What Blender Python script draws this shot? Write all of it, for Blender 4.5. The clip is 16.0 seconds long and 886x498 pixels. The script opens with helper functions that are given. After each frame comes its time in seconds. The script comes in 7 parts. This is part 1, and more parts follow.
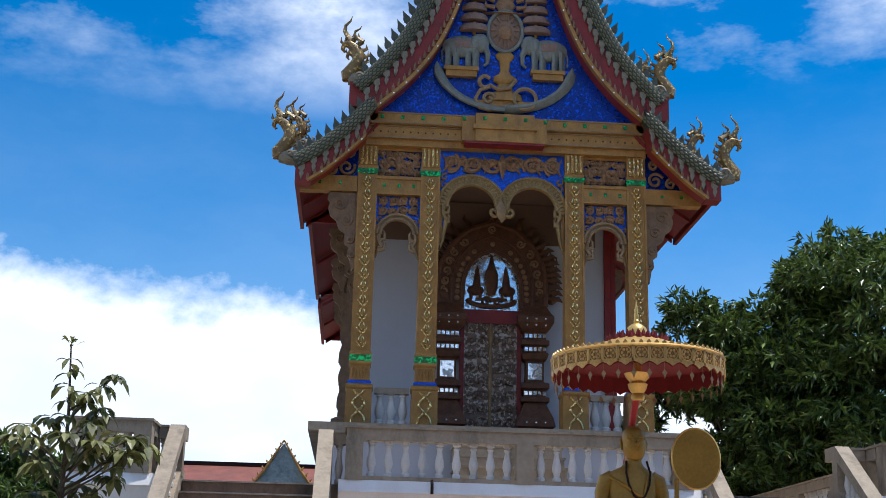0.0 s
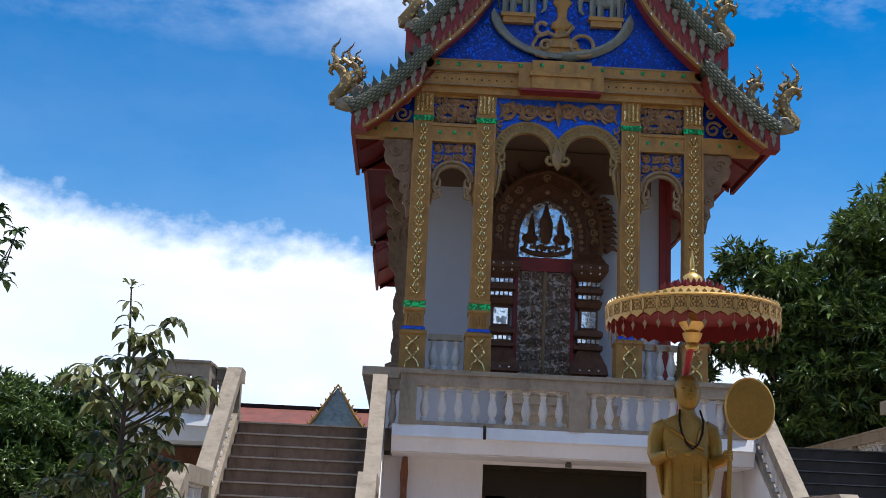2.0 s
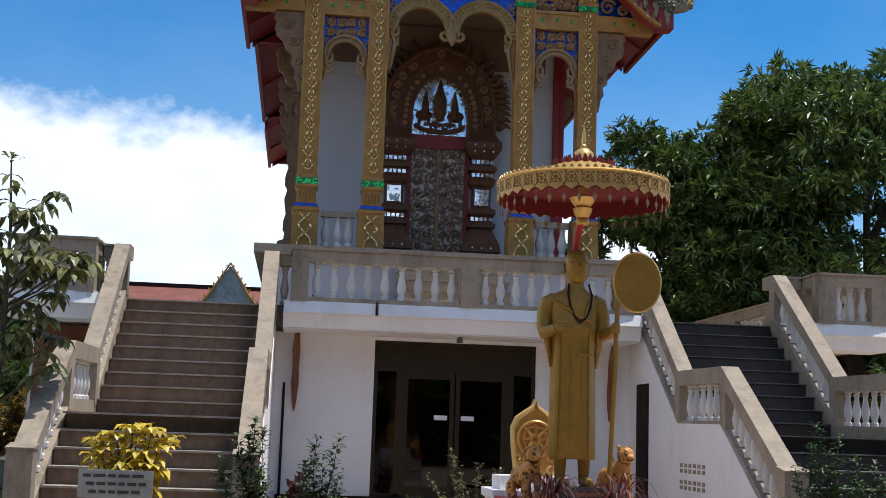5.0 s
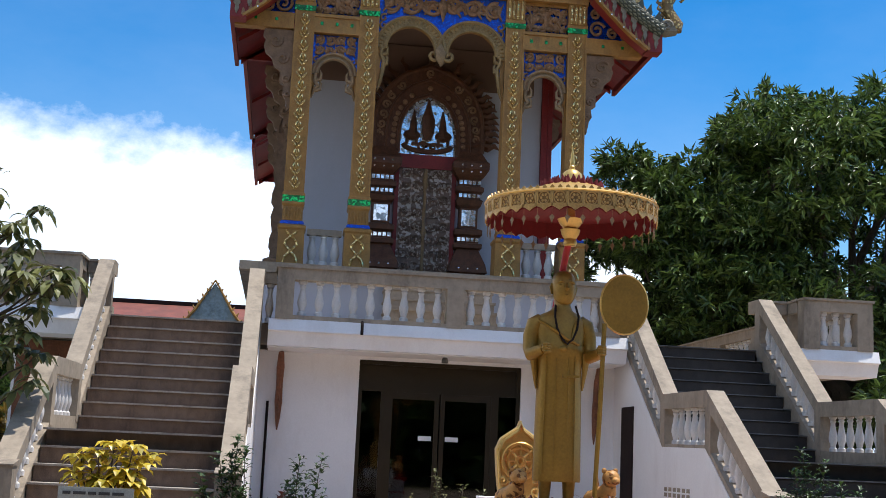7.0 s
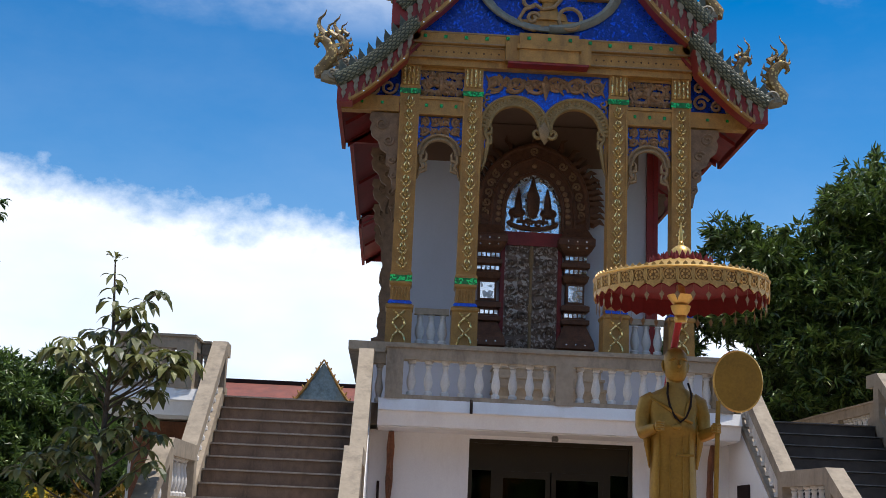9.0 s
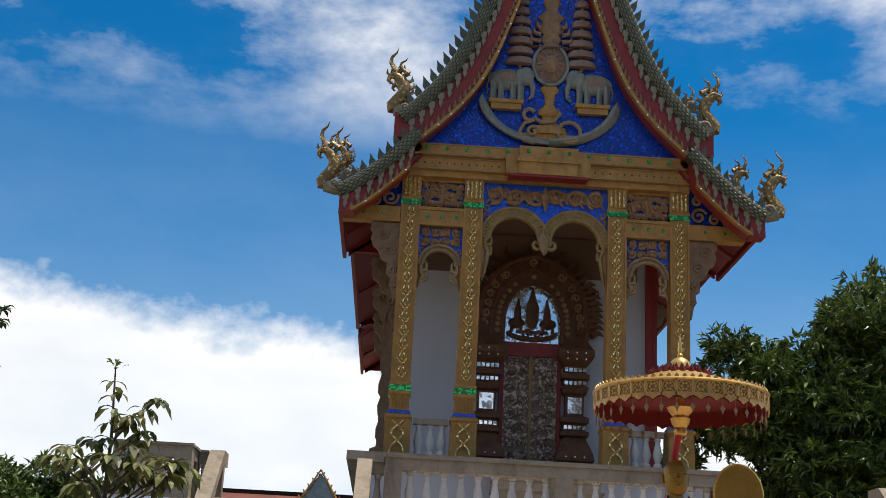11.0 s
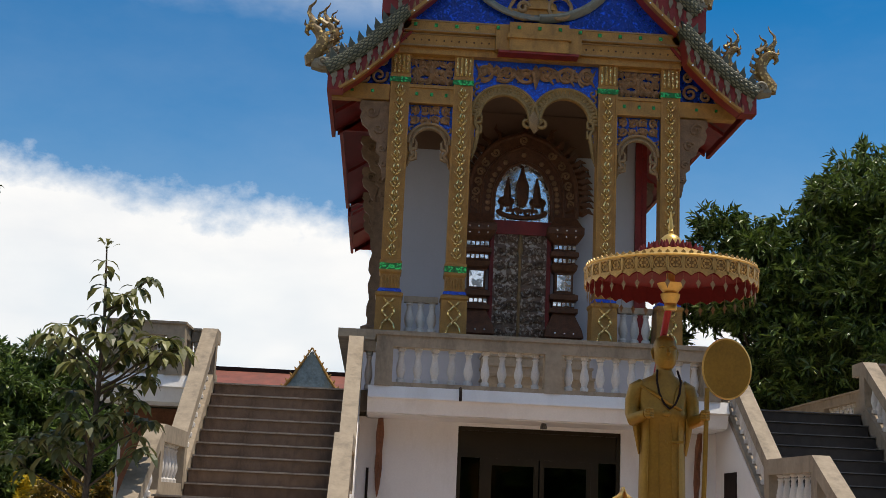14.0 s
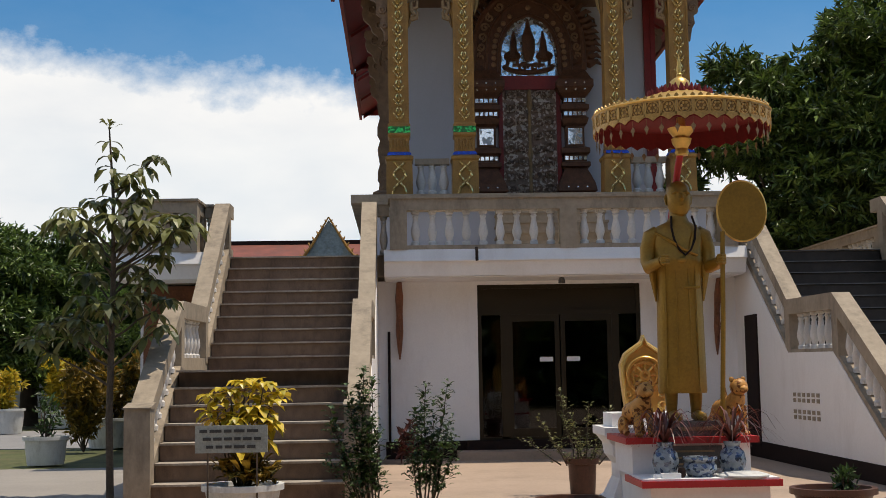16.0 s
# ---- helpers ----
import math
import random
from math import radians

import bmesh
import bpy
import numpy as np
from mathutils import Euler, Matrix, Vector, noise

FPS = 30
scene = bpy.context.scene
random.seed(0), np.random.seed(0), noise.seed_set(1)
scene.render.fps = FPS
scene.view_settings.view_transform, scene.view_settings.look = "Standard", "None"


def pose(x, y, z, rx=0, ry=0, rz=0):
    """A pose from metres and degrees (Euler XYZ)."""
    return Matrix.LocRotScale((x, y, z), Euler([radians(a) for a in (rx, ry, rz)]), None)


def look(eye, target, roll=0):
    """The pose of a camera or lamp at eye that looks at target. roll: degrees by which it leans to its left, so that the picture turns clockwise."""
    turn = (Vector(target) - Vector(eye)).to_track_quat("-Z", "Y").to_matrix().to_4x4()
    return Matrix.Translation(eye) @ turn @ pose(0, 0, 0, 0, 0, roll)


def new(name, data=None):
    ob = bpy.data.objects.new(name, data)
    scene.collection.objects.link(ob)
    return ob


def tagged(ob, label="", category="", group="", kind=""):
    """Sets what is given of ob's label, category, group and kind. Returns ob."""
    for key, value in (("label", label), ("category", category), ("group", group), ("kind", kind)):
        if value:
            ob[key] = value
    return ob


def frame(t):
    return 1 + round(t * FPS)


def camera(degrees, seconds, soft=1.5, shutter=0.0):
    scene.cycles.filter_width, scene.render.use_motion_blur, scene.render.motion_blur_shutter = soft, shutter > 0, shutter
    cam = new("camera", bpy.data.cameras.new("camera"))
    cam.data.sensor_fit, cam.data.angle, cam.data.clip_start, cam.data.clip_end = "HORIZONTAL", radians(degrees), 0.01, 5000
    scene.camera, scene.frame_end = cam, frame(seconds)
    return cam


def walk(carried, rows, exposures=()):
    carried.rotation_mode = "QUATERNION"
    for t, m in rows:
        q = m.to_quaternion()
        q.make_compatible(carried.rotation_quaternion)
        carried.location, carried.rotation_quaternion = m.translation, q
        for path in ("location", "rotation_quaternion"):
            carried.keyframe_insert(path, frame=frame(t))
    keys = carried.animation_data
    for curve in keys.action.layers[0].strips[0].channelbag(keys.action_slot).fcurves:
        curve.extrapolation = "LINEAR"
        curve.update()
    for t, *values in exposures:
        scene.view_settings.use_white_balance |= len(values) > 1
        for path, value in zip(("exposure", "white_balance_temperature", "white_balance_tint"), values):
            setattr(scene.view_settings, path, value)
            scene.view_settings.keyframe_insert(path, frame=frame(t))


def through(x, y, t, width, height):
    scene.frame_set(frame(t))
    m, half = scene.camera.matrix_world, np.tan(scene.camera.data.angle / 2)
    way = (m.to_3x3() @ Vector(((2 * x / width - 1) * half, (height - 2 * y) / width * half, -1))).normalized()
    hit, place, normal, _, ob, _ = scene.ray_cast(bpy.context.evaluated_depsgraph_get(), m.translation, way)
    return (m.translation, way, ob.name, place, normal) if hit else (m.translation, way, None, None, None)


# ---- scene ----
cam = camera(38.6, 16.0, 0.7)
PATH = [
    (0, (0.031, 0.015, 1.266), (0.156, 1.934, 1.817), 1.4),
    (0.5, (0.02, -0.007, 1.258), (0.139, 1.911, 1.812), 1.8),
    (1, (0.011, -0.039, 1.263), (0.112, 1.872, 1.842), 2.2),
    (1.5, (-0.009, -0.085, 1.258), (0.062, 1.834, 1.817), 2.6),
    (2, (0.013, -0.02, 1.25), (0.057, 1.924, 1.718), 2.6),
    (2.5, (0.009, -0.015, 1.248), (0.039, 1.934, 1.695), 2.5),
    (3, (0.005, -0.045, 1.232), (0.028, 1.914, 1.636), 2.6),
    (3.5, (0.02, -0.018, 1.222), (0.08, 1.942, 1.615), 1.9),
    (4, (0.044, 0.063, 1.218), (0.161, 2.029, 1.565), 1.5),
    (4.5, (0.039, 0.066, 1.22), (0.218, 2.034, 1.526), 1.5),
    (5, (0.05, 0.083, 1.226), (0.269, 2.05, 1.514), 1.9),
    (5.2, (0.048, 0.097, 1.243), (0.281, 2.063, 1.526), 1.8),
    (7.3, (0.046, 0.138, 1.223), (0.285, 2.097, 1.546), 2.6),
    (7.5, (0.019, 0.071, 1.222), (0.243, 2.033, 1.541), 2.2),
    (8, (0.004, 0.066, 1.216), (0.144, 2.028, 1.577), 2.4),
    (8.5, (0.009, 0.059, 1.231), (0.12, 2.017, 1.626), 2.6),
    (9, (0.008, 0.078, 1.239), (0.076, 2.03, 1.671), 2.5),
    (9.5, (0.013, 0.063, 1.239), (0.049, 1.999, 1.74), 2.2),
    (10, (0.001, 0.004, 1.228), (0.032, 1.925, 1.783), 2.7),
    (10.2, (0.006, 0.029, 1.23), (0.038, 1.945, 1.803), 2.9),
    (12.3, (-0.043, -0.076, 1.218), (0.06, 1.827, 1.825), 2.6),
    (12.5, (-0.027, -0.032, 1.229), (0.074, 1.878, 1.812), 2.5),
    (13, (-0.025, -0.017, 1.215), (0.077, 1.91, 1.743), 2.6),
    (13.5, (-0.022, 0.016, 1.215), (0.078, 1.953, 1.702), 2.5),
    (14, (-0.033, 0.018, 1.212), (0.056, 1.973, 1.628), 2.6),
    (14.5, (-0.021, 0.031, 1.215), (0.074, 1.996, 1.575), 1.9),
    (15, (-0.005, 0.083, 1.22), (0.098, 2.057, 1.528), 1.8),
    (15.5, (-0.005, 0.074, 1.222), (0.078, 2.056, 1.479), 0.6),
    (16, (0.031, 0.155, 1.213), (0.1, 2.144, 1.414), -0.9),
]
walk(cam, [(t, look(eye, target, roll)) for t, eye, target, roll in PATH],
     exposures=((0, 0.02, 6150, 10), (2.5, -0.1, 6200, 10), (3.5, -0.22, 6250, 10), (5, -0.04, 6400, 10), (7.5, 0.14, 6250, 10), (8, 0.14, 6250, 10), (9, -0.08, 6450, 10),
                (10, -0.18, 6800, 10), (12.5, -0.2, 7350, 10), (16, -0.32, 7350, 10)))

SUN_DIR = Vector((0.30, 0.03, 1.0)).normalized()

# ---- world and sun ----
world = bpy.data.worlds.new("sky")
scene.world = world
world.use_nodes = True
wn, wl = world.node_tree.nodes, world.node_tree.links
wn.clear()
w_out = wn.new("ShaderNodeOutputWorld")
w_bg = wn.new("ShaderNodeBackground")
w_sky = wn.new("ShaderNodeTexSky")
w_sky.sky_type = "NISHITA"
w_sky.sun_disc = False
w_sky.sun_elevation = math.asin(SUN_DIR.z)
w_sky.sun_rotation = math.atan2(SUN_DIR.x, SUN_DIR.y)
w_sky.air_density, w_sky.dust_density, w_sky.ozone_density = 1.0, 0.1, 3.0
w_tc = wn.new("ShaderNodeTexCoord")
w_sep = wn.new("ShaderNodeSeparateXYZ")
wl.new(w_tc.outputs["Generated"], w_sep.inputs[0])


def wmath(op, a, b=None, c=None, clamp=False):
    n = wn.new("ShaderNodeMath")
    n.operation, n.use_clamp = op, clamp
    for i, v in enumerate((a, b, c)):
        if v is None:
            continue
        if isinstance(v, (int, float)):
            n.inputs[i].default_value = v
        else:
            wl.new(v, n.inputs[i])
    return n.outputs[0]


def wnoise(scale, detail, rough, stretch, turn=0.0):
    mp = wn.new("ShaderNodeMapping")
    mp.inputs["Scale"].default_value = stretch
    mp.inputs["Rotation"].default_value = (0, 0, turn)
    wl.new(w_tc.outputs["Generated"], mp.inputs[0])
    n = wn.new("ShaderNodeTexNoise")
    n.inputs["Scale"].default_value, n.inputs["Detail"].default_value, n.inputs["Roughness"].default_value = scale, detail, rough
    wl.new(mp.outputs[0], n.inputs["Vector"])
    return n.outputs["Fac"]


big, fine = wnoise(11.0, 9, 0.62, (1, 1, 1.4)), wnoise(3.2, 7, 0.62, (1.0, 1.0, 2.2), 0.12)
# low bank of cumulus round the horizon, with a ragged upper edge
edge = wmath("ADD", wmath("MULTIPLY", wmath("SUBTRACT", big, 0.5), 0.10), wmath("SUBTRACT", 0.212, wmath("MULTIPLY", w_sep.outputs[0], 0.16)))
bank = wmath("MULTIPLY_ADD", wmath("SUBTRACT", edge, w_sep.outputs[2]), 32.0, 0.35, clamp=True)
# thin high cloud
dapple = wmath("MULTIPLY_ADD", wnoise(34.0, 5, 0.6, (1, 1, 1.8)), 3.0, -0.75, clamp=True)
high = wmath("MULTIPLY", wmath("MULTIPLY_ADD", wmath("SUBTRACT", fine, 0.43), 5.0, 0.0, clamp=True), wmath("MULTIPLY_ADD", dapple, 0.45, 0.55))
lift = wmath("MULTIPLY_ADD", wmath("SUBTRACT", w_sep.outputs[2], 0.36), 12.0, 0.0, clamp=True)
thin = wmath("MULTIPLY", wmath("MULTIPLY", high, lift), 0.85)
veil = wmath("MULTIPLY", wmath("MULTIPLY_ADD", fine, 1.6, -0.62, clamp=True), 0.10)
haze = wmath("MULTIPLY", wmath("MULTIPLY", wmath("SUBTRACT", 0.40, w_sep.outputs[2]), 2.6, clamp=True), 0.24, clamp=True)
cover = wmath("MAXIMUM", wmath("MAXIMUM", bank, thin), wmath("ADD", veil, haze))
w_mix = wn.new("ShaderNodeMix")
w_mix.data_type = "RGBA"
wl.new(cover, w_mix.inputs["Factor"])
w_hue = wn.new("ShaderNodeHueSaturation")
w_hue.inputs["Saturation"].default_value, w_hue.inputs["Value"].default_value = 1.56, 1.45
wl.new(w_sky.outputs[0], w_hue.inputs["Color"])
wl.new(w_hue.outputs[0], w_mix.inputs["A"])
w_cloud = wn.new("ShaderNodeMix")
w_cloud.data_type = "RGBA"
w_cloud.inputs["A"].default_value, w_cloud.inputs["B"].default_value = (10.2, 11.2, 12.8, 1), (12.6, 13.2, 14.2, 1)
wl.new(wmath("MULTIPLY_ADD", wnoise(5.0, 6, 0.55, (1, 1, 2.5)), 3.0, -0.85, clamp=True), w_cloud.inputs["Factor"])
# thinner, bluer cloud towards the horizon
w_low = wn.new("ShaderNodeMix")
w_low.data_type = "RGBA"
w_low.inputs["B"].default_value = (6.2, 8.6, 11.4, 1)
patch = wmath("MULTIPLY_ADD", wnoise(4.2, 4, 0.5, (1, 1, 1.6), 0.6), 4.0, -1.35, clamp=True)
wl.new(wmath("MULTIPLY", wmath("MULTIPLY", wmath("SUBTRACT", 0.2, w_sep.outputs[2]), 9.0, clamp=True), wmath("MULTIPLY", patch, 0.8)), w_low.inputs["Factor"])
wl.new(w_cloud.outputs["Result"], w_low.inputs["A"])
wl.new(w_low.outputs["Result"], w_mix.inputs["B"])
wl.new(w_mix.outputs["Result"], w_bg.inputs["Color"])
w_bg.inputs["Strength"].default_value = 0.095
wl.new(w_bg.outputs[0], w_out.inputs[0])

sun = new("sun", bpy.data.lights.new("sun", "SUN"))
sun.data.energy, sun.data.angle, sun.data.color = 5.0, radians(0.53), (1.0, 0.95, 0.87)
sun.matrix_world = look(SUN_DIR * 60, (0, 0, 0))


# ---- materials ----
def mat(name, base, rough=0.7, metal=0.0, var=0.25, scale=3.0, bump=0.15, fine_scale=45.0, dirt=None, dirt_amount=0.4, random_value=0.0, spec=0.4):
    m = bpy.data.materials.new(name)
    m.use_nodes = True
    n, l = m.node_tree.nodes, m.node_tree.links
    b = n["Principled BSDF"]
    tc = n.new("ShaderNodeTexCoord")
    big_n, small_n = n.new("ShaderNodeTexNoise"), n.new("ShaderNodeTexNoise")
    for node, s in ((big_n, scale), (small_n, fine_scale)):
        node.inputs["Scale"].default_value, node.inputs["Detail"].default_value, node.inputs["Roughness"].default_value = s, 6, 0.62
        l.new(tc.outputs["Object"], node.inputs["Vector"])
    add = n.new("ShaderNodeMath")
    add.operation = "MULTIPLY_ADD"
    l.new(small_n.outputs["Fac"], add.inputs[0])
    add.inputs[1].default_value = 0.5
    half = n.new("ShaderNodeMath")
    half.operation = "MULTIPLY"
    l.new(big_n.outputs["Fac"], half.inputs[0])
    half.inputs[1].default_value = 0.5
    l.new(half.outputs[0], add.inputs[2])
    ramp = n.new("ShaderNodeValToRGB")
    lo, hi = [max(0, c * (1 - var)) for c in base], [min(1, c * (1 + var)) for c in base]
    ramp.color_ramp.elements[0].position, ramp.color_ramp.elements[1].position = 0.34, 0.66
    ramp.color_ramp.elements[0].color, ramp.color_ramp.elements[1].color = (*lo, 1), (*hi, 1)
    l.new(add.outputs[0], ramp.inputs[0])
    colour = ramp.outputs[0]
    if dirt:
        d = n.new("ShaderNodeTexNoise")
        d.inputs["Scale"].default_value, d.inputs["Detail"].default_value, d.inputs["Roughness"].default_value = scale * 0.7, 8, 0.7
        mp = n.new("ShaderNodeMapping")
        mp.inputs["Location"].default_value, mp.inputs["Scale"].default_value = (7.3, 2.1, 4.4), (1.6, 1.6, 0.5)
        l.new(tc.outputs["Object"], mp.inputs[0])
        l.new(mp.outputs[0], d.inputs["Vector"])
        r = n.new("ShaderNodeMapRange")
        r.inputs["From Min"].default_value, r.inputs["From Max"].default_value, r.inputs["To Max"].default_value = 0.5, 0.72, dirt_amount
        l.new(d.outputs["Fac"], r.inputs["Value"])
        mx = n.new("ShaderNodeMix")
        mx.data_type = "RGBA"
        l.new(r.outputs[0], mx.inputs["Factor"])
        l.new(colour, mx.inputs["A"])
        mx.inputs["B"].default_value = (*dirt, 1)
        colour = mx.outputs["Result"]
    if random_value:
        oi, h = n.new("ShaderNodeObjectInfo"), n.new("ShaderNodeHueSaturation")
        r = n.new("ShaderNodeMapRange")
        r.inputs["To Min"].default_value, r.inputs["To Max"].default_value = 1 - random_value, 1 + random_value
        l.new(oi.outputs["Random"], r.inputs["Value"])
        l.new(r.outputs[0], h.inputs["Value"])
        l.new(colour, h.inputs["Color"])
        colour = h.outputs[0]
    l.new(colour, b.inputs["Base Color"])
    b.inputs["Roughness"].default_value, b.inputs["Metallic"].default_value = rough, metal
    b.inputs["Specular IOR Level"].default_value = spec
    if bump:
        bp = n.new("ShaderNodeBump")
        bp.inputs["Strength"].default_value, bp.inputs["Distance"].default_value = bump, 0.02
        l.new(add.outputs[0], bp.inputs["Height"])
        l.new(bp.outputs[0], b.inputs["Normal"])
    return m


def leaf_mat(name, dark, light, rough=0.5, through=0.25):
    """Leaves that vary from one to the next and let some light through."""
    m = bpy.data.materials.new(name)
    m.use_nodes = True
    n, l = m.node_tree.nodes, m.node_tree.links
    b = n["Principled BSDF"]
    g, ramp = n.new("ShaderNodeNewGeometry"), n.new("ShaderNodeValToRGB")
    l.new(g.outputs["Random Per Island"], ramp.inputs[0])
    ramp.color_ramp.elements[0].color, ramp.color_ramp.elements[1].color = (*dark, 1), (*light, 1)
    l.new(ramp.outputs[0], b.inputs["Base Color"])
    b.inputs["Roughness"].default_value = rough
    tr, mx = n.new("ShaderNodeBsdfTranslucent"), n.new("ShaderNodeMixShader")
    l.new(ramp.outputs[0], tr.inputs["Color"])
    mx.inputs[0].default_value = through
    l.new(b.outputs[0], mx.inputs[1])
    l.new(tr.outputs[0], mx.inputs[2])
    l.new(mx.outputs[0], n["Material Output"].inputs[0])
    return m


def mosaic_mat(name, base, glint, scale, share=0.5, rough=0.25):
    """Small pieces of coloured mirror glass set in mortar, each tilted a little."""
    m = mat(name, base, rough=rough, var=0.35, scale=4, bump=0, fine_scale=18)
    n, l = m.node_tree.nodes, m.node_tree.links
    b = n["Principled BSDF"]
    tc, v = n.new("ShaderNodeTexCoord"), n.new("ShaderNodeTexVoronoi")
    v.inputs["Scale"].default_value = scale
    l.new(tc.outputs["Object"], v.inputs["Vector"])
    sep = n.new("ShaderNodeSeparateColor")
    l.new(v.outputs["Color"], sep.inputs[0])
    gt = n.new("ShaderNodeMath")
    gt.operation = "GREATER_THAN"
    l.new(sep.outputs[0], gt.inputs[0])
    gt.inputs[1].default_value = 1 - share
    mx = n.new("ShaderNodeMix")
    mx.data_type = "RGBA"
    l.new(gt.outputs[0], mx.inputs["Factor"])
    l.new(b.inputs["Base Color"].links[0].from_socket, mx.inputs["A"])
    mx.inputs["B"].default_value = (*glint, 1)
    l.new(mx.outputs["Result"], b.inputs["Base Color"])
    mt = n.new("ShaderNodeMath")
    mt.operation = "MULTIPLY"
    l.new(gt.outputs[0], mt.inputs[0])
    mt.inputs[1].default_value = 0.75
    l.new(mt.outputs[0], b.inputs["Metallic"])
    bp = n.new("ShaderNodeBump")
    bp.inputs["Strength"].default_value, bp.inputs["Distance"].default_value = 0.8, 0.02
    l.new(sep.outputs[1], bp.inputs["Height"])
    l.new(bp.outputs[0], b.inputs["Normal"])
    return m


CONCRETE = mat("weathered_concrete", (0.33, 0.268, 0.2), 0.85, var=0.2, scale=2.5, fine_scale=14, dirt=(0.085, 0.07, 0.056), dirt_amount=0.65, bump=0.25)
BALUSTER = mat("whitewashed_concrete", (0.62, 0.59, 0.56), 0.8, var=0.15, dirt=(0.22, 0.19, 0.16), dirt_amount=0.5, random_value=0.12)
WHITE = mat("white_wall_paint", (0.82, 0.80, 0.79), 0.75, var=0.05, scale=1.2, bump=0.08, dirt=(0.52, 0.47, 0.44), dirt_amount=0.35)
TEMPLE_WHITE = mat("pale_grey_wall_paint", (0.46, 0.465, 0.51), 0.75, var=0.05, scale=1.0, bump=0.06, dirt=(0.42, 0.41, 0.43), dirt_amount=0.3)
# Right flight: gravel and step edges much darker than on the left.
STEP_DARK = mat("dark_gravel", (0.045, 0.037, 0.032), 0.75, var=0.45, scale=4, fine_scale=110, dirt=(0.02, 0.018, 0.016), dirt_amount=0.6, random_value=0.2, bump=0.3)
NOSING_DARK = mat("worn_dark_step_edge", (0.15, 0.145, 0.14), 0.8, var=0.35, scale=5, dirt=(0.05, 0.045, 0.04), dirt_amount=0.7)
STEP = mat("brown_washed_gravel", (0.17, 0.113, 0.08), 0.8, var=0.4, scale=5, fine_scale=120, dirt=(0.05, 0.035, 0.03), dirt_amount=0.6, random_value=0.12, bump=0.3)
NOSING = mat("worn_step_edge", (0.36, 0.31, 0.26), 0.8, var=0.3, scale=6, dirt=(0.15, 0.12, 0.1), dirt_amount=0.6)
SKIRT = mat("dark_brown_skirting_paint", (0.022, 0.013, 0.011), 0.8, var=0.3, spec=0.15)
GOLD = mat("ochre_gold_paint", (0.36, 0.185, 0.046), 0.5, metal=0.15, var=0.35, scale=5, fine_scale=60, dirt=(0.16, 0.085, 0.03), dirt_amount=0.6, bump=0.35)
PORTAL = mat("dark_red_brown_gilt", (0.115, 0.045, 0.02), 0.55, metal=0.1, var=0.5, scale=9, fine_scale=70, bump=0.5)
RIM_GOLD = mat("olive_gold_braid", (0.25, 0.16, 0.058), 0.5, metal=0.15, var=0.35, scale=8, fine_scale=50, bump=0.3)
GOLD_DARK = mat("aged_gold_carving", (0.27, 0.15, 0.075), 0.6, metal=0.1, var=0.45, scale=9, fine_scale=70, bump=0.5)
GOLD_PALE = mat("pale_gold_plaster", (0.27, 0.175, 0.088), 0.6, var=0.35, scale=8, fine_scale=50, dirt=(0.2, 0.13, 0.07), bump=0.4)
GOLD_SCALE = mosaic_mat("gold_mirror_mosaic", (0.42, 0.25, 0.07), (0.95, 0.72, 0.3), 38, 0.35)
STATUE_GOLD = mat("matt_statue_gold", (0.33, 0.185, 0.03), 0.42, metal=0.4, var=0.22, scale=5, bump=0.08, dirt=(0.26, 0.14, 0.03), dirt_amount=0.4)
SKIRT_GOLD = mat("worn_gilt_sheet", (0.52, 0.31, 0.1), 0.42, metal=0.4, var=0.25, scale=9, fine_scale=60, bump=0.15)
# Added backing: the dark of the skirt's holes is put into its colour.
SKIRT_BACK = mat("dark_gilt_backing", (0.26, 0.14, 0.045), 0.5, metal=0.3, var=0.3, scale=9)
BRIGHT_GOLD = mat("polished_gold_leaf", (0.78, 0.50, 0.15), 0.32, metal=0.6, var=0.15, scale=6, bump=0.1)
BLUE = mosaic_mat("blue_glass_mosaic", (0.003, 0.032, 0.30), (0.008, 0.10, 0.62), 34, 0.2, 0.25)
BLUE_TRIM = mosaic_mat("bright_blue_mosaic", (0.010, 0.07, 0.52), (0.02, 0.14, 0.75), 40, 0.25, 0.3)
HALL_BLUE = mat("pale_blue_grey_plaster", (0.2, 0.26, 0.29), 0.7, var=0.4, scale=3, fine_scale=14, dirt=(0.3, 0.26, 0.15), dirt_amount=0.6)
GREEN = mosaic_mat("green_glass_mosaic", (0.008, 0.17, 0.03), (0.03, 0.5, 0.12), 34, 0.4, 0.2)
MIRROR = mosaic_mat("silver_mirror_pieces", (0.55, 0.6, 0.65), (0.95, 0.97, 1.0), 20, 0.7, 0.12)
RED = mat("dark_red_paint", (0.22, 0.02, 0.017), 0.5, var=0.3, scale=3, dirt=(0.08, 0.015, 0.014), dirt_amount=0.5)
RED_DEEP = mat("deep_red_cloth", (0.17, 0.010, 0.011), 0.7, var=0.2)
FINIAL_GOLD = mosaic_mat("weathered_gilt_scales", (0.20, 0.125, 0.045), (0.6, 0.42, 0.16), 30, 0.14, 0.5)
RED_BRIGHT = mat("bright_red_paint", (0.45, 0.022, 0.025), 0.45, var=0.15)
SCALE_GREEN = mat("dark_olive_serpent_body", (0.04, 0.048, 0.034), 0.6, var=0.4, scale=6, fine_scale=40)
SCALE_PALE = mat("pale_olive_scale_plates", (0.125, 0.125, 0.078), 0.5, var=0.4, scale=5, fine_scale=30)
FIN = mat("weathered_grey_green_plaster", (0.085, 0.095, 0.075), 0.7, var=0.35, scale=10, random_value=0.2)
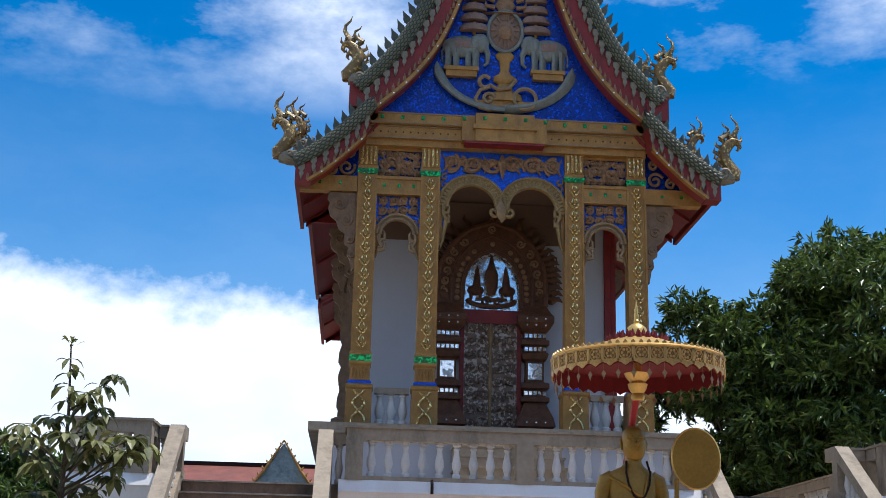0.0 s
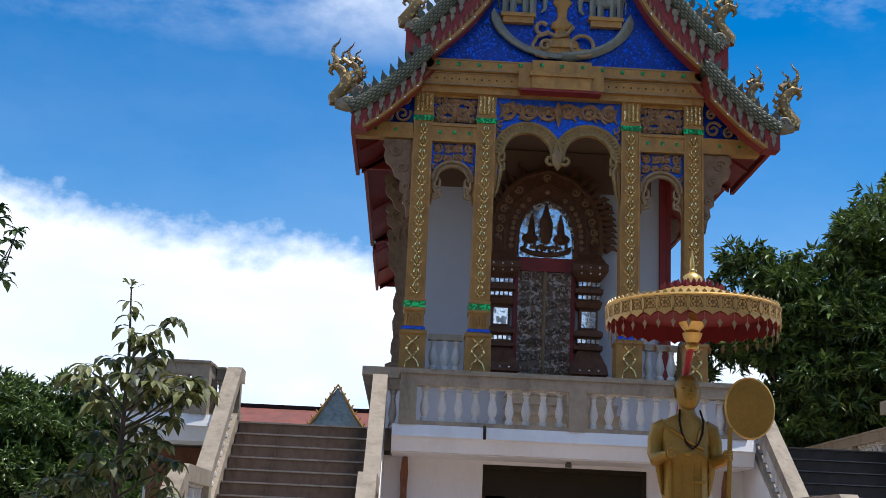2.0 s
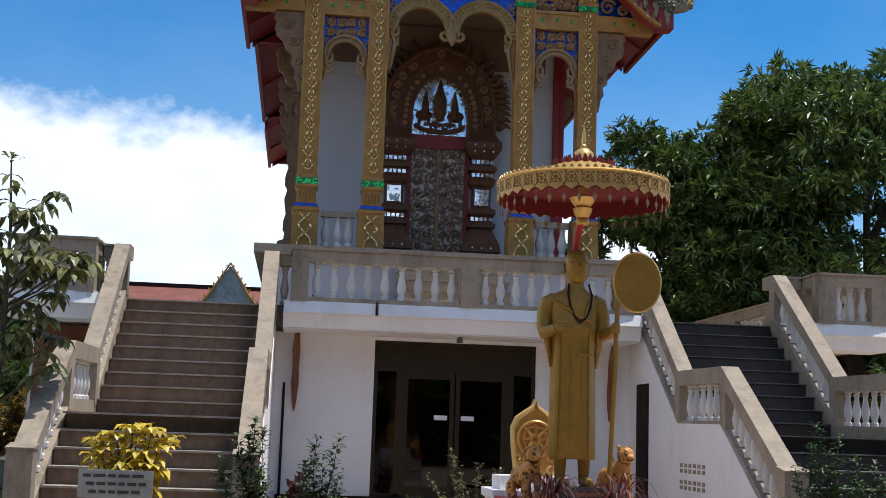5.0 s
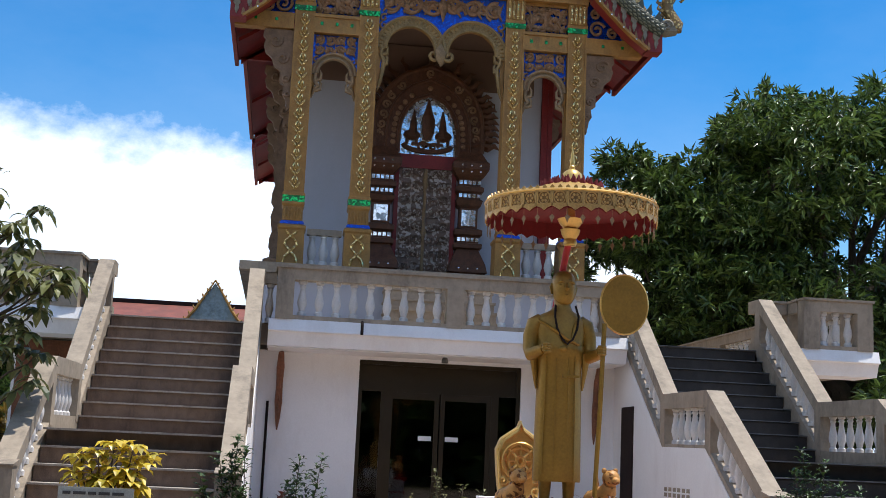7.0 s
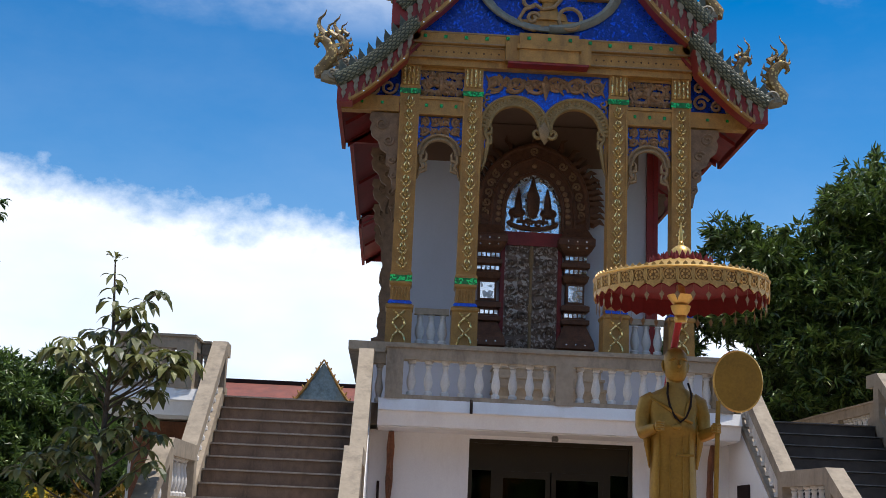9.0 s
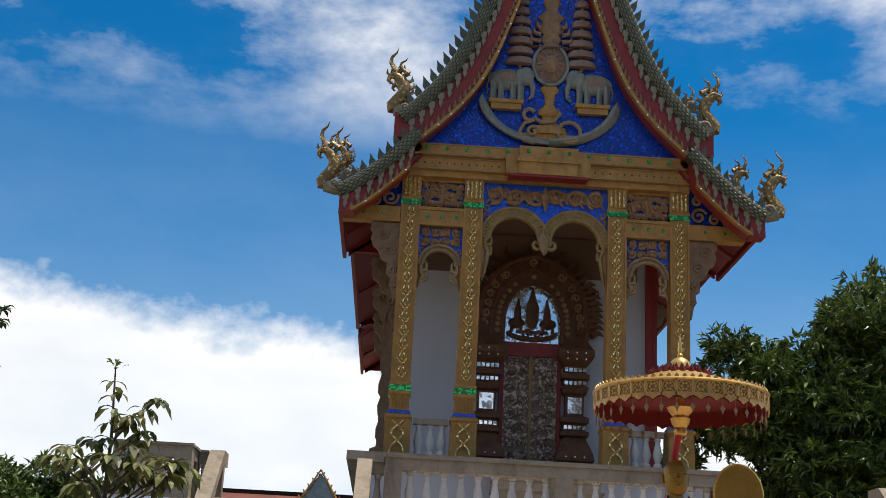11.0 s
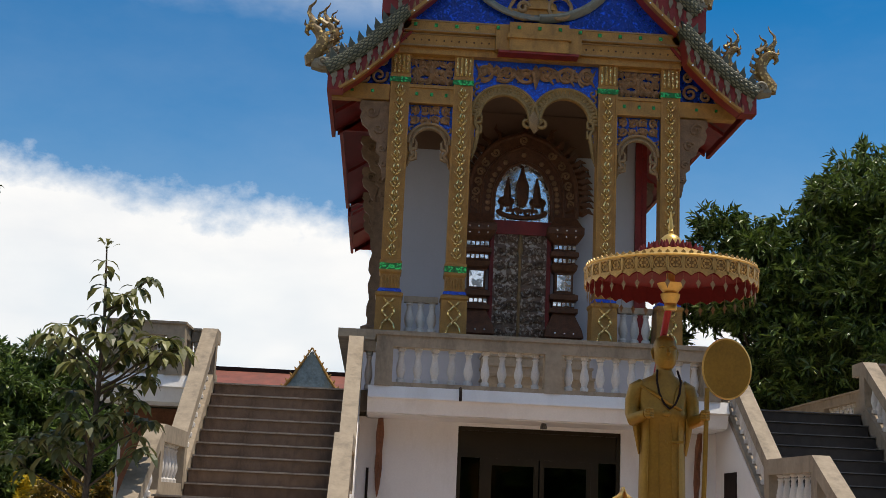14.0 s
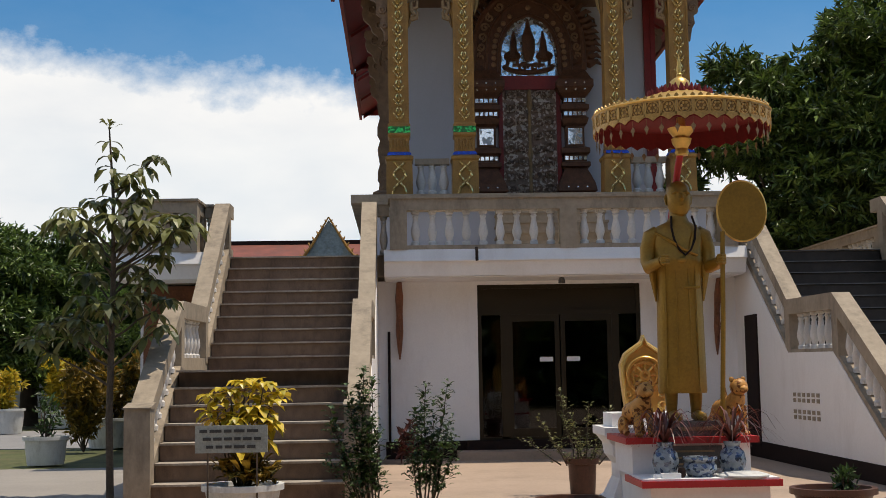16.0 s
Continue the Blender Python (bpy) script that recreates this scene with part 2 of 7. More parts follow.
STONE_RELIEF = mat("grey_relief_plaster", (0.19, 0.20, 0.175), 0.7, var=0.3, scale=8, dirt=(0.12, 0.1, 0.09))
BRACKET = mat("weathered_brown_bracket", (0.19, 0.115, 0.066), 0.65, var=0.4, scale=9, fine_scale=60, bump=0.5)
SPINE = mat("pale_grey_plaster_spine", (0.21, 0.185, 0.135), 0.65, var=0.3, scale=10)
RELIEF_ROSE = mat("rose_grey_plaster", (0.235, 0.15, 0.115), 0.7, var=0.35, scale=8)
ROOF_TILE = mat("orange_brown_roof_tile", (0.18, 0.052, 0.034), 0.7, var=0.35, scale=2, dirt=(0.10, 0.05, 0.04), dirt_amount=0.6, random_value=0.1)
CARVED_DOOR = mosaic_mat("carved_silver_brown_door", (0.20, 0.13, 0.095), (0.48, 0.40, 0.34), 22, 0.3, 0.5)
BRONZE = mat("bronze_anodised_frame", (0.035, 0.025, 0.013), 0.4, metal=0.5, var=0.2, bump=0.03)
# Near-black base: the unlit room's shade is put into the plaster colour.
ROOM_SHADE = mat("shade_coloured_plaster", (0.045, 0.04, 0.036), 0.9, var=0.2)
WOOD = mat("red_brown_varnished_wood", (0.20, 0.075, 0.035), 0.55, var=0.4, scale=3, fine_scale=30, bump=0.2)
FORECOURT = mat("tan_screed", (0.37, 0.275, 0.21), 0.85, var=0.14, scale=0.9, fine_scale=25, dirt=(0.23, 0.175, 0.135), dirt_amount=0.7, bump=0.15)
PAVING = mat("grey_concrete_paving", (0.27, 0.245, 0.22), 0.85, var=0.15, scale=0.8, fine_scale=30, dirt=(0.2, 0.185, 0.17), dirt_amount=0.5)
GRASS = mat("short_dry_grass", (0.075, 0.085, 0.03), 0.9, var=0.5, scale=0.7, fine_scale=9, bump=0.6, dirt=(0.21, 0.16, 0.09), dirt_amount=0.5)
ROAD = mat("pale_asphalt", (0.23, 0.225, 0.225), 0.9, var=0.2, scale=0.8, fine_scale=60)
PORCH_CEILING = mat("brown_ceiling_paint", (0.17, 0.105, 0.075), 0.8, var=0.1, scale=1.5)
POT_WHITE = mat("chalky_painted_cement", (0.60, 0.60, 0.58), 0.8, var=0.12, scale=5, dirt=(0.25, 0.23, 0.2), dirt_amount=0.7)
POT_BROWN = mat("brown_glazed_clay", (0.085, 0.034, 0.02), 0.4, var=0.35, scale=6)
VASE = mosaic_mat("blue_and_white_porcelain", (0.25, 0.29, 0.33), (0.12, 0.15, 0.22), 40, 0.35, 0.2)
TIGER = mosaic_mat("orange_painted_plaster", (0.55, 0.27, 0.07), (0.2, 0.085, 0.03), 40, 0.18, 0.5)
GRANITE = mat("polished_grey_granite", (0.11, 0.105, 0.10), 0.25, var=0.5, scale=12, fine_scale=140, bump=0.02)
SIGN = mat("weathered_sign_board", (0.30, 0.32, 0.29), 0.7, var=0.3, scale=6, dirt=(0.14, 0.14, 0.12))
INK = mat("faded_black_lettering", (0.045, 0.045, 0.045), 0.7, var=0.3)
STICKER = mat("white_sticker", (0.8, 0.8, 0.8), 0.5, var=0.05)
BARK = mat("grey_brown_bark", (0.10, 0.075, 0.055), 0.9, var=0.4, scale=6, fine_scale=40, bump=0.6)
TREE_LEAF = leaf_mat("dark_green_leaves", (0.014, 0.034, 0.008), (0.19, 0.28, 0.06), 0.4, 0.16)
YOUNG_LEAF = leaf_mat("broad_green_leaves", (0.035, 0.05, 0.014), (0.25, 0.25, 0.08), 0.42)
BUSH_LEAF = leaf_mat("small_green_leaves", (0.01, 0.03, 0.008), (0.075, 0.14, 0.03), 0.5, 0.15)
CROTON_LEAF = leaf_mat("yellow_croton_leaves", (0.34, 0.29, 0.03), (0.88, 0.63, 0.06), 0.4)
CROTON_DARK = leaf_mat("bronze_croton_leaves", (0.07, 0.06, 0.015), (0.36, 0.22, 0.03), 0.45)
RED_LEAF = leaf_mat("dark_red_strap_leaves", (0.04, 0.014, 0.011), (0.17, 0.045, 0.032), 0.4)
GLASS = bpy.data.materials.new("tinted_glass")
GLASS.use_nodes = True
gb = GLASS.node_tree.nodes["Principled BSDF"]
gb.inputs["Base Color"].default_value = (0.035, 0.04, 0.04, 1)
gb.inputs["Roughness"].default_value, gb.inputs["Transmission Weight"].default_value, gb.inputs["IOR"].default_value = 0.03, 1.0, 1.45


# ---- building helpers ----
def bx(bm, x0, x1, y0, y1, z0, z1):
    v = [bm.verts.new((x, y, z)) for z in (z0, z1) for y in (y0, y1) for x in (x0, x1)]
    for f in ((0, 2, 3, 1), (4, 5, 7, 6), (0, 1, 5, 4), (2, 6, 7, 3), (0, 4, 6, 2), (1, 3, 7, 5)):
        bm.faces.new([v[i] for i in f])
    return v


def soft(bm, width, segments=1):
    bmesh.ops.bevel(bm, geom=[e for e in bm.edges if len(e.link_faces) == 2 and e.calc_face_angle(0) > 0.5], offset=width, segments=segments, affect="EDGES", clamp_overlap=True)
    return bm


def boxes(*spans, bevel=0.0):
    bm = bmesh.new()
    for s in spans:
        bx(bm, *s)
    return soft(bm, bevel) if bevel else bm


def prism(bm, poly, axis, a, b):
    """A flat outline pushed through from a to b along an axis."""
    def at(u, v, w):
        return {"x": (w, u, v), "y": (u, w, v), "z": (u, v, w)}[axis]
    p, q = [bm.verts.new(at(u, v, a)) for u, v in poly], [bm.verts.new(at(u, v, b)) for u, v in poly]
    n = len(poly)
    caps = [bm.faces.new(p), bm.faces.new(q[::-1])]
    for f in caps:
        f.normal_update()
    for i in range(n):
        bm.faces.new((p[i], q[i], q[(i + 1) % n], p[(i + 1) % n]))
    bmesh.ops.triangulate(bm, faces=[f for f in caps if len(f.verts) > 4])
    bmesh.ops.recalc_face_normals(bm, faces=bm.faces)
    return bm


def strip(bm, top, depth, axis_x0, axis_x1):
    """A bent bar: a line of (y, z) points, with a depth below it, between two x."""
    rows = [[bm.verts.new((x, y, z - d)) for x, d in ((axis_x0, 0), (axis_x1, 0), (axis_x1, depth), (axis_x0, depth))] for y, z in top]
    for a, b in zip(rows, rows[1:]):
        for i in range(4):
            bm.faces.new((a[i], a[(i + 1) % 4], b[(i + 1) % 4], b[i]))
    bm.faces.new(rows[0][::-1])
    bm.faces.new(rows[-1])
    bmesh.ops.recalc_face_normals(bm, faces=bm.faces)
    return bm


def lathe(bm, prof, seg=12, cx=0.0, cy=0.0, turn=0.0, sx=1.0, sy=1.0):
    rings = []
    for r, z in prof:
        rings.append([bm.verts.new((cx + sx * r * math.cos(turn + math.tau * i / seg), cy + sy * r * math.sin(turn + math.tau * i / seg), z)) for i in range(seg)])
    for a, b in zip(rings, rings[1:]):
        for i in range(seg):
            bm.faces.new((a[i], a[(i + 1) % seg], b[(i + 1) % seg], b[i]))
    bm.faces.new(rings[0][::-1])
    bm.faces.new(rings[-1])
    return bm


def square_lathe(bm, prof, cx, cy, depth=1.0):
    """Stacked square mouldings: half-width and height."""
    return lathe(bm, [(r * math.sqrt(2), z) for r, z in prof], 4, cx, cy, math.pi / 4, 1.0, depth)


def tube(bm, pts, radii, seg=6, flat=1.0):
    pts = [Vector(p) for p in pts]
    if isinstance(radii, (int, float)):
        radii = [radii] * len(pts)
    rings, side = [], None
    for i, p in enumerate(pts):
        t = (pts[min(i + 1, len(pts) - 1)] - pts[max(i - 1, 0)]).normalized()
        if side is None:
            side = t.orthogonal().normalized()
        side = (side - t * side.dot(t)).normalized()
        up = t.cross(side)
        rings.append([bm.verts.new(p + radii[i] * (math.cos(math.tau * k / seg) * side + math.sin(math.tau * k / seg) * up * flat)) for k in range(seg)])
    for a, b in zip(rings, rings[1:]):
        for i in range(seg):
            bm.faces.new((a[i], a[(i + 1) % seg], b[(i + 1) % seg], b[i]))
    bm.faces.new(rings[0][::-1])
    bm.faces.new(rings[-1])
    return bm


def ball(bm, c, r, sx=1.0, sy=1.0, sz=1.0, seg=12):
    bmesh.ops.create_uvsphere(bm, u_segments=seg, v_segments=max(6, seg * 2 // 3), radius=1, matrix=Matrix.Translation(c) @ Matrix.Diagonal((r * sx, r * sy, r * sz, 1)))
    return bm


def mesh_of(name, bm, material, smooth=False):
    me = bpy.data.meshes.new(name)
    bmesh.ops.recalc_face_normals(bm, faces=bm.faces)
    bm.to_mesh(me)
    bm.free()
    me.materials.append(material)
    if smooth:
        me.polygons.foreach_set("use_smooth", [True] * len(me.polygons))
        me.set_sharp_from_angle(angle=radians(40))
    return me


def part(name, bm, material, parent, label="", smooth=False):
    ob = new(name, mesh_of(name, bm, material, smooth))
    ob.parent = parent
    if label:
        tagged(ob, label)
    return ob


def share(name, me, parent, m):
    ob = new(name, me)
    ob.parent = parent
    ob.matrix_basis = m
    return ob


def thing(name, label, category, group="", kind="", at=(0, 0, 0)):
    ob = new(name)
    ob.location = at
    ob.empty_display_size = 0.2
    return tagged(ob, label, category, group, kind)


def solo(name, bm, material, label, category, group="", kind="", smooth=False):
    return tagged(new(name, mesh_of(name, bm, material, smooth)), label, category, group, kind)


def T(x, y, z, s=1.0, rz=0.0):
    return Matrix.LocRotScale((x, y, z), Euler((0, 0, rz)), (s, s, s) if isinstance(s, (int, float)) else s)


def leaves(rng, spots, size, spread, droop=0.3, aspect=0.38):
    """Leaf blades as folded diamonds: spots are (place, outward way, how many)."""
    count = [k for _, _, k in spots]
    c = np.repeat(np.array([p for p, _, _ in spots], float), count, axis=0)
    d = np.repeat(np.array([w for _, w, _ in spots], float), count, axis=0)
    n = len(c)
    c = c + rng.normal(0, spread, (n, 3))
    d = d + rng.normal(0, 0.7, (n, 3))
    d[:, 2] -= droop * rng.random(n)
    d /= np.linalg.norm(d, axis=1, keepdims=True) + 1e-9
    side = np.cross(d, rng.normal(0, 1, (n, 3)) + np.array((0, 0, 1.9)))
    side /= np.linalg.norm(side, axis=1, keepdims=True) + 1e-9
    nrm = np.cross(side, d)
    length = (size * rng.uniform(0.6, 1.25, n))[:, None]
    w = length * aspect * 0.5
    mid = c + d * length * 0.45
    verts = np.stack([c, mid + side * w + nrm * w * 0.35, c + d * length - nrm * length * 0.12, mid - side * w + nrm * w * 0.35], 1).reshape(-1, 3)
    i = np.arange(n)[:, None] * 4
    faces = np.stack([i + np.array((0, 1, 2)), i + np.array((0, 2, 3))], 1).reshape(-1, 3)
    return verts, faces


def leaf_part(name, data, material, parent, label=""):
    me = bpy.data.meshes.new(name)
    me.from_pydata(np.asarray(data[0]).tolist(), [], np.asarray(data[1]).tolist())
    me.materials.append(material)
    ob = new(name, me)
    ob.parent = parent
    if label:
        tagged(ob, label)
    return ob


def spiral(cx, cz, r, turns, start, way=1, n=22, y=0.0):
    out = []
    for i in range(n):
        k = i / (n - 1)
        a = start + way * math.tau * turns * k
        rr = r * (1 - 0.82 * k)
        out.append((cx + rr * math.cos(a), y, cz + rr * math.sin(a)))
    return out


# ---- ground ----
CX = 2.42           # the building's middle line
TER = 3.04          # terrace level
ground = solo("ground", boxes((-600, 600, -300, 1500, -0.6, -0.03)), GRASS, "patchy dry grass ground reaching the horizon", "ground", kind="structure")
forecourt = solo("pavement", boxes((-2.9, 14.0, -6.0, 40.0, -0.25, 0.0)), FORECOURT, "tan weathered screed forecourt before the stairs", "pavement", kind="structure")
solo("pavement", boxes((-60, -2.91, 7.0, 18.6, -0.25, -0.004)), PAVING, "grey concrete side path beside the stairs", "pavement", kind="structure")
road = solo("road", boxes((-80, -2.92, 24.5, 33.5, -0.25, -0.012)), ROAD, "pale worn asphalt drive behind the planters", "road", kind="structure")

# ---- terrace ----
terrace = thing("terrace", "raised concrete terrace with a white moulded cornice", "terrace", kind="structure")
part("slab", boxes((CX - 2.62, CX + 2.65, 18.9, 42, 2.65, TER), (-4.1, CX - 2.62, 19.06, 42, 2.72, TER), (CX + 2.65, 9.0, 19.06, 42, 2.72, TER)), CONCRETE, terrace)


def cornice(x0, x1, y, name="cornice"):
    bm = bmesh.new()
    prism(bm, [(y + 0.9, TER), (y + 0.06, TER), (y, 2.87), (y + 0.06, 2.85), (y + 0.13, 2.66), (y + 0.9, 2.66)], "x", x0, x1)
    return part(name, bm, WHITE, terrace, "white painted moulded edge")


part("soffit", boxes((CX - 2.6, CX + 2.63, 18.37, 19.25, 2.642, 2.657)), WHITE, terrace, "white painted soffit")
cornice(CX - 2.61, CX + 2.64, 18.2)
cornice(-4.06, CX - 5.12, 18.2)
cornice(CX + 5.12, 8.96, 18.2)

# ---- balusters and handrails ----
BAL = bmesh.new()
lathe(BAL, [(0.062, 0), (0.062, 0.05), (0.04, 0.07), (0.046, 0.1), (0.068, 0.17), (0.066, 0.22), (0.042, 0.33), (0.034, 0.39), (0.05, 0.42), (0.036, 0.44), (0.06, 0.46), (0.06, 0.5)], 10)
BAL_MESH = mesh_of("baluster", BAL, BALUSTER, True)


def level_rail(name, x0, x1, y, z, posts, label, along="x", step=0.235, top=0.77, parent=None):
    """A level balustrade of posts, turned balusters, base and thick handrail."""
    th = parent or thing(name, label, "balustrade", "terrace balustrades")
    def span(a0, a1, b0, b1, z0, z1):
        return (a0, a1, b0, b1, z0, z1) if along == "x" else (b0, b1, a0, a1, z0, z1)
    part("handrail", boxes(span(x0, x1, y - 0.12, y + 0.12, z + top - 0.2, z + top - 0.035), bevel=0.012), CONCRETE, th)
    part("rail_cap", boxes(span(x0 - 0.02, x1 + 0.02, y - 0.15, y + 0.15, z + top - 0.035, z + top), bevel=0.01), CONCRETE, th)
    part("base_curb", boxes(span(x0, x1, y - 0.1, y + 0.1, z, z + 0.06)), CONCRETE, th)
    for p in posts:
        part("post", boxes(span(p - 0.125, p + 0.125, y - 0.128, y + 0.128, z, z + top - 0.2), bevel=0.01), CONCRETE, th)
    ends = sorted(posts)
    for a, b in zip(ends, ends[1:]):
        n = max(1, round((b - a - 0.25) / step))
        for i in range(n):
            u = a + 0.125 + (b - a - 0.25) * (i + 0.5) / n
            place = (u, y) if along == "x" else (y, u)
            share("baluster", BAL_MESH, th, T(place[0], place[1], z + 0.06, (1, 1, (top - 0.26) / 0.5), 0.3 * i))
    return th


level_rail("balustrade", -0.1, CX + 2.52, 18.36, TER, (0.02, CX + 0.06, CX + 2.4), "weathered concrete balustrade with whitewashed turned balusters")
level_rail("balustrade", -3.98, -2.86, 18.36, TER, (-3.86, -2.98), "weathered concrete balustrade on the side terrace")
level_rail("balustrade", 7.78, 8.86, 18.36, TER, (7.9, 8.74), "weathered concrete balustrade on the side terrace")
level_rail("balustrade", 18.6, 30.0, -3.86, TER, (18.72, 20.6, 22.5, 24.4, 26.3, 28.2, 29.88), "concrete balustrade along the terrace side", "y")
level_rail("balustrade", 18.6, 30.0, 8.74, TER, (18.72, 20.6, 22.5, 24.4, 26.3, 28.2, 29.88), "concrete balustrade along the terrace side", "y")

# short returns that step back from the projecting fronts to the heads of the stairs
for a, b, side_x in ((-2.847, -2.71, -2.98), (-0.29, -0.113, 0.02), (CX + 2.533, 5.13, CX + 2.4), (7.55, 7.767, 7.9)):
    corner = level_rail("balustrade", 18.513, 19.08, side_x, TER, (18.96,), "short concrete balustrade return at the stair head", "y")
    part("handrail", boxes((a, b, 18.87, 19.05, TER + 0.57, TER + 0.735), bevel=0.01), CONCRETE, corner)
    part("rail_cap", boxes((a, b, 18.84, 19.075, TER + 0.735, TER + 0.77), bevel=0.008), CONCRETE, corner)
    share("baluster", BAL_MESH, corner, T((a + b) / 2, 18.96, TER, (0.9, 0.9, 1.14)))

# the line of every stair handrail's top: distance and height
RAIL = [(19.35, 3.83), (18.92, 3.83), (16.72, 2.16), (14.97, 2.14), (13.12, 0.98)]
N_LOW, Y_LOW, N_UP, Y_UP, GO, RISE = 7, 12.97, 9, 16.82, 0.278, 0.19


def rail_z(y):
    for (a, za), (b, zb) in zip(RAIL, RAIL[1:]):
        if b <= y <= a:
            return zb + (za - zb) * (y - b) / (a - b)
    return RAIL[-1][1]


def stair_rail(x, stairs):
    """One side of a flight: sloped handrail, curb, turned balusters and end post."""
    w = 0.11
    top = [(y, z) for y, z in RAIL]
    bm = bmesh.new()
    strip(bm, top, 0.2, x - w, x + w)
    part("handrail", bm, CONCRETE, stairs)
    bm = bmesh.new()
    strip(bm, [(y, z - 0.66) for y, z in top], 0.3, x - w + 0.01, x + w - 0.01)
    part("curb", bm, CONCRETE, stairs)
    part("end_post", boxes((x - 0.13, x + 0.13, 12.9, 13.12, 0, 0.94), bevel=0.015), CONCRETE, stairs)
    bm = bmesh.new()
    prism(bm, [(12.88, 0.94), (13.14, 0.94), (13.14, 1.0), (12.88, 0.955)], "x", x - 0.14, x + 0.14)
    part("post_cap", bm, CONCRETE, stairs)
    for y in (14.92, 16.75, 18.98):
        part("post", boxes((x - w + 0.003, x + w - 0.003, y - 0.1, y + 0.1, rail_z(y) - 0.75, rail_z(y) - 0.1)), CONCRETE, stairs)
    for a, b, n in ((13.25, 14.8, 8), (15.05, 16.62, 6), (16.9, 18.85, 10)):
        for i in range(n):
            y = a + (b - a) * (i + 0.5) / n
            share("baluster", BAL_MESH, stairs, T(x, y, rail_z(y) - 0.67, (0.85, 0.85, 0.98), 0.4 * i))


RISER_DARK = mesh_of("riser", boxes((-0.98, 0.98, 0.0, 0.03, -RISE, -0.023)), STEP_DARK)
TREAD_DARK = mesh_of("tread", boxes((-0.98, 0.98, -0.03, GO + 0.01, -0.014, 0.0), bevel=0.003), NOSING_DARK)
TREAD = mesh_of("tread", boxes((-0.98, 0.98, -0.03, GO + 0.01, -0.022, 0.0), bevel=0.004), NOSING)
RISER = mesh_of("riser", boxes((-0.98, 0.98, 0.0, 0.03, -RISE, -0.023)), STEP)
for side, (xm, label) in enumerate(((CX - 3.92, "brown gravel stairs with concrete balustrades and a landing"), (CX + 3.92, "dark gravel stairs with concrete balustrades and a landing"))):
    stairs = thing("stairs", label, "stairs", "pair of stairs", at=(0, 0, 0))
    poly = [(Y_LOW + 0.03, 0.0)]
    for k in range(1, N_LOW + 1):
        y = Y_LOW + GO * (k - 1) + 0.03
        poly += [(y, RISE * (k - 1)), (y, RISE * k - 0.036)]
    for k in range(1, N_UP + 1):
        y = Y_UP + GO * (k - 1) + 0.03
        poly += [(y, RISE * (N_LOW + k - 1) - 0.036), (y, RISE * (N_LOW + k) - 0.036)]
    poly += [(19.055, poly[-1][1]), (19.055, 0.0)]
    clean = [p for i, p in enumerate(poly) if p != poly[i - 1]]
    bm = bmesh.new()
    prism(bm, clean, "x", xm - 0.985, xm + 0.985)
    part("stair_core", bm, STEP, stairs)
    for k in range(1, N_LOW + N_UP + 1):
        y = Y_LOW + GO * (k - 1) if k <= N_LOW else Y_UP + GO * (k - N_LOW - 1)
        deep = 1.0 if k != N_LOW else (Y_UP + 0.04 - y) / (GO + 0.04)
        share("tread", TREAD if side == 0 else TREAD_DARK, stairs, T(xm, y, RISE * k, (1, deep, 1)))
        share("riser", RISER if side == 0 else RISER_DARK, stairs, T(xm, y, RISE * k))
    for x in (xm - 1.09, xm + 1.09):
        stair_rail(x, stairs)
    # white side walls below the curbs
    wall_poly = [(13.12, 0.0), (13.12, 0.22), (15.0, 1.44), (16.74, 1.46), (18.9, 3.02), (19.25, 3.02), (19.25, 0.0)]
    inner = xm + 1.11 if side == 0 else xm - 1.11
    bm = bmesh.new()
    prism(bm, wall_poly, "x", inner, inner + (0.09 if side == 0 else -0.09))
    part("side_wall", bm, WHITE, stairs, "white painted side wall under the curb")
    outer = xm - 1.11 if side == 0 else xm + 1.11
    bm = bmesh.new()
    prism(bm, wall_poly, "x", outer, outer + (-0.09 if side == 0 else 0.09))
    part("side_wall", bm, WHITE, stairs)
    face = inner + (0.093 if side == 0 else -0.093)
    bm = bmesh.new()
    prism(bm, [(13.3, 0.0), (13.3, 0.2), (19.2, 0.24), (19.2, 0.0)], "x", face - 0.008, face + 0.008)
    part("skirting", bm, SKIRT, stairs)
    if side == 1:
        RIGHT_FACE = face
        for r in range(5):
            if r == 2:
                continue
            for c in range(6):
                y, z = 15.55 + 0.185 * c, 0.60 + 0.072 * r
                part("vent_block", boxes((face - 0.006, face + 0.004, y, y + 0.1, z, z + 0.05)), CONCRETE, stairs)
        part("side_door", boxes((face - 0.02, face + 0.02, 18.12, 18.72, 0.16, 2.04), bevel=0.005), SKIRT, stairs, "dark brown narrow side door")

# ---- ground-floor room under the terrace ----
L_IN, R_IN = CX - 2.72, CX + 2.72
WY = 19.25
wall_front = thing("wall_front", "white painted front wall of the ground-floor room", "wall", kind="structure")
part("wall", boxes((L_IN, 1.2, WY, WY + 0.2, 0, 2.66), (3.68, R_IN, WY, WY + 0.2, 0, 2.66), (1.2, 3.68, WY, WY + 0.2, 2.59, 2.66)), WHITE, wall_front)
part("baseboard", boxes((L_IN + 0.1, 1.2, WY - 0.03, WY, 0, 0.26), (3.68, R_IN - 0.1, WY - 0.03, WY, 0, 0.26), bevel=0.006), SKIRT, wall_front)
part("threshold", boxes((1.0, 3.9, WY - 0.1, WY + 0.2, 0, 0.26)), SKIRT, wall_front)
solo("doorstep", boxes((0.85, 4.1, 18.62, WY - 0.105, 0, 0.12), bevel=0.012), FORECOURT, "low tan screed step before the glass doors", "step", kind="structure")
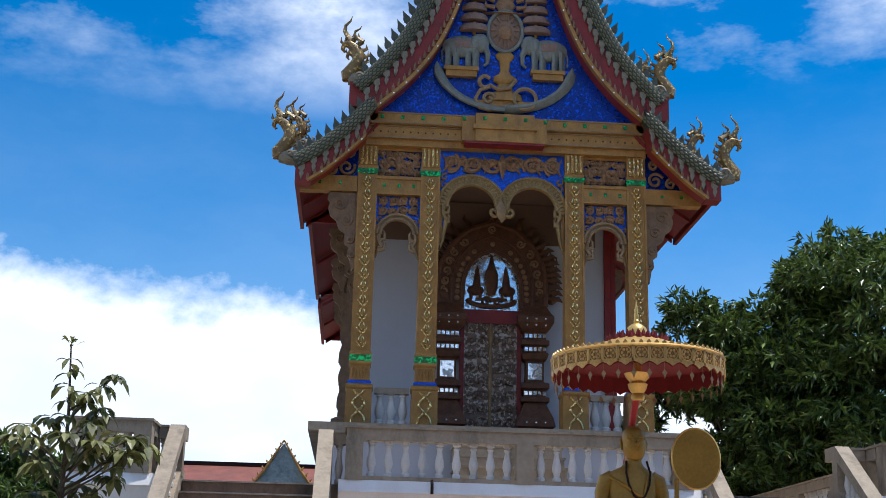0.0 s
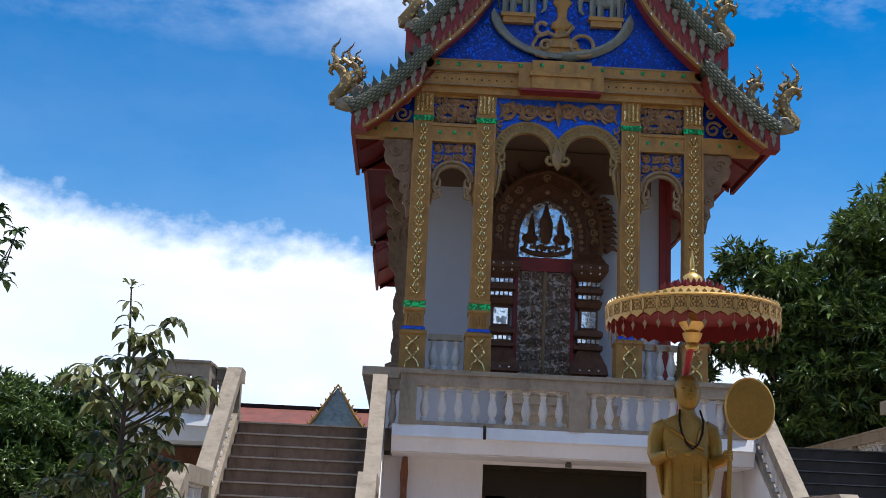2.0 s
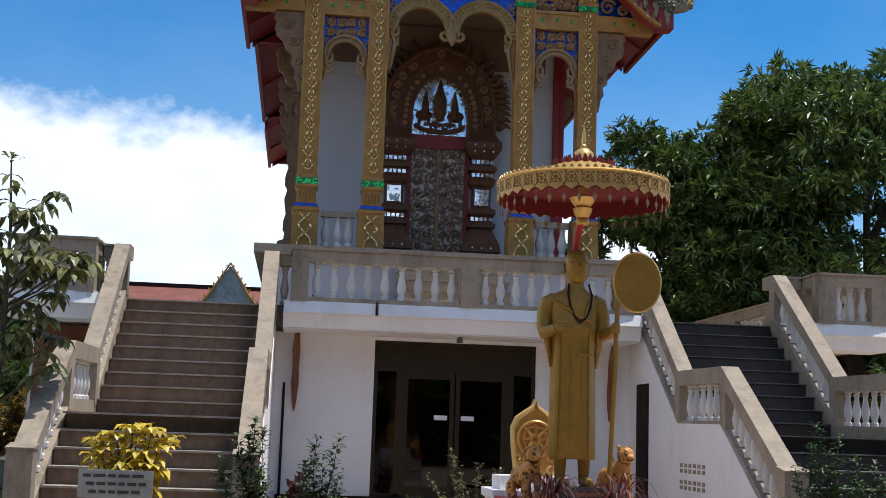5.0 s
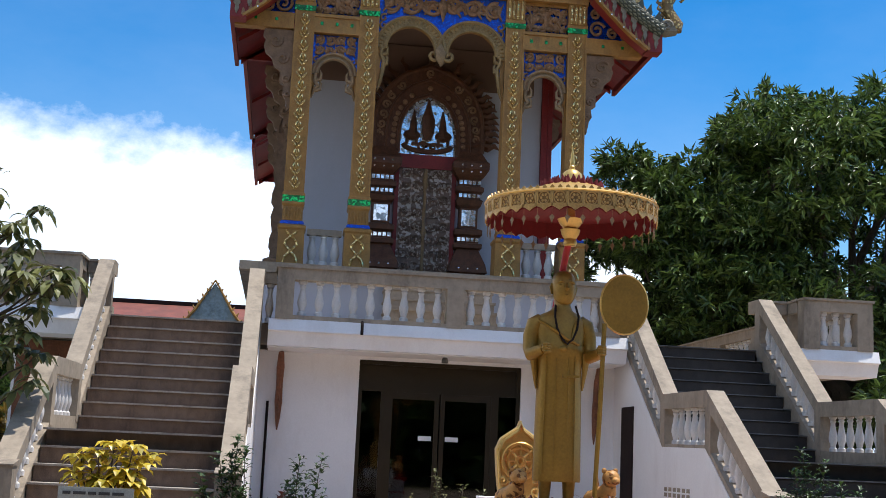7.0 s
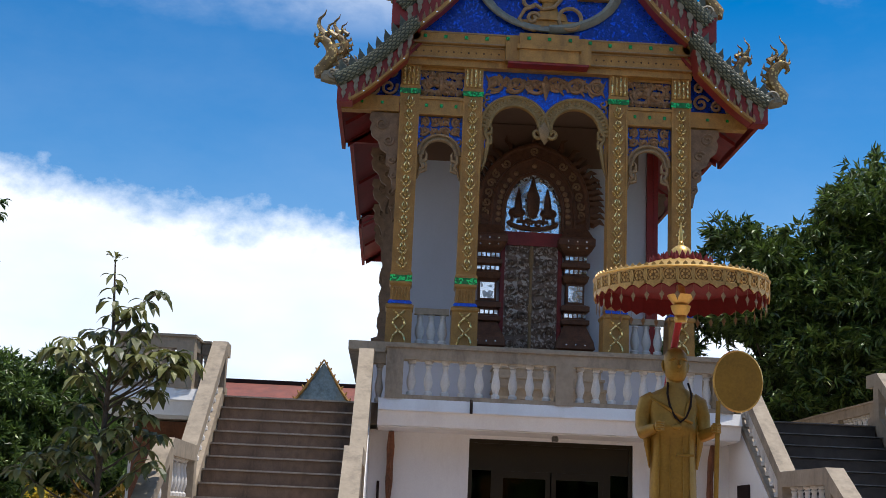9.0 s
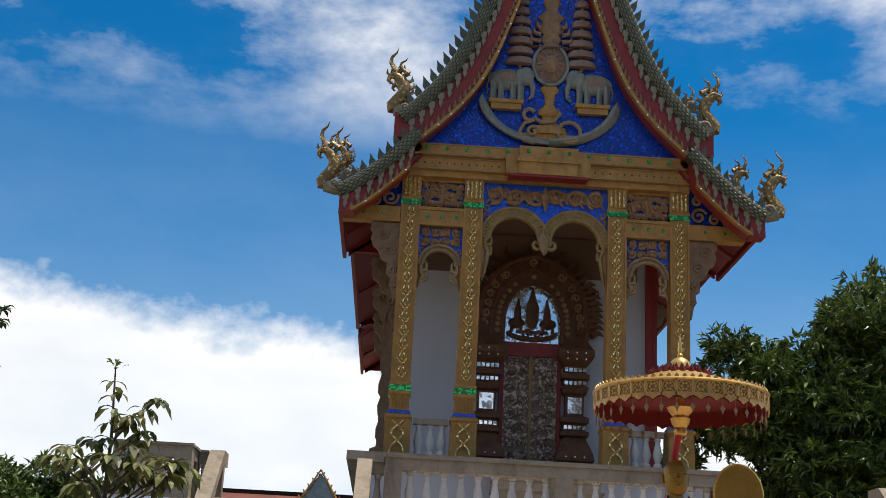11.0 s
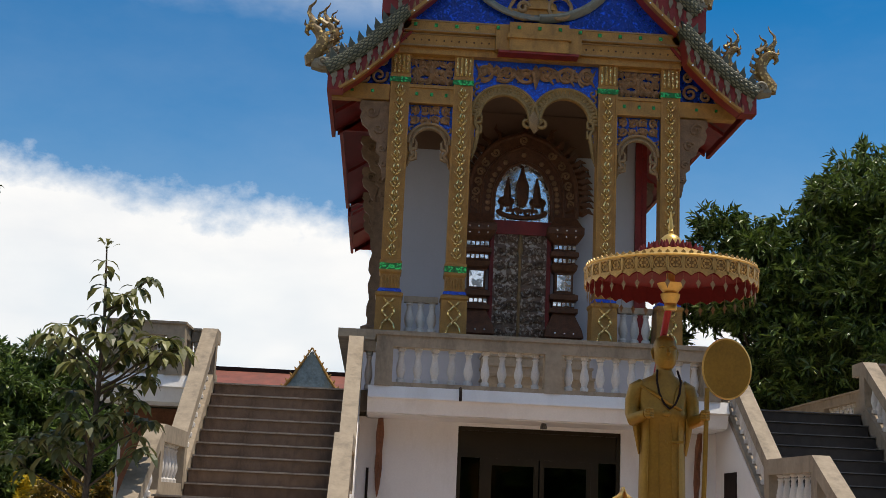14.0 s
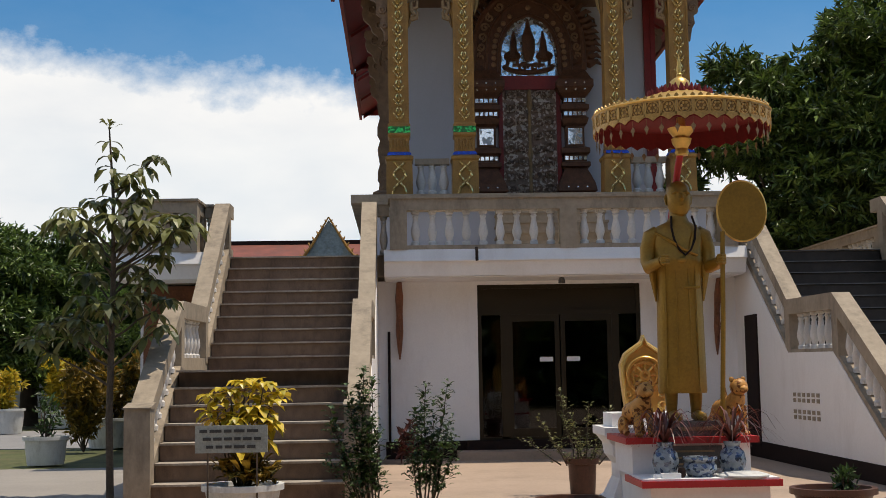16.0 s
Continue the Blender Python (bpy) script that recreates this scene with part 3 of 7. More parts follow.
# Room behind the glass, its gloom carried by the wall and ceiling colour.
room = solo("wall_room", boxes((L_IN, L_IN + 0.1, WY + 0.2, 26, 0, 2.6), (R_IN - 0.1, R_IN, WY + 0.2, 26, 0, 2.6), (L_IN, R_IN, 26, 26.1, 0, 2.6), (L_IN + 0.1, R_IN - 0.1, WY + 0.2, 26, 0, 0.26)), ROOM_SHADE, "plastered walls of the ground-floor room, its shade in their colour", "wall", kind="structure")
solo("ceiling", boxes((L_IN, R_IN, WY + 0.2, 26.1, 2.6, 2.645)), ROOM_SHADE, "plaster ceiling of the ground-floor room, its shade in the colour", "ceiling", kind="structure")
door = thing("glass_door", "bronze framed double glass door with side lights", "door")
for x0, x1, z0, z1 in ((1.2, 1.26, 0.26, 2.59), (3.62, 3.68, 0.26, 2.59), (1.26, 3.62, 2.53, 2.59), (1.26, 3.62, 2.13, 2.2), (1.55, 1.66, 0.26, 2.13), (3.24, 3.35, 0.26, 2.13), (1.26, 3.62, 0.262, 0.3)):
    part("frame_member", boxes((x0, x1, WY + 0.05, WY + 0.12, z0, z1), bevel=0.006), BRONZE, door)
part("transom_panel", boxes((1.26, 3.62, WY + 0.085, WY + 0.095, 2.2, 2.53)), BRONZE, door, "dark bronze transom panel")
for x0, x1 in ((1.66, 2.44), (2.46, 3.24)):
    leaf = part("door_leaf", boxes((x0, x0 + 0.07, WY + 0.06, WY + 0.11, 0.3, 2.13), (x1 - 0.07, x1, WY + 0.06, WY + 0.11, 0.3, 2.13), (x0 + 0.07, x1 - 0.07, WY + 0.06, WY + 0.11, 2.03, 2.13), (x0 + 0.07, x1 - 0.07, WY + 0.06, WY + 0.11, 0.3, 0.42)), BRONZE, door)
    part("pane", boxes((x0 + 0.07, x1 - 0.07, WY + 0.082, WY + 0.088, 0.42, 2.03)), GLASS, leaf)
    xs = x1 - 0.3 if x0 < 2 else x0 + 0.09
    part("sticker", boxes((xs, xs + 0.2, WY + 0.076, WY + 0.08, 1.42, 1.49)), STICKER, leaf)
for x0, x1 in ((1.26, 1.55), (3.35, 3.62)):
    part("side_light", boxes((x0, x1, WY + 0.082, WY + 0.088, 0.3, 2.13)), GLASS, door, "narrow tinted glass side light")


def wall_bracket(x):
    th = thing("wall_bracket", "carved red-brown wooden bracket under the cornice", "bracket", "wall brackets")
    pts = [(x, WY - 0.28, 2.62), (x, WY - 0.2, 2.4), (x, WY - 0.12, 2.15), (x, WY - 0.1, 1.9), (x, WY - 0.07, 1.65), (x, WY - 0.06, 1.48)]
    bm = bmesh.new()
    tube(bm, pts, [0.05, 0.075, 0.06, 0.07, 0.045, 0.012], 8, 0.6)
    part("stem", bm, WOOD, th, smooth=True)
    bm = bmesh.new()
    for i in range(5):
        z = 2.45 - 0.18 * i
        tube(bm, [(x, WY - 0.16 + 0.02 * i, z), (x, WY - 0.24 + 0.025 * i, z + 0.04), (x, WY - 0.26 + 0.025 * i, z + 0.12)], [0.03, 0.02, 0.004], 5)
    part("fin_trim", bm, WOOD, th, smooth=True)


for x in (0.02, CX * 2 - 0.02):
    wall_bracket(x)
bm = bmesh.new()
tube(bm, [(L_IN + 0.16, WY - 0.03, 0.1), (L_IN + 0.16, WY - 0.03, 1.9)], 0.02, 8)
solo("drain_pipe", bm, SKIRT, "thin black drain pipe on the white wall", "pipe")
bm = bmesh.new()
tube(bm, [(1.14, 18.22, 3.05), (1.14, 18.16, 3.0), (1.14, 18.15, 2.86)], 0.022, 8)
solo("spout", bm, SKIRT, "short dark drain spout on the cornice", "pipe")
bm = bmesh.new()
lathe(bm, [(0.05, 2.56), (0.05, 2.6), (0.03, 2.65)], 10, CX, 18.7)
solo("ceiling_light", bm, GRANITE, "small round fitting below the cornice", "lamp")

# side doors below the wing terraces
left_panel = thing("wooden_door", "red-brown panelled wooden door under the side terrace", "door")
part("door_leaf", boxes((-4.0, -2.75, 20.2, 20.26, 0, 2.7), bevel=0.01), WOOD, left_panel)
for x in (-3.86, -3.26):
    part("raised_panel", boxes((x, x + 0.5, 20.18, 20.2, 1.4, 2.5), bevel=0.008), WOOD, left_panel)
solo("wall_under_wing", boxes((-4.06, CX - 5.12, 20.27, 20.45, 0, 2.7)), WHITE, "white wall under the side terrace", "wall", kind="structure")
solo("terrace_pillar", boxes((8.4, 8.7, 27.6, 27.9, 0, 2.66), bevel=0.015), WHITE, "square white pillar under the side terrace", "pillar")
solo("terrace_pillar", boxes((-3.95, -3.65, 27.6, 27.9, 0, 2.66), bevel=0.015), WHITE, "square white pillar under the side terrace", "pillar")


# ---- temple ----
FLOOR = 4.15
plinth = thing("temple_plinth", "white temple plinth with a dark projecting slab edge", "plinth", kind="structure")
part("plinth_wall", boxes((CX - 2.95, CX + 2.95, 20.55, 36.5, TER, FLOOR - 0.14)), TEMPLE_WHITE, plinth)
part("plinth_slab", boxes((CX - 3.16, CX + 3.16, 20.35, 36.7, FLOOR - 0.14, FLOOR), bevel=0.02), CONCRETE, plinth)
temple = thing("temple", "ornate temple hall, gold columns, steep red gabled roof", "temple", at=(0, 0, 0))

COLS = (0.05, 1.15, 3.70, 4.81)
CW = 0.165
FY = 21.02           # front faces of the columns


def motif():
    """One raised lotus bud with curling leaves of the column ornament."""
    bm = bmesh.new()
    for s in (-1, 1):
        tube(bm, [(0, 0, 0.0), (s * 0.03, -0.014, 0.03), (s * 0.062, -0.018, 0.075), (s * 0.088, -0.006, 0.125)], [0.01, 0.022, 0.02, 0.004], 6)
        tube(bm, [(s * 0.02, 0, 0.09), (s * 0.04, -0.01, 0.14), (s * 0.034, -0.01, 0.185), (s * 0.006, -0.002, 0.225)], [0.006, 0.013, 0.013, 0.005], 5)
    tube(bm, [(0, -0.004, 0.05), (0, -0.026, 0.12), (0, -0.004, 0.2)], [0.006, 0.024, 0.005], 6)
    return mesh_of("leaf_motif", bm, GOLD_SCALE, True)


MOTIF = motif()


def cross_motif():
    bm = bmesh.new()
    for s in (-1, 1):
        tube(bm, [(-s * 0.11, 0, 0), (-s * 0.09, -0.01, 0.1), (s * 0.0, -0.012, 0.19), (s * 0.1, -0.01, 0.3), (s * 0.09, -0.012, 0.36), (0, -0.01, 0.45), (-s * 0.1, -0.008, 0.54)], 0.022, 5)
    return mesh_of("crossed_band", bm, GOLD_SCALE, True)


CROSS = cross_motif()


def column(x, y=FY + CW, front=True):
    """A square gilded column: pedestal, blue and green bands, ornamented shaft, fluted capital."""
    c = new("column")
    c.parent = temple
    tagged(c, "square gold column with mirror mosaic leaf ornament")
    bm = bmesh.new()
    square_lathe(bm, [(0.25, FLOOR), (0.25, FLOOR + 0.05), (0.222, FLOOR + 0.08), (0.215, 4.8), (0.235, 4.83), (0.235, 4.87), (0.19, 4.9)], x, y)
    part("pedestal", bm, GOLD, c)
    bm = bmesh.new()
    square_lathe(bm, [(0.2, 4.9), (0.2, 4.925), (0.172, 4.96)], x, y)
    part("blue_band", bm, BLUE_TRIM, c, "blue mosaic band")
    bm = bmesh.new()
    square_lathe(bm, [(0.172, 4.96), (0.164, 5.2), (0.19, 5.24), (0.19, 5.28)], x, y)
    part("lower_band", bm, GOLD, c)
    bm = bmesh.new()
    square_lathe(bm, [(0.186, 5.28), (0.186, 5.39)], x, y)
    part("green_band", bm, GREEN, c, "green mosaic band")
    bm = bmesh.new()
    square_lathe(bm, [(0.19, 5.39), (0.19, 5.42), (CW, 5.46), (CW - 0.01, 8.62)], x, y)
    for s in (-1, 1):
        bx(bm, x + s * (CW - 0.012) - 0.016, x + s * (CW - 0.012) + 0.016, y - CW - 0.018, y - CW + 0.01, 5.46, 8.62)
    part("shaft", bm, GOLD, c)
    bm = bmesh.new()
    square_lathe(bm, [(0.178, 8.62), (0.182, 8.71)], x, y)
    part("green_collar", bm, GREEN, c, "green mosaic collar")
    bm = bmesh.new()
    square_lathe(bm, [(0.175, 8.71), (0.18, 8.76), (0.165, 8.79), (0.165, 9.12), (0.185, 9.16)], x, y)
    part("capital", bm, GOLD, c)
    for i in range(4):
        u = x + (i - 1.5) * 0.075
        bm = bmesh.new()
        tube(bm, [(u, y - 0.168, 8.79), (u, y - 0.178, 8.82), (u, y - 0.178, 9.08), (u, y - 0.168, 9.12)], 0.026, 6)
        part("flute", bm, GOLD_SCALE, c)
    if front:
        for i in range(13):
            share("leaf_motif", MOTIF, c, T(x, y - CW - 0.004, 5.5 + 0.238 * i))
        share("crossed_band", CROSS, c, T(x, y - 0.226, 4.24))
        for i in range(3):
            bm = bmesh.new()
            u = x + (i - 1) * 0.1
            tube(bm, [(u - 0.04, y - 0.17, 4.97), (u - 0.02, y - 0.185, 5.06), (u - 0.035, y - 0.185, 5.13), (u, y - 0.178, 5.2), (u + 0.035, y - 0.185, 5.13), (u + 0.02, y - 0.185, 5.06), (u + 0.04, y - 0.17, 4.97)], 0.014, 5)
            part("band_leaf", bm, GOLD, c)
    return c


for x in COLS:
    column(x)
for x in (COLS[0] + 0.02,):
    for y in (25.4, 29.5):
        column(x, y, False)


def scrolls(bm, x0, x1, z0, z1, y, rows=1, n=2, r=None, thick=0.026):
    """Mirrored carved tendrils filling a panel."""
    mid, r = (x0 + x1) / 2, r or min((x1 - x0) / (2 * n) * 0.48, (z1 - z0) / rows * 0.46)
    for s in (-1, 1):
        for j in range(rows):
            zc = z0 + (z1 - z0) * (j + 0.5) / rows
            for i in range(n):
                xc = mid + s * (x1 - x0) / 2 * (i + 0.5) / n
                for q in (-1, 1):
                    tube(bm, spiral(xc, zc, r, 1.2, math.pi / 2 * (1 - q) + 0.6 * i + 0.9 * j, s * q, 18, y - 0.03), thick, 5, 0.7)
                tube(bm, [(xc + s * r * 0.8, y - 0.02, zc - r * 0.9), (xc + s * r * 0.3, y - 0.045, zc - r * 0.3), (xc + s * r * 0.9, y - 0.02, zc + r * 0.9)], [0.01, thick * 1.3, 0.008], 5)
                ball(bm, (xc, y - 0.05, zc), thick * 1.4, 1, 1, 1, 6)
    for j in range(rows):
        zc = z0 + (z1 - z0) * (j + 0.5) / rows
        tube(bm, [(mid, y - 0.02, zc - r), (mid, y - 0.06, zc - r * 0.2), (mid, y - 0.02, zc + r)], [0.01, r * 0.35, 0.008], 6, 0.5)
    return bm


def arch_panel(x0, x1, z_top, z_crown, z_foot, y, parent, cusp=None):
    """A blue field pierced by a cusped arch with a pale gold moulded rim and curled feet."""
    w = x1 - x0
    heads = [(x0 + w / 2, w / 2 - 0.07)] if cusp is None else [(x0 + w * 0.25 + 0.02, w * 0.25 - 0.06), (x1 - w * 0.25 - 0.02, w * 0.25 - 0.06)]
    line = []
    for c, r in heads:
        zc = z_crown - r
        line += [(c - r * math.cos(a), zc + r * math.sin(a)) for a in [math.pi * k / 16 for k in range(17)]]
    if cusp is not None:
        line.insert(17, (x0 + w / 2, cusp + 0.14))
    first, last = line[0], line[-1]
    bm = bmesh.new()
    outline = [(x0, z_foot)] + [(first[0], z_foot + 0.12)] + line + [(last[0], z_foot + 0.12), (x1, z_foot), (x1, z_top), (x0, z_top)]
    prism(bm, outline, "y", y, y + 0.07)
    part("blue_field", bm, BLUE_TRIM, parent)
    bm = bmesh.new()
    for c, r in heads:
        zc = z_crown - r
        wide = 1.0 if cusp is not None else 0.5
        for off, th in ((0.1 * wide, 0.032), (-0.06 * wide, 0.03)):
            rr = r + off
            pts = [(c - rr * math.cos(math.pi * k / 20), y - 0.05, zc + rr * math.sin(math.pi * k / 20)) for k in range(21)]
            tube(bm, pts, th * (0.6 + 0.4 * wide), 6)
        if cusp is not None:
            for k in range(25):
                a = math.pi * k / 24
                for q in (-0.025, 0.02, 0.065):
                    ball(bm, (c - (r + q) * math.cos(a + 0.06 * (q > 0)), y - 0.045, zc + (r + q) * math.sin(a + 0.06 * (q > 0))), 0.034, 1, 0.6, 1, 6)
        for s in (-1, 1):
            inner_end = cusp is not None and (s == 1) == (c < x0 + w / 2)
            sx = c + s * r
            if inner_end:
                tube(bm, [(sx, y - 0.03, zc)] + spiral(sx - s * 0.09, zc - 0.06, 0.1, 1.1, 0 if s > 0 else math.pi, -s, 16, y - 0.05), 0.034, 6)
            else:
                tube(bm, [(sx, y - 0.03, zc), (sx + s * 0.01, y - 0.03, zc - 0.12), (sx - s * 0.05, y - 0.035, zc - 0.22), (sx + s * 0.01, y - 0.03, z_foot + 0.02), (sx + s * 0.05, y - 0.02, z_foot - 0.14)], [0.034, 0.036, 0.045, 0.03, 0.008], 6)
                for j, zz in enumerate((zc - 0.02, zc - 0.2)):
                    tube(bm, [(sx, y - 0.03, zz - 0.1), (sx - s * 0.09, y - 0.035, zz - 0.07), (sx - s * 0.1, y - 0.035, zz + 0.03), (sx - s * 0.06, y - 0.03, zz + 0.11)], [0.035, 0.035, 0.022, 0.005], 6)
    part("arch_rim", bm, GOLD_PALE if cusp is None else RIM_GOLD, parent, smooth=True)
    for c, r in heads:
        zc, wide = z_crown - r, 1.0 if cusp is not None else 0.5
        bm = bmesh.new()
        ra, rb = r + 0.11 * wide, r - 0.07 * wide
        arc = [math.pi * k / 20 for k in range(21)]
        prism(bm, [(c - ra * math.cos(a), zc + ra * math.sin(a)) for a in arc] + [(c - rb * math.cos(a), zc + rb * math.sin(a)) for a in arc[::-1]], "y", y - 0.03, y + 0.075)
        part("arch_band", bm, GOLD if cusp is not None else GOLD_PALE, parent)
    for e, q in ((x0, 1), (x1, -1)):
        low_z = z_foot + 0.1
        bm = bmesh.new()
        prism(bm, [(e, z_crown - heads[0][1]), (e + q * 0.085, z_crown - heads[0][1]), (e + q * 0.06, low_z + 0.2), (e + q * 0.085, low_z + 0.1), (e, low_z - 0.25)], "y", y - 0.02, y + 0.078)
        part("arch_leg", bm, GOLD, parent)
    if cusp is not None:
        bm = bmesh.new()
        tube(bm, [(x0 + w / 2, y - 0.04, cusp + 0.4), (x0 + w / 2, y - 0.06, cusp + 0.24), (x0 + w / 2, y - 0.05, cusp + 0.1), (x0 + w / 2, y - 0.03, cusp)], [0.03, 0.17, 0.13, 0.01], 8, 0.4)
        part("pendant", bm, GOLD_PALE, parent, "pale gold lotus pendant", smooth=True)
        bm = bmesh.new()
        scrolls(bm, x0 + 0.02, x1 - 0.02, z_top - 0.44, z_top - 0.02, y, 1, 3, thick=0.036)
        scrolls(bm, x0 + 0.1, x1 - 0.1, z_top - 0.36, z_top - 0.05, y, 1, 5, thick=0.026)
        tube(bm, [(x0 + w / 2, y - 0.03, z_top - 0.05), (x0 + w / 2, y - 0.07, z_top - 0.22), (x0 + w / 2, y - 0.03, z_top - 0.5)], [0.03, 0.13, 0.01], 8, 0.4)
        for s, e in ((1, x0), (-1, x1)):
            for k in range(3):
                tube(bm, spiral(e + s * 0.09, z_top - 0.5 - 0.14 * k, 0.075, 1.0, 1.0 + k, s, 14, y - 0.02), 0.02, 5)
        tagged(part("tendril_relief", bm, GOLD_DARK, parent, "carved brown-gold tendrils"), kind="stuff")
    else:
        bm = bmesh.new()
        scrolls(bm, x0 + 0.02, x1 - 0.02, z_crown + 0.03, z_top - 0.01, y, 2, 2, thick=0.027)
        for s, e in ((1, x0), (-1, x1)):
            for k in range(2):
                tube(bm, spiral(e + s * 0.07, z_crown - 0.06 - 0.13 * k, 0.06, 1.0, 1.0 + k, s, 14, y - 0.02), 0.018, 5)
        tagged(part("tendril_relief", bm, GOLD_DARK, parent, "carved brown-gold tendrils"), kind="stuff")


def bay(x0, x1, z, name):
    """The panels between two outer columns: carved frieze, gold band with green studs, arch."""
    b = new(name)
    b.parent = temple
    part("frieze_back", boxes((x0, x1, FY + 0.12, FY + 0.2, 8.6, 9.14)), BLUE, b)
    for z0, z1 in ((9.09, 9.14), (8.58, 8.62)):
        part("frieze_frame", boxes((x0, x1, FY + 0.08, FY + 0.125, z0, z1), bevel=0.006), GOLD, b)
    bm = bmesh.new()
    scrolls(bm, x0 + 0.01, x1 - 0.01, 8.61, 9.1, FY + 0.12, 3, 3, thick=0.026)
    scrolls(bm, x0 + 0.1, x1 - 0.1, 8.66, 9.05, FY + 0.115, 1, 1, r=0.2, thick=0.034)
    tagged(part("tendril_relief", bm, GOLD_DARK, b, "carved brown-gold tendrils"), kind="stuff")
    part("band", boxes((x0, x1, FY + 0.02, FY + 0.2, 8.3, 8.53), (x0, x1, FY - 0.01, FY + 0.2, 8.53, 8.58), (x0, x1, FY - 0.01, FY + 0.2, 8.25, 8.3), bevel=0.008), GOLD, b)
    for i in range(3):
        u = x0 + (x1 - x0) * (i + 0.5) / 3
        part("green_stud", boxes((u - 0.025, u + 0.025, FY + 0.008, FY + 0.022, 8.39, 8.45), bevel=0.005), GREEN, b)
    arch_panel(x0, x1, 8.25, 7.86, 7.25, FY + 0.12, b)


bay(COLS[0] + CW, COLS[1] - CW, 0, "side_bay")
bay(COLS[2] + CW, COLS[3] - CW, 0, "side_bay")
centre = new("centre_bay")
centre.parent = temple
arch_panel(COLS[1] + CW, COLS[2] - CW, 9.14, 8.58, 7.45, FY + 0.1, centre, cusp=7.84)

# beams over the columns, stepping forward in the middle
beam = new("beam")
beam.parent = temple
for name, x0, x1, y0, z0, z1 in (("lower_beam", -0.14, CX * 2 + 0.14, FY - 0.06, 9.14, 9.26), ("main_beam", -0.2, CX * 2 + 0.2, FY - 0.12, 9.26, 9.5), ("upper_beam", -0.28, CX * 2 + 0.28, FY - 0.2, 9.5, 9.72)):
    part(name, boxes((x0, x1, y0, FY + 0.4, z0, z1), bevel=0.02), GOLD, beam)
part("step_block", boxes((CX - 0.75, CX + 0.75, FY - 0.27, FY - 0.1, 9.22, 9.69), bevel=0.02), GOLD, beam)
part("centre_block", boxes((CX - 0.52, CX + 0.52, FY - 0.34, FY - 0.2, 9.2, 9.42), (CX - 0.56, CX + 0.56, FY - 0.38, FY - 0.2, 9.42, 9.5), (CX - 0.52, CX + 0.52, FY - 0.34, FY - 0.2, 9.5, 9.72), bevel=0.015), GOLD, beam)
for z, d in ((9.27, 0.14), (9.48, 0.14), (9.52, 0.215), (9.7, 0.215)):
    for x0, x1 in ((-0.18, CX - 0.76), (CX + 0.76, CX * 2 + 0.18)):
        part("moulding", boxes((x0, x1, FY - d, FY - d + 0.03, z - 0.012, z + 0.012)), GOLD_PALE, beam)
part("red_underside", boxes((CX - 0.7, CX + 0.7, FY - 0.32, FY - 0.07, 9.16, 9.2)), RED, beam)
for i in range(15):
    u = -0.1 + (CX * 2 + 0.2) * i / 14
    d = 0.345 if abs(u - CX) < 0.5 else 0.275 if abs(u - CX) < 0.73 else 0.205
    part("green_stud", boxes((u - 0.03, u + 0.03, FY - d - 0.012, FY - d + 0.01, 9.59, 9.65), bevel=0.006), GREEN, beam)
for i in range(40):
    u = -0.15 + (CX * 2 + 0.3) * i / 39
    if abs(u - CX) > 0.78:
        part("dark_stud", boxes((u - 0.012, u + 0.012, FY - 0.128, FY - 0.115, 9.36, 9.385)), SKIRT, beam)

# side beams running out to the eaves, with triangular carved infill
for s in (-1, 1):
    e = CX + s * 2.55
    side_beam = part("side_beam", boxes((min(e, e + s * 1.0), max(e, e + s * 1.0), FY, FY + 0.2, 8.28, 8.56), bevel=0.012), GOLD, temple, "gold beam end with green studs")
    for k in range(2):
        u = e + s * (0.3 + 0.35 * k)
        part("green_stud", boxes((u - 0.025, u + 0.025, FY - 0.012, FY + 0.008, 8.4, 8.45)), GREEN, side_beam)
    bm = bmesh.new()
    prism(bm, [(e, 8.56), (e + s * 0.95, 8.56), (e, 9.35)], "y", FY + 0.1, FY + 0.16)
    infill = part("eave_infill", bm, BLUE, temple, "dark blue panel with carved tendrils")
    bm = bmesh.new()
    for (u, z, r) in ((0.2, 8.74, 0.15), (0.48, 8.69, 0.11), (0.17, 9.02, 0.1), (0.7, 8.64, 0.07)):
        tube(bm, spiral(e + s * u, z, r, 1.4, 0.4, s, 20, FY + 0.06), 0.028, 5)
    tagged(part("tendril_relief", bm, GOLD_DARK, infill), kind="stuff")


def eave_bracket(x, s, y, mat_, z_top=8.26):
    """A pierced, curling timber bracket between a column and the eave."""
    out = [(0, 0), (0, -1.35), (0.05, -1.42), (0.09, -1.2), (0.14, -1.12), (0.12, -0.98), (0.2, -0.92), (0.2, -0.72), (0.3, -0.66), (0.36, -0.5), (0.46, -0.42), (0.5, -0.28), (0.47, -0.18), (0.52, -0.12), (0.5, 0)]
    bm = bmesh.new()
    prism(bm, [(x + s * u, z_top + v) for u, v in out], "y", y, y + 0.09)
    b = part("eave_bracket", bm, mat_, temple, "carved pale gold eave bracket")
    bm = bmesh.new()
    for u, v, r in ((0.3, -0.2, 0.12), (0.17, -0.5, 0.1), (0.1, -0.85, 0.07), (0.06, -1.12, 0.05)):
        tube(bm, spiral(x + s * u, z_top + v, r, 1.3, 0.5, s, 16, y - 0.01), 0.022, 5)
    tagged(part("curl_relief", bm, mat_, b), kind="stuff")


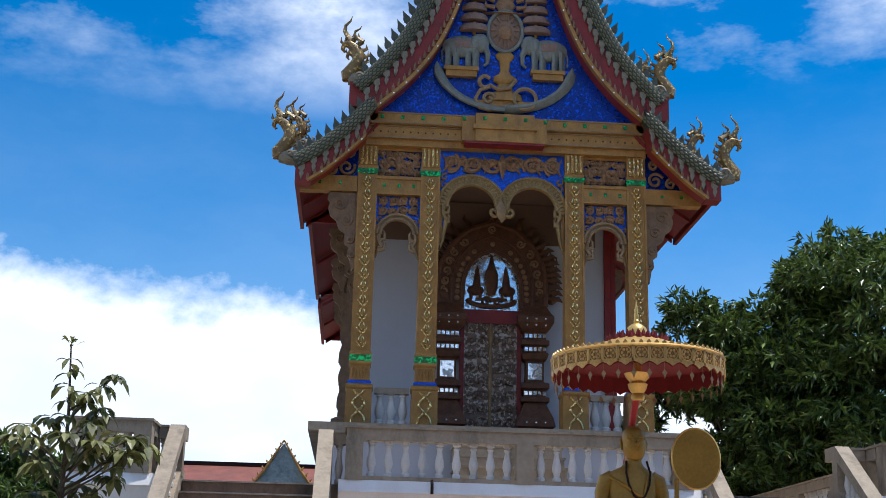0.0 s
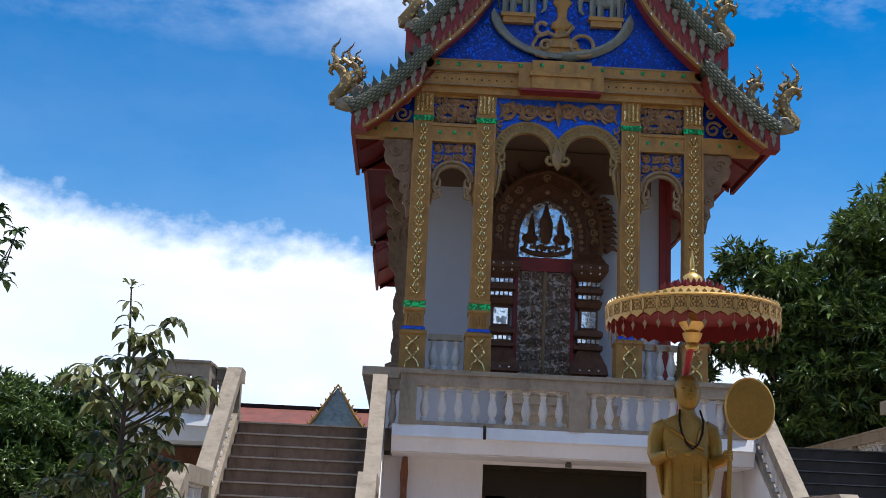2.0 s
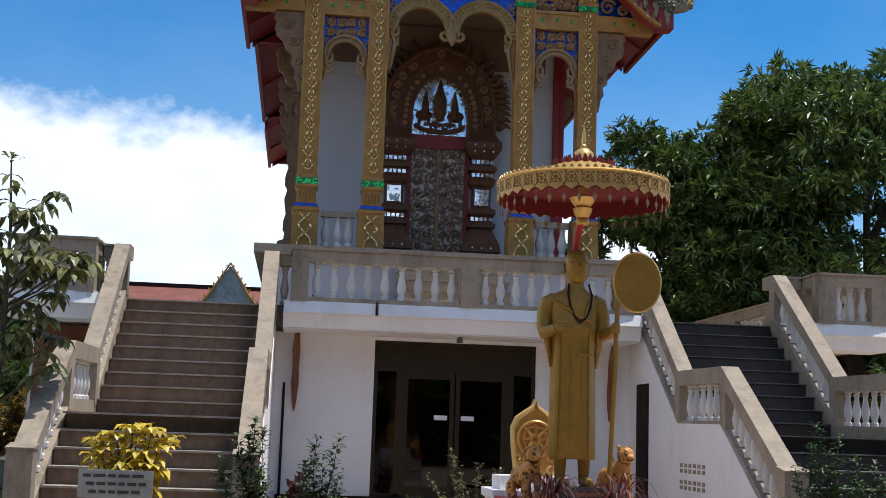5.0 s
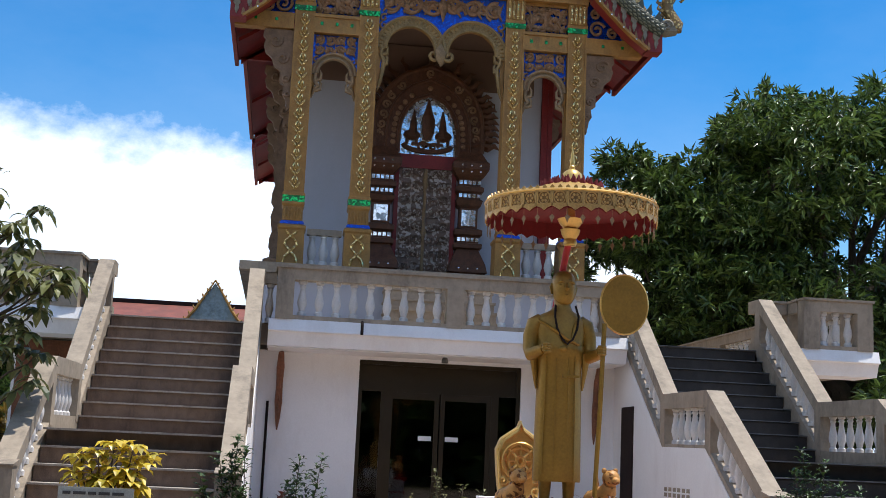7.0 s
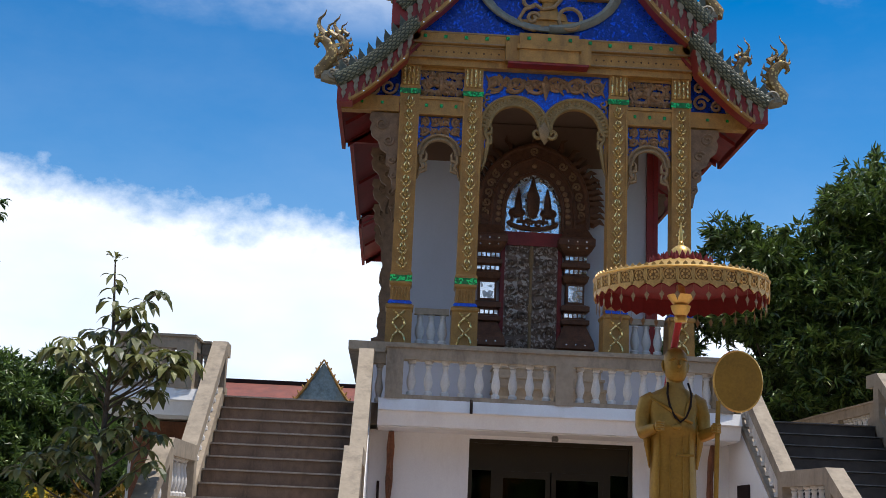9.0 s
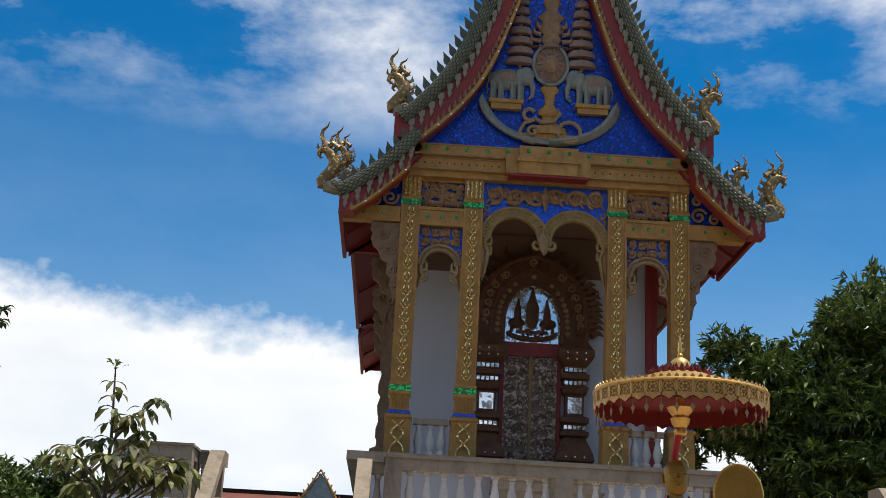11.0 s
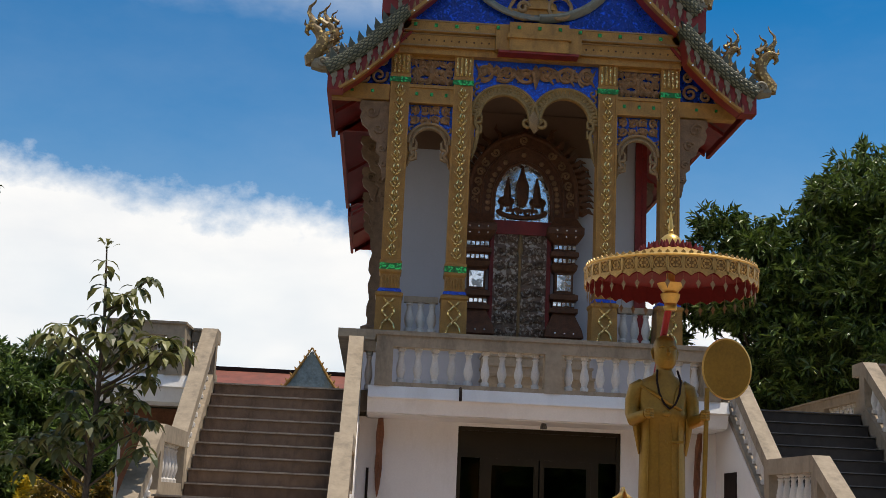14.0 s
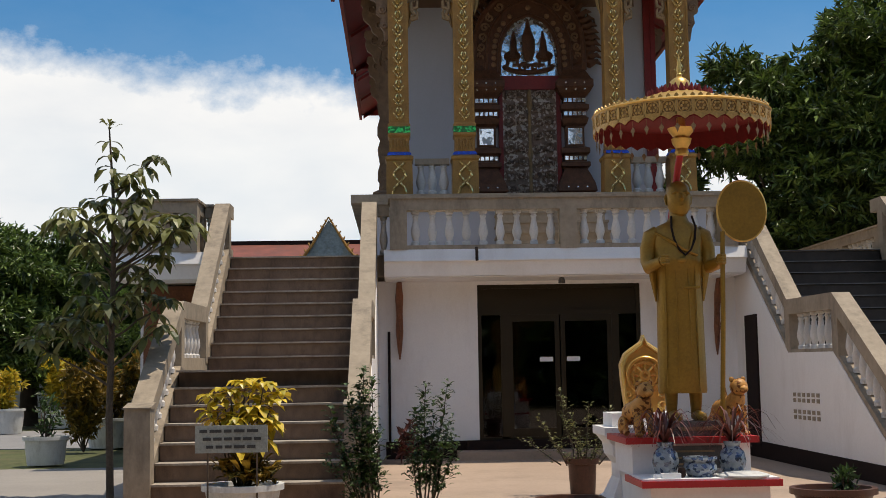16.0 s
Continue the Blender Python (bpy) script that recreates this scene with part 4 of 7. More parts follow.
for s, x in ((-1, COLS[0] - CW), (1, COLS[3] + CW)):
    eave_bracket(x, s, FY + 0.05, BRACKET)
    for y in ((23.2, 25.4, 27.5, 29.5) if s < 0 else (25.4, 29.5)):
        eave_bracket(x, s, y, BRACKET)

bm = bmesh.new()
square_lathe(bm, [(0.26, FLOOR), (0.26, 4.3), (0.22, 4.34), (0.2, 4.5), (0.24, 4.54), (0.24, 4.6), (0.13, 4.66), (0.1, 5.1), (0.12, 5.2), (0.12, 5.3), (0.1, 5.34), (0.11, 7.0)], -0.2, 23.4)
side_pilaster = part("side_pilaster", bm, BRACKET, temple, "carved brown side pilaster")
for k in range(6):
    bm = bmesh.new()
    z = 4.75 + 0.42 * k
    tube(bm, [(-0.26, 23.36, z), (-0.31 + 0.02 * (k % 2), 23.36, z + 0.1), (-0.31, 23.36, z + 0.25), (-0.26, 23.36, z + 0.44)], [0.05, 0.06, 0.055, 0.05], 6, 0.6)
    part("carved_leaf", bm, BRACKET, side_pilaster, smooth=True)

# ---- hall behind the porch ----
hall = new("hall")
hall.parent = temple
HY = 23.3
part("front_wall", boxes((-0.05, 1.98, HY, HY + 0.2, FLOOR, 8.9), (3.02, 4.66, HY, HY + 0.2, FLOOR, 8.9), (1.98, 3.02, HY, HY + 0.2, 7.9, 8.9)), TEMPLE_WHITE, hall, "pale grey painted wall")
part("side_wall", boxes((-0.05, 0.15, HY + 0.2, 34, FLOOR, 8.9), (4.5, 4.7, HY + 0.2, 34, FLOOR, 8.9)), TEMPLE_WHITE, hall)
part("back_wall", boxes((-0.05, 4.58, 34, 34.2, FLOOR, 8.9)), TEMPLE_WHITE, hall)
part("porch_ceiling", boxes((-0.1, CX * 2 + 0.1, FY + 0.22, 34.2, 8.92, 9.0)), PORCH_CEILING, hall, "pale brown painted porch ceiling")
# Thin brown sheet over the top of the pale front wall.
part("upper_wall_panel", boxes((0.16, 4.5, HY - 0.012, HY - 0.002, 8.1, 8.9)), PORCH_CEILING, hall, "thin brown panel on the upper wall")
part("corner_post", boxes((4.662, 4.78, HY - 0.06, HY + 0.19, FLOOR, 8.9), (4.79, 4.88, HY - 0.03, HY + 0.15, FLOOR, 8.6), bevel=0.01), RED, hall, "dark red corner post")
part("floor_slab", boxes((CX - 2.9, CX + 2.9, FY + 0.5, 34.2, FLOOR, FLOOR + 0.012)), CONCRETE, hall)
for x0, x1 in ((COLS[0] + 0.26, COLS[1] - 0.26), (COLS[2] + 0.26, COLS[3] - 0.26)):
    rail = thing("porch_balustrade", "dark painted balustrade with grey balusters between columns", "balustrade", "porch balustrades")
    part("handrail", boxes((x0, x1, FY + 0.1, FY + 0.24, 4.76, 4.86), bevel=0.008), CONCRETE, rail)
    part("base_curb", boxes((x0, x1, FY + 0.1, FY + 0.24, FLOOR, FLOOR + 0.1), bevel=0.008), CONCRETE, rail)
    n = 3
    for i in range(n):
        share("baluster", BAL_MESH, rail, T(x0 + (x1 - x0) * (i + 0.5) / n, FY + 0.17, FLOOR + 0.1, (1.2, 1.2, 1.12)))

portal = thing("temple_door", "carved silver-brown double door in an ornate tiered surround", "door", at=(0, 0, 0))
DX = 2.48
for s in (-1, 1):
    a, b = (DX - 0.5, DX - 0.015) if s < 0 else (DX + 0.015, DX + 0.5)
    leaf = part("door_leaf", boxes((a, b, HY - 0.06, HY, FLOOR + 0.01, 6.5), bevel=0.008), CARVED_DOOR, portal)
    bm = bmesh.new()
    for k in range(9):
        scrolls(bm, a + 0.03, b - 0.03, FLOOR + 0.12 + 0.255 * k, FLOOR + 0.35 + 0.255 * k, HY - 0.06, 1, 1, thick=0.016)
    part("carving", bm, CARVED_DOOR, leaf, "carved tendrils in relief")
bm = bmesh.new()
tube(bm, [(DX, HY - 0.09, FLOOR + 0.02), (DX, HY - 0.09, 5.2), (DX, HY - 0.1, 5.3), (DX, HY - 0.09, 5.4), (DX, HY - 0.09, 6.1), (DX, HY - 0.11, 6.2), (DX, HY - 0.09, 6.5)], [0.035, 0.03, 0.055, 0.03, 0.03, 0.055, 0.03], 8)
part("centre_post", bm, GOLD_PALE, portal, "pale gold centre moulding", smooth=True)
part("door_frame", boxes((DX - 0.58, DX - 0.5, HY - 0.1, HY + 0.05, FLOOR + 0.01, 6.5), (DX + 0.5, DX + 0.58, HY - 0.1, HY + 0.05, FLOOR + 0.01, 6.5), (DX - 0.6, DX + 0.6, HY - 0.12, HY + 0.05, 6.5, 6.76), bevel=0.012), RED, portal, "dark red painted frame")
TIERS = [(0.36, FLOOR + 0.01), (0.36, 4.4), (0.3, 4.45), (0.28, 4.5), (0.36, 4.55), (0.33, 4.7), (0.22, 4.95), (0.2, 5.0), (0.26, 5.02), (0.26, 5.1), (0.2, 5.12), (0.2, 5.24), (0.26, 5.27), (0.26, 5.36), (0.17, 5.4), (0.17, 5.78), (0.22, 5.82), (0.25, 5.92), (0.2, 5.96), (0.2, 6.06), (0.26, 6.09), (0.26, 6.17), (0.2, 6.2), (0.2, 6.32), (0.28, 6.4), (0.34, 6.5), (0.34, 6.62), (0.3, 6.66), (0.2, 6.84)]
for s in (-1, 1):
    x = DX + s * 0.82
    pil = new("tiered_pilaster")
    pil.parent = portal
    bm = bmesh.new()
    square_lathe(bm, TIERS, x, HY - 0.06)
    part("tiers", bm, PORTAL, pil, "dark gold stacked mouldings")
    for z in (4.47, 5.18, 6.01, 6.26):
        for k in range(5):
            u = x + (k - 2) * 0.085
            part("mirror_tile", boxes((u - 0.03, u + 0.03, HY - 0.275, HY - 0.255, z - 0.035, z + 0.035), bevel=0.006), MIRROR, pil)
    part("mirror_panel", boxes((x - 0.13, x + 0.13, HY - 0.245, HY - 0.228, 5.44, 5.74), bevel=0.006), MIRROR, pil)
    for z in (4.62, 6.44, 6.56):
        for k in range(3):
            bm = bmesh.new()
            ball(bm, (x + (k - 1) * 0.17, HY - 0.06 - 0.35, z), 0.018, 1, 1, 1, 6)
            part("mirror_stud", bm, MIRROR, pil)

# the pointed arch over the door
arch = new("door_arch")
arch.parent = portal
AZ = 6.84


def ogee(r, top, base=AZ, n=14, p=2.6, q=0.8):
    left = []
    for k in range(n + 1):
        a = k / n
        left.append((DX - r * (1 - a ** p) ** q, base + (top - base) * (0.88 * a ** 0.85 + 0.12 * a ** 6)))
    return left + [(2 * DX - x, z) for x, z in left[-2::-1]]


bm = bmesh.new()
outer_line, inner_line = ogee(1.02, 8.46, AZ, 14, 3.2, 0.55), ogee(0.56, 7.9, 6.76, 14, 3.4, 0.5)
prism(bm, outer_line + inner_line[::-1], "y", HY - 0.2, HY)
part("arch_body", bm, PORTAL, arch, "dark gold carved arch")
bm = bmesh.new()
for line, th in ((outer_line, 0.05), (ogee(0.78, 8.2, 6.8, 14, 3.2, 0.55), 0.035), (inner_line, 0.04)):
    tube(bm, [(x, HY - 0.22, z) for x, z in line], th, 6)
part("arch_rib", bm, PORTAL, arch, smooth=True)
bm = bmesh.new()
mid_line = ogee(0.9, 8.32, 6.84, 14, 3.2, 0.55)
for k in range(2, len(mid_line) - 2, 2):
    x, z = mid_line[k]
    tube(bm, spiral(x, z, 0.085, 1.3, 0.8 * k, 1 if x < DX else -1, 16, HY - 0.21), 0.022, 5)
for k, (x, z) in enumerate(ogee(0.66, 8.03, 6.8, 10, 3.2, 0.52)[1:-1]):
    ball(bm, (x, HY - 0.2, z), 0.05, 1, 0.6, 1, 8)
tagged(part("arch_carving", bm, GOLD_DARK, arch, "brown-gold carved curls", smooth=True), kind="stuff")
bm = bmesh.new()
tube(bm, [(0, 0, 0), (0.02, -0.02, 0.08), (-0.01, -0.02, 0.16), (0.03, 0, 0.22)], [0.05, 0.06, 0.035, 0.006], 6, 0.5)
FLAME = mesh_of("flame", bm, PORTAL, True)
for i in range(1, len(outer_line) - 1):
    x, z = outer_line[i]
    dx, dz = outer_line[i + 1][0] - outer_line[i - 1][0], outer_line[i + 1][1] - outer_line[i - 1][1]
    tilt = math.atan2(dz, dx)
    m = Matrix.Translation((x, HY - 0.15, z)) @ Matrix.Rotation(-tilt, 4, "Y")
    share("flame", FLAME, arch, m @ Matrix.Scale(1.55, 4))
bm = bmesh.new()
tube(bm, [(DX, HY - 0.15, 8.4), (DX, HY - 0.17, 8.55), (DX, HY - 0.15, 8.85)], [0.08, 0.05, 0.006], 6)
part("spire", bm, PORTAL, arch)
for s in (-1, 1):
    bm = bmesh.new()
    tube(bm, [(DX + s * 0.75, HY - 0.1, 7.0), (DX + s * 1.0, HY - 0.12, 7.1), (DX + s * 1.14, HY - 0.12, 7.3), (DX + s * 1.1, HY - 0.12, 7.55), (DX + s * 1.18, HY - 0.12, 7.75), (DX + s * 1.12, HY - 0.1, 7.95)], [0.16, 0.15, 0.12, 0.08, 0.05, 0.01], 7, 0.7)
    for k in range(4):
        z = 7.2 + 0.17 * k
        tube(bm, [(DX + s * 1.12, HY - 0.12, z), (DX + s * 1.25, HY - 0.12, z + 0.04), (DX + s * 1.24, HY - 0.12, z + 0.14)], [0.04, 0.03, 0.005], 5)
    part("corner_finial", bm, PORTAL, arch, "curling dark gold corner finial", smooth=True)
bm = bmesh.new()
prism(bm, inner_line, "y", HY - 0.07, HY - 0.04)
part("mirror_field", bm, MIRROR, arch, "silver mirror mosaic field")
bm = bmesh.new()
tube(bm, [(DX, HY - 0.1, 7.05), (DX, HY - 0.14, 7.2), (DX, HY - 0.15, 7.45), (DX, HY - 0.12, 7.65), (DX, HY - 0.1, 7.84)], [0.1, 0.16, 0.17, 0.08, 0.02], 10, 0.5)
for s in (-1, 1):
    tube(bm, [(DX + s * 0.28, HY - 0.1, 7.1), (DX + s * 0.28, HY - 0.1, 7.4), (DX + s * 0.27, HY - 0.1, 7.62)], [0.09, 0.06, 0.012], 6)
    ball(bm, (DX + s * 0.3, HY - 0.1, 7.14), 0.13, 1.25, 0.5, 0.8, 8)
    for k in (-0.09, 0.09):
        tube(bm, [(DX + s * 0.3 + k, HY - 0.1, 7.1), (DX + s * 0.3 + k, HY - 0.1, 6.96)], 0.032, 5)
pts = [(DX + 0.46 * math.sin(a), HY - 0.1, 7.0 - 0.17 * math.cos(a * 0.9)) for a in [(-1.5 + 3.0 * k / 14) for k in range(15)]]
tube(bm, pts, 0.045, 6)
tube(bm, spiral(DX - 0.1, 6.92, 0.1, 1.3, 0, 1, 16, HY - 0.11), 0.025, 5)
tube(bm, spiral(DX + 0.12, 6.92, 0.09, 1.0, 0, 1, 16, HY - 0.11), 0.025, 5)
bx(bm, DX - 0.3, DX + 0.3, HY - 0.13, HY - 0.07, 6.95, 6.99)
part("emblem", bm, PORTAL, arch, "dark gold emblem in relief", smooth=True)


# ---- low flight from the terrace up to the porch ----
porch_stairs = thing("porch_stairs", "short grey-brown concrete stairs up to the temple porch", "stairs", kind="structure")
PORCH_STEPS = max(3, round((FLOOR - TER) / 0.18))
PORCH_RISE = (FLOOR - 0.004 - TER) / PORCH_STEPS
for k in range(PORCH_STEPS - 1):
    front = 20.34 - 0.24 * (PORCH_STEPS - 1 - k) - 0.1
    part("step", boxes((CX - 0.84, CX + 0.84, front, 20.345, TER + k * PORCH_RISE, TER + (k + 1) * PORCH_RISE - 0.035), bevel=0.006), CONCRETE, porch_stairs)
    part("nosing", boxes((CX - 0.86, CX + 0.86, front - 0.025, 20.345, TER + (k + 1) * PORCH_RISE - 0.035, TER + (k + 1) * PORCH_RISE), bevel=0.006), CONCRETE, porch_stairs)


# ---- gable and roofs ----
def smooth_line(ctrl, n=26):
    """Even points along a rounded line through control points."""
    p = np.array(ctrl, float)
    for _ in range(3):
        q = [p[0]]
        for a, b in zip(p, p[1:]):
            q += [0.75 * a + 0.25 * b, 0.25 * a + 0.75 * b]
        p = np.array(q + [p[-1]])
    d = np.r_[0, np.cumsum(np.linalg.norm(np.diff(p, axis=0), axis=1))]
    s = np.linspace(0, d[-1], n)
    return np.c_[np.interp(s, d, p[:, 0]), np.interp(s, d, p[:, 1])]


RX = CX + 0.065      # the roof's middle line
UP_OUT = smooth_line([(2.80, 10.08), (2.2, 10.72), (1.80, 11.37), (1.44, 12.2), (1.08, 13.2), (0.62, 14.6), (0.0, 16.5)])
UP_IN = smooth_line([(2.34, 9.66), (1.70, 10.25), (1.16, 11.05), (0.70, 12.4), (0.36, 13.6), (0.0, 14.9)])
LO_OUT = smooth_line([(2.42, 9.84), (2.9, 9.30), (3.35, 8.92), (3.80, 8.64)], 14)
LO_IN = smooth_line([(2.50, 9.10), (2.85, 8.74), (3.15, 8.46), (3.46, 8.24)], 14)
for roof_line in (UP_OUT, LO_OUT):
    roof_line[:, 0] *= 0.985
bm = bmesh.new()
tri = [(RX - u, z) for u, z in UP_IN] + [(RX + u, z) for u, z in UP_IN[-2::-1]]
prism(bm, [(RX - 2.45, 9.6)] + tri + [(RX + 2.45, 9.6)], "y", 20.88, 20.98)
gable = part("gable", bm, BLUE, temple, "deep blue mosaic gable field")


def band(out, inn, f0, f1, s, y0, y1):
    bm = bmesh.new()
    a, b = out + (inn - out) * f0, out + (inn - out) * f1
    poly = [(RX + s * u, z) for u, z in a] + [(RX + s * u, z) for u, z in b[::-1]]
    n = len(a)
    front = [bm.verts.new((x, y0, z)) for x, z in poly]
    back = [bm.verts.new((x, y1, z)) for x, z in poly]
    for i in range(n - 1):
        j, k = 2 * n - 1 - i, 2 * n - 2 - i
        bm.faces.new((front[i], front[i + 1], front[k], front[j]))
        bm.faces.new((back[i], back[j], back[k], back[i + 1]))
    for i in range(2 * n):
        bm.faces.new((front[i], back[i], back[(i + 1) % (2 * n)], front[(i + 1) % (2 * n)]))
    return bm


bm = bmesh.new()
prism(bm, [(-0.03, 0), (0.03, 0), (0.066, 0.07), (0.06, 0.12), (0.03, 0.18), (0.0, 0.27), (-0.03, 0.18), (-0.06, 0.12), (-0.066, 0.07)], "y", -0.025, 0.025)
FIN_MESH = mesh_of("fin", bm, FIN)
bm = bmesh.new()
prism(bm, [(-0.05, 0.03), (0.05, 0.03), (0.06, -0.06), (0.03, -0.1), (0.045, -0.15), (0.0, -0.26), (-0.03, -0.17), (-0.022, -0.1), (-0.055, -0.06)], "y", -0.02, 0.02)
DRIP = mesh_of("drip_leaf", bm, SPINE)


def along(line, step, skip=0.0):
    """Even places along a line with the line's direction."""
    d = np.r_[0, np.cumsum(np.linalg.norm(np.diff(line, axis=0), axis=1))]
    for k in np.arange(skip, d[-1], step):
        u, z = np.interp(k, d, line[:, 0]), np.interp(k, d, line[:, 1])
        du = np.interp(k + 0.04, d, line[:, 0]) - np.interp(k - 0.04, d, line[:, 0])
        dz = np.interp(k + 0.04, d, line[:, 1]) - np.interp(k - 0.04, d, line[:, 1])
        n = math.hypot(du, dz) or 1
        yield u, z, du / n, dz / n


def verge(out, inn, s, y, label, split, fin_step):
    """A roof verge: round scaled serpent body, red board with carved edge, and upright leaf fins."""
    v = new("verge")
    v.parent = temple
    tagged(v, label)
    part("lower_scale_band", band(out, inn, -0.02, split, s, y - 0.03, y + 0.3), SCALE_GREEN, v)
    mid, r = out + (inn - out) * split * 0.45, 0.12
    bm = bmesh.new()
    tube(bm, [(RX + s * u, y - 0.02, z) for u, z in mid], r, 12, 1.0)
    part("scaled_body", bm, SCALE_GREEN, v, "dark olive round serpent body", smooth=True)
    verts, faces = [], []
    for row in range(-3, 4):
        a = 0.36 * row
        for u, z, tu, tz in along(mid, 0.105, 0.0525 * (row % 2)):
            nu, nz = -tz, tu
            w = np.array((s * nu, 0, nz)) * math.sin(a) + np.array((0, -1, 0)) * math.cos(a)
            c = np.array((RX + s * u, y - 0.02, z)) + w * (r + 0.001)
            t = np.array((s * tu, 0, tz))
            q = np.cross(w, t)
            b = len(verts)
            verts += [c - t * 0.05, c + q * 0.024, c + t * 0.05, c - q * 0.024, c + w * 0.016 + t * 0.015]
            faces += [(b, b + 1, b + 4), (b + 1, b + 2, b + 4), (b + 2, b + 3, b + 4), (b + 3, b, b + 4)]
    tagged(leaf_part("scaling", (verts, faces), SCALE_PALE, v), kind="stuff")
    part("red_board", band(out, inn, split, 0.99, s, y, y + 0.36), RED, v, "dark red verge board")
    part("gold_moulding", band(out, inn, 0.93, 1.02, s, y - 0.04, y + 0.08), GOLD, v)
    bm = bmesh.new()
    for u, z, tu, tz in along(out + (inn - out) * 0.86, 0.14, 0.05):
        tube(bm, [(RX + s * u, y - 0.005, z - 0.06), (RX + s * u, y - 0.02, z), (RX + s * u, y - 0.005, z + 0.09)], [0.045, 0.035, 0.006], 5, 0.6)
    tagged(part("carved_edge", bm, GOLD_DARK, v, "row of carved gold petals"), kind="stuff")
    bm = bmesh.new()
    for u, z, tu, tz in along(out + (inn - out) * 1.0, 0.3, 0.1):
        ball(bm, (RX + s * u, y - 0.05, z), 0.017, 1, 0.6, 1, 6)
    tagged(part("mirror_beads", bm, MIRROR, v), kind="stuff")
    for u, z, tu, tz in along(out, fin_step, fin_step * 1.6):
        lean = math.atan2(abs(tz), abs(tu)) * 0.42
        share("fin", FIN_MESH, v, Matrix.Translation((RX + s * u, y + 0.02, z - 0.02)) @ Matrix.Rotation(s * lean, 4, "Y"))
    for u, z, tu, tz in along(out + (inn - out) * split, 0.24, 0.1):
        share("drip_leaf", DRIP, v, Matrix.Translation((RX + s * u, y - 0.03, z)))
    return v


for s in (-1, 1):
    verge(UP_OUT, UP_IN, s, 20.52, "steep upper roof verge with serpent body and fins", 0.40, 0.205)
    verge(LO_OUT, LO_IN, s, 20.48, "lower roof verge with serpent body and fins", 0.40, 0.19)
    part("verge_end", boxes((RX + s * 2.62 - 0.2, RX + s * 2.62 + 0.2, 20.5, 20.8, 9.66, 10.12), bevel=0.02), RED, temple, "dark red verge end block")
    part("verge_end", boxes((RX + s * 3.55 - 0.12, RX + s * 3.55 + 0.14, 20.46, 20.76, 8.22, 8.6), bevel=0.02), RED, temple, "dark red verge end block")


def finial(x, y, z, h, s, label):
    """An upright serpent finial with a curling crest and scaled neck."""
    f = new("finial")
    f.parent = temple
    tagged(f, label)
    def P(u, v, w=0.0):
        return (x + s * u * h, y + w * h, z + v * h)
    bm = bmesh.new()
    neck = [(0.1, 0.02, 0.1), (0.12, 0.1, 0.105), (0.05, 0.19, 0.1), (-0.02, 0.29, 0.1), (-0.03, 0.4, 0.1), (0.03, 0.51, 0.095), (0.11, 0.57, 0.075), (0.185, 0.56, 0.055), (0.205, 0.49, 0.036), (0.17, 0.44, 0.018), (0.145, 0.455, 0.005)]
    tube(bm, [P(u, v) for u, v, r in neck], [r * h for u, v, r in neck], 10, 0.85)
    part("neck", bm, FINIAL_GOLD, f, "gold mirror-scaled neck", smooth=True)
    bm = bmesh.new()
    for fork in (0.0, -0.14):
        k = 1.0 if fork == 0 else 0.62
        tail = [(0.06, 0.6, 0.07), (0.13, 0.68, 0.05), (0.185, 0.77, 0.036), (0.175, 0.86, 0.026), (0.11, 0.93, 0.016), (0.085, 1.01, 0.004)]
        tube(bm, [P(fork + u, 0.6 + (v - 0.6) * k, -0.03 if fork else 0) for u, v, r in tail], [r * h * (0.8 if fork else 1) for u, v, r in tail], 7, 0.7)
    for u, v in ((-0.07, 0.2), (-0.12, 0.29), (-0.13, 0.38), (-0.1, 0.48), (-0.04, 0.57), (0.02, 0.65)):
        tube(bm, [P(u + 0.03, v), P(u - 0.04, v + 0.03), P(u - 0.03, v + 0.1)], [0.05 * h, 0.036 * h, 0.004 * h], 6, 0.6)
    for u, v in ((0.15, 0.62), (0.21, 0.6)):
        tube(bm, [P(u - 0.03, v - 0.03), P(u + 0.02, v), P(u + 0.02, v + 0.07)], [0.035 * h, 0.025 * h, 0.003 * h], 5, 0.7)
    tagged(part("crest", bm, FINIAL_GOLD, f, "curling gilt crest", smooth=True), kind="stuff")
    bm = bmesh.new()
    tube(bm, [P(-0.3, 0.06), P(-0.18, 0.03), P(-0.04, 0.02), P(0.1, 0.03)], [0.09 * h, 0.125 * h, 0.12 * h, 0.09 * h], 9, 0.9)
    tube(bm, spiral(x - s * 0.06 * h, z + 0.04 * h, 0.085 * h, 1.3, 0, s, 16, y - 0.12 * h), 0.022 * h, 5)
    for k in range(4):
        tube(bm, [P(-0.3 + 0.07 * k, 0.08), P(-0.32 + 0.07 * k, 0.17), P(-0.27 + 0.07 * k, 0.22)], [0.04 * h, 0.032 * h, 0.004 * h], 6, 0.6)
    part("plaster_base", bm, SPINE, f, "weathered pale plaster scroll", smooth=True)


for s in (-1, 1):
    finial(RX + s * 2.72, 20.6, 10.16, 1.24, s, "gold serpent finial on the upper verge end")
    finial(RX + s * 3.84, 20.6, 8.66, 1.24, s, "gold serpent finial on the lower verge end")
    finial(RX + s * 2.72, 22.3, 10.9, 1.0, s, "gold serpent finial on the rear roof section")
    finial(RX + s * 3.72, 22.3, 9.54, 1.0, s, "gold serpent finial on the rear roof section")


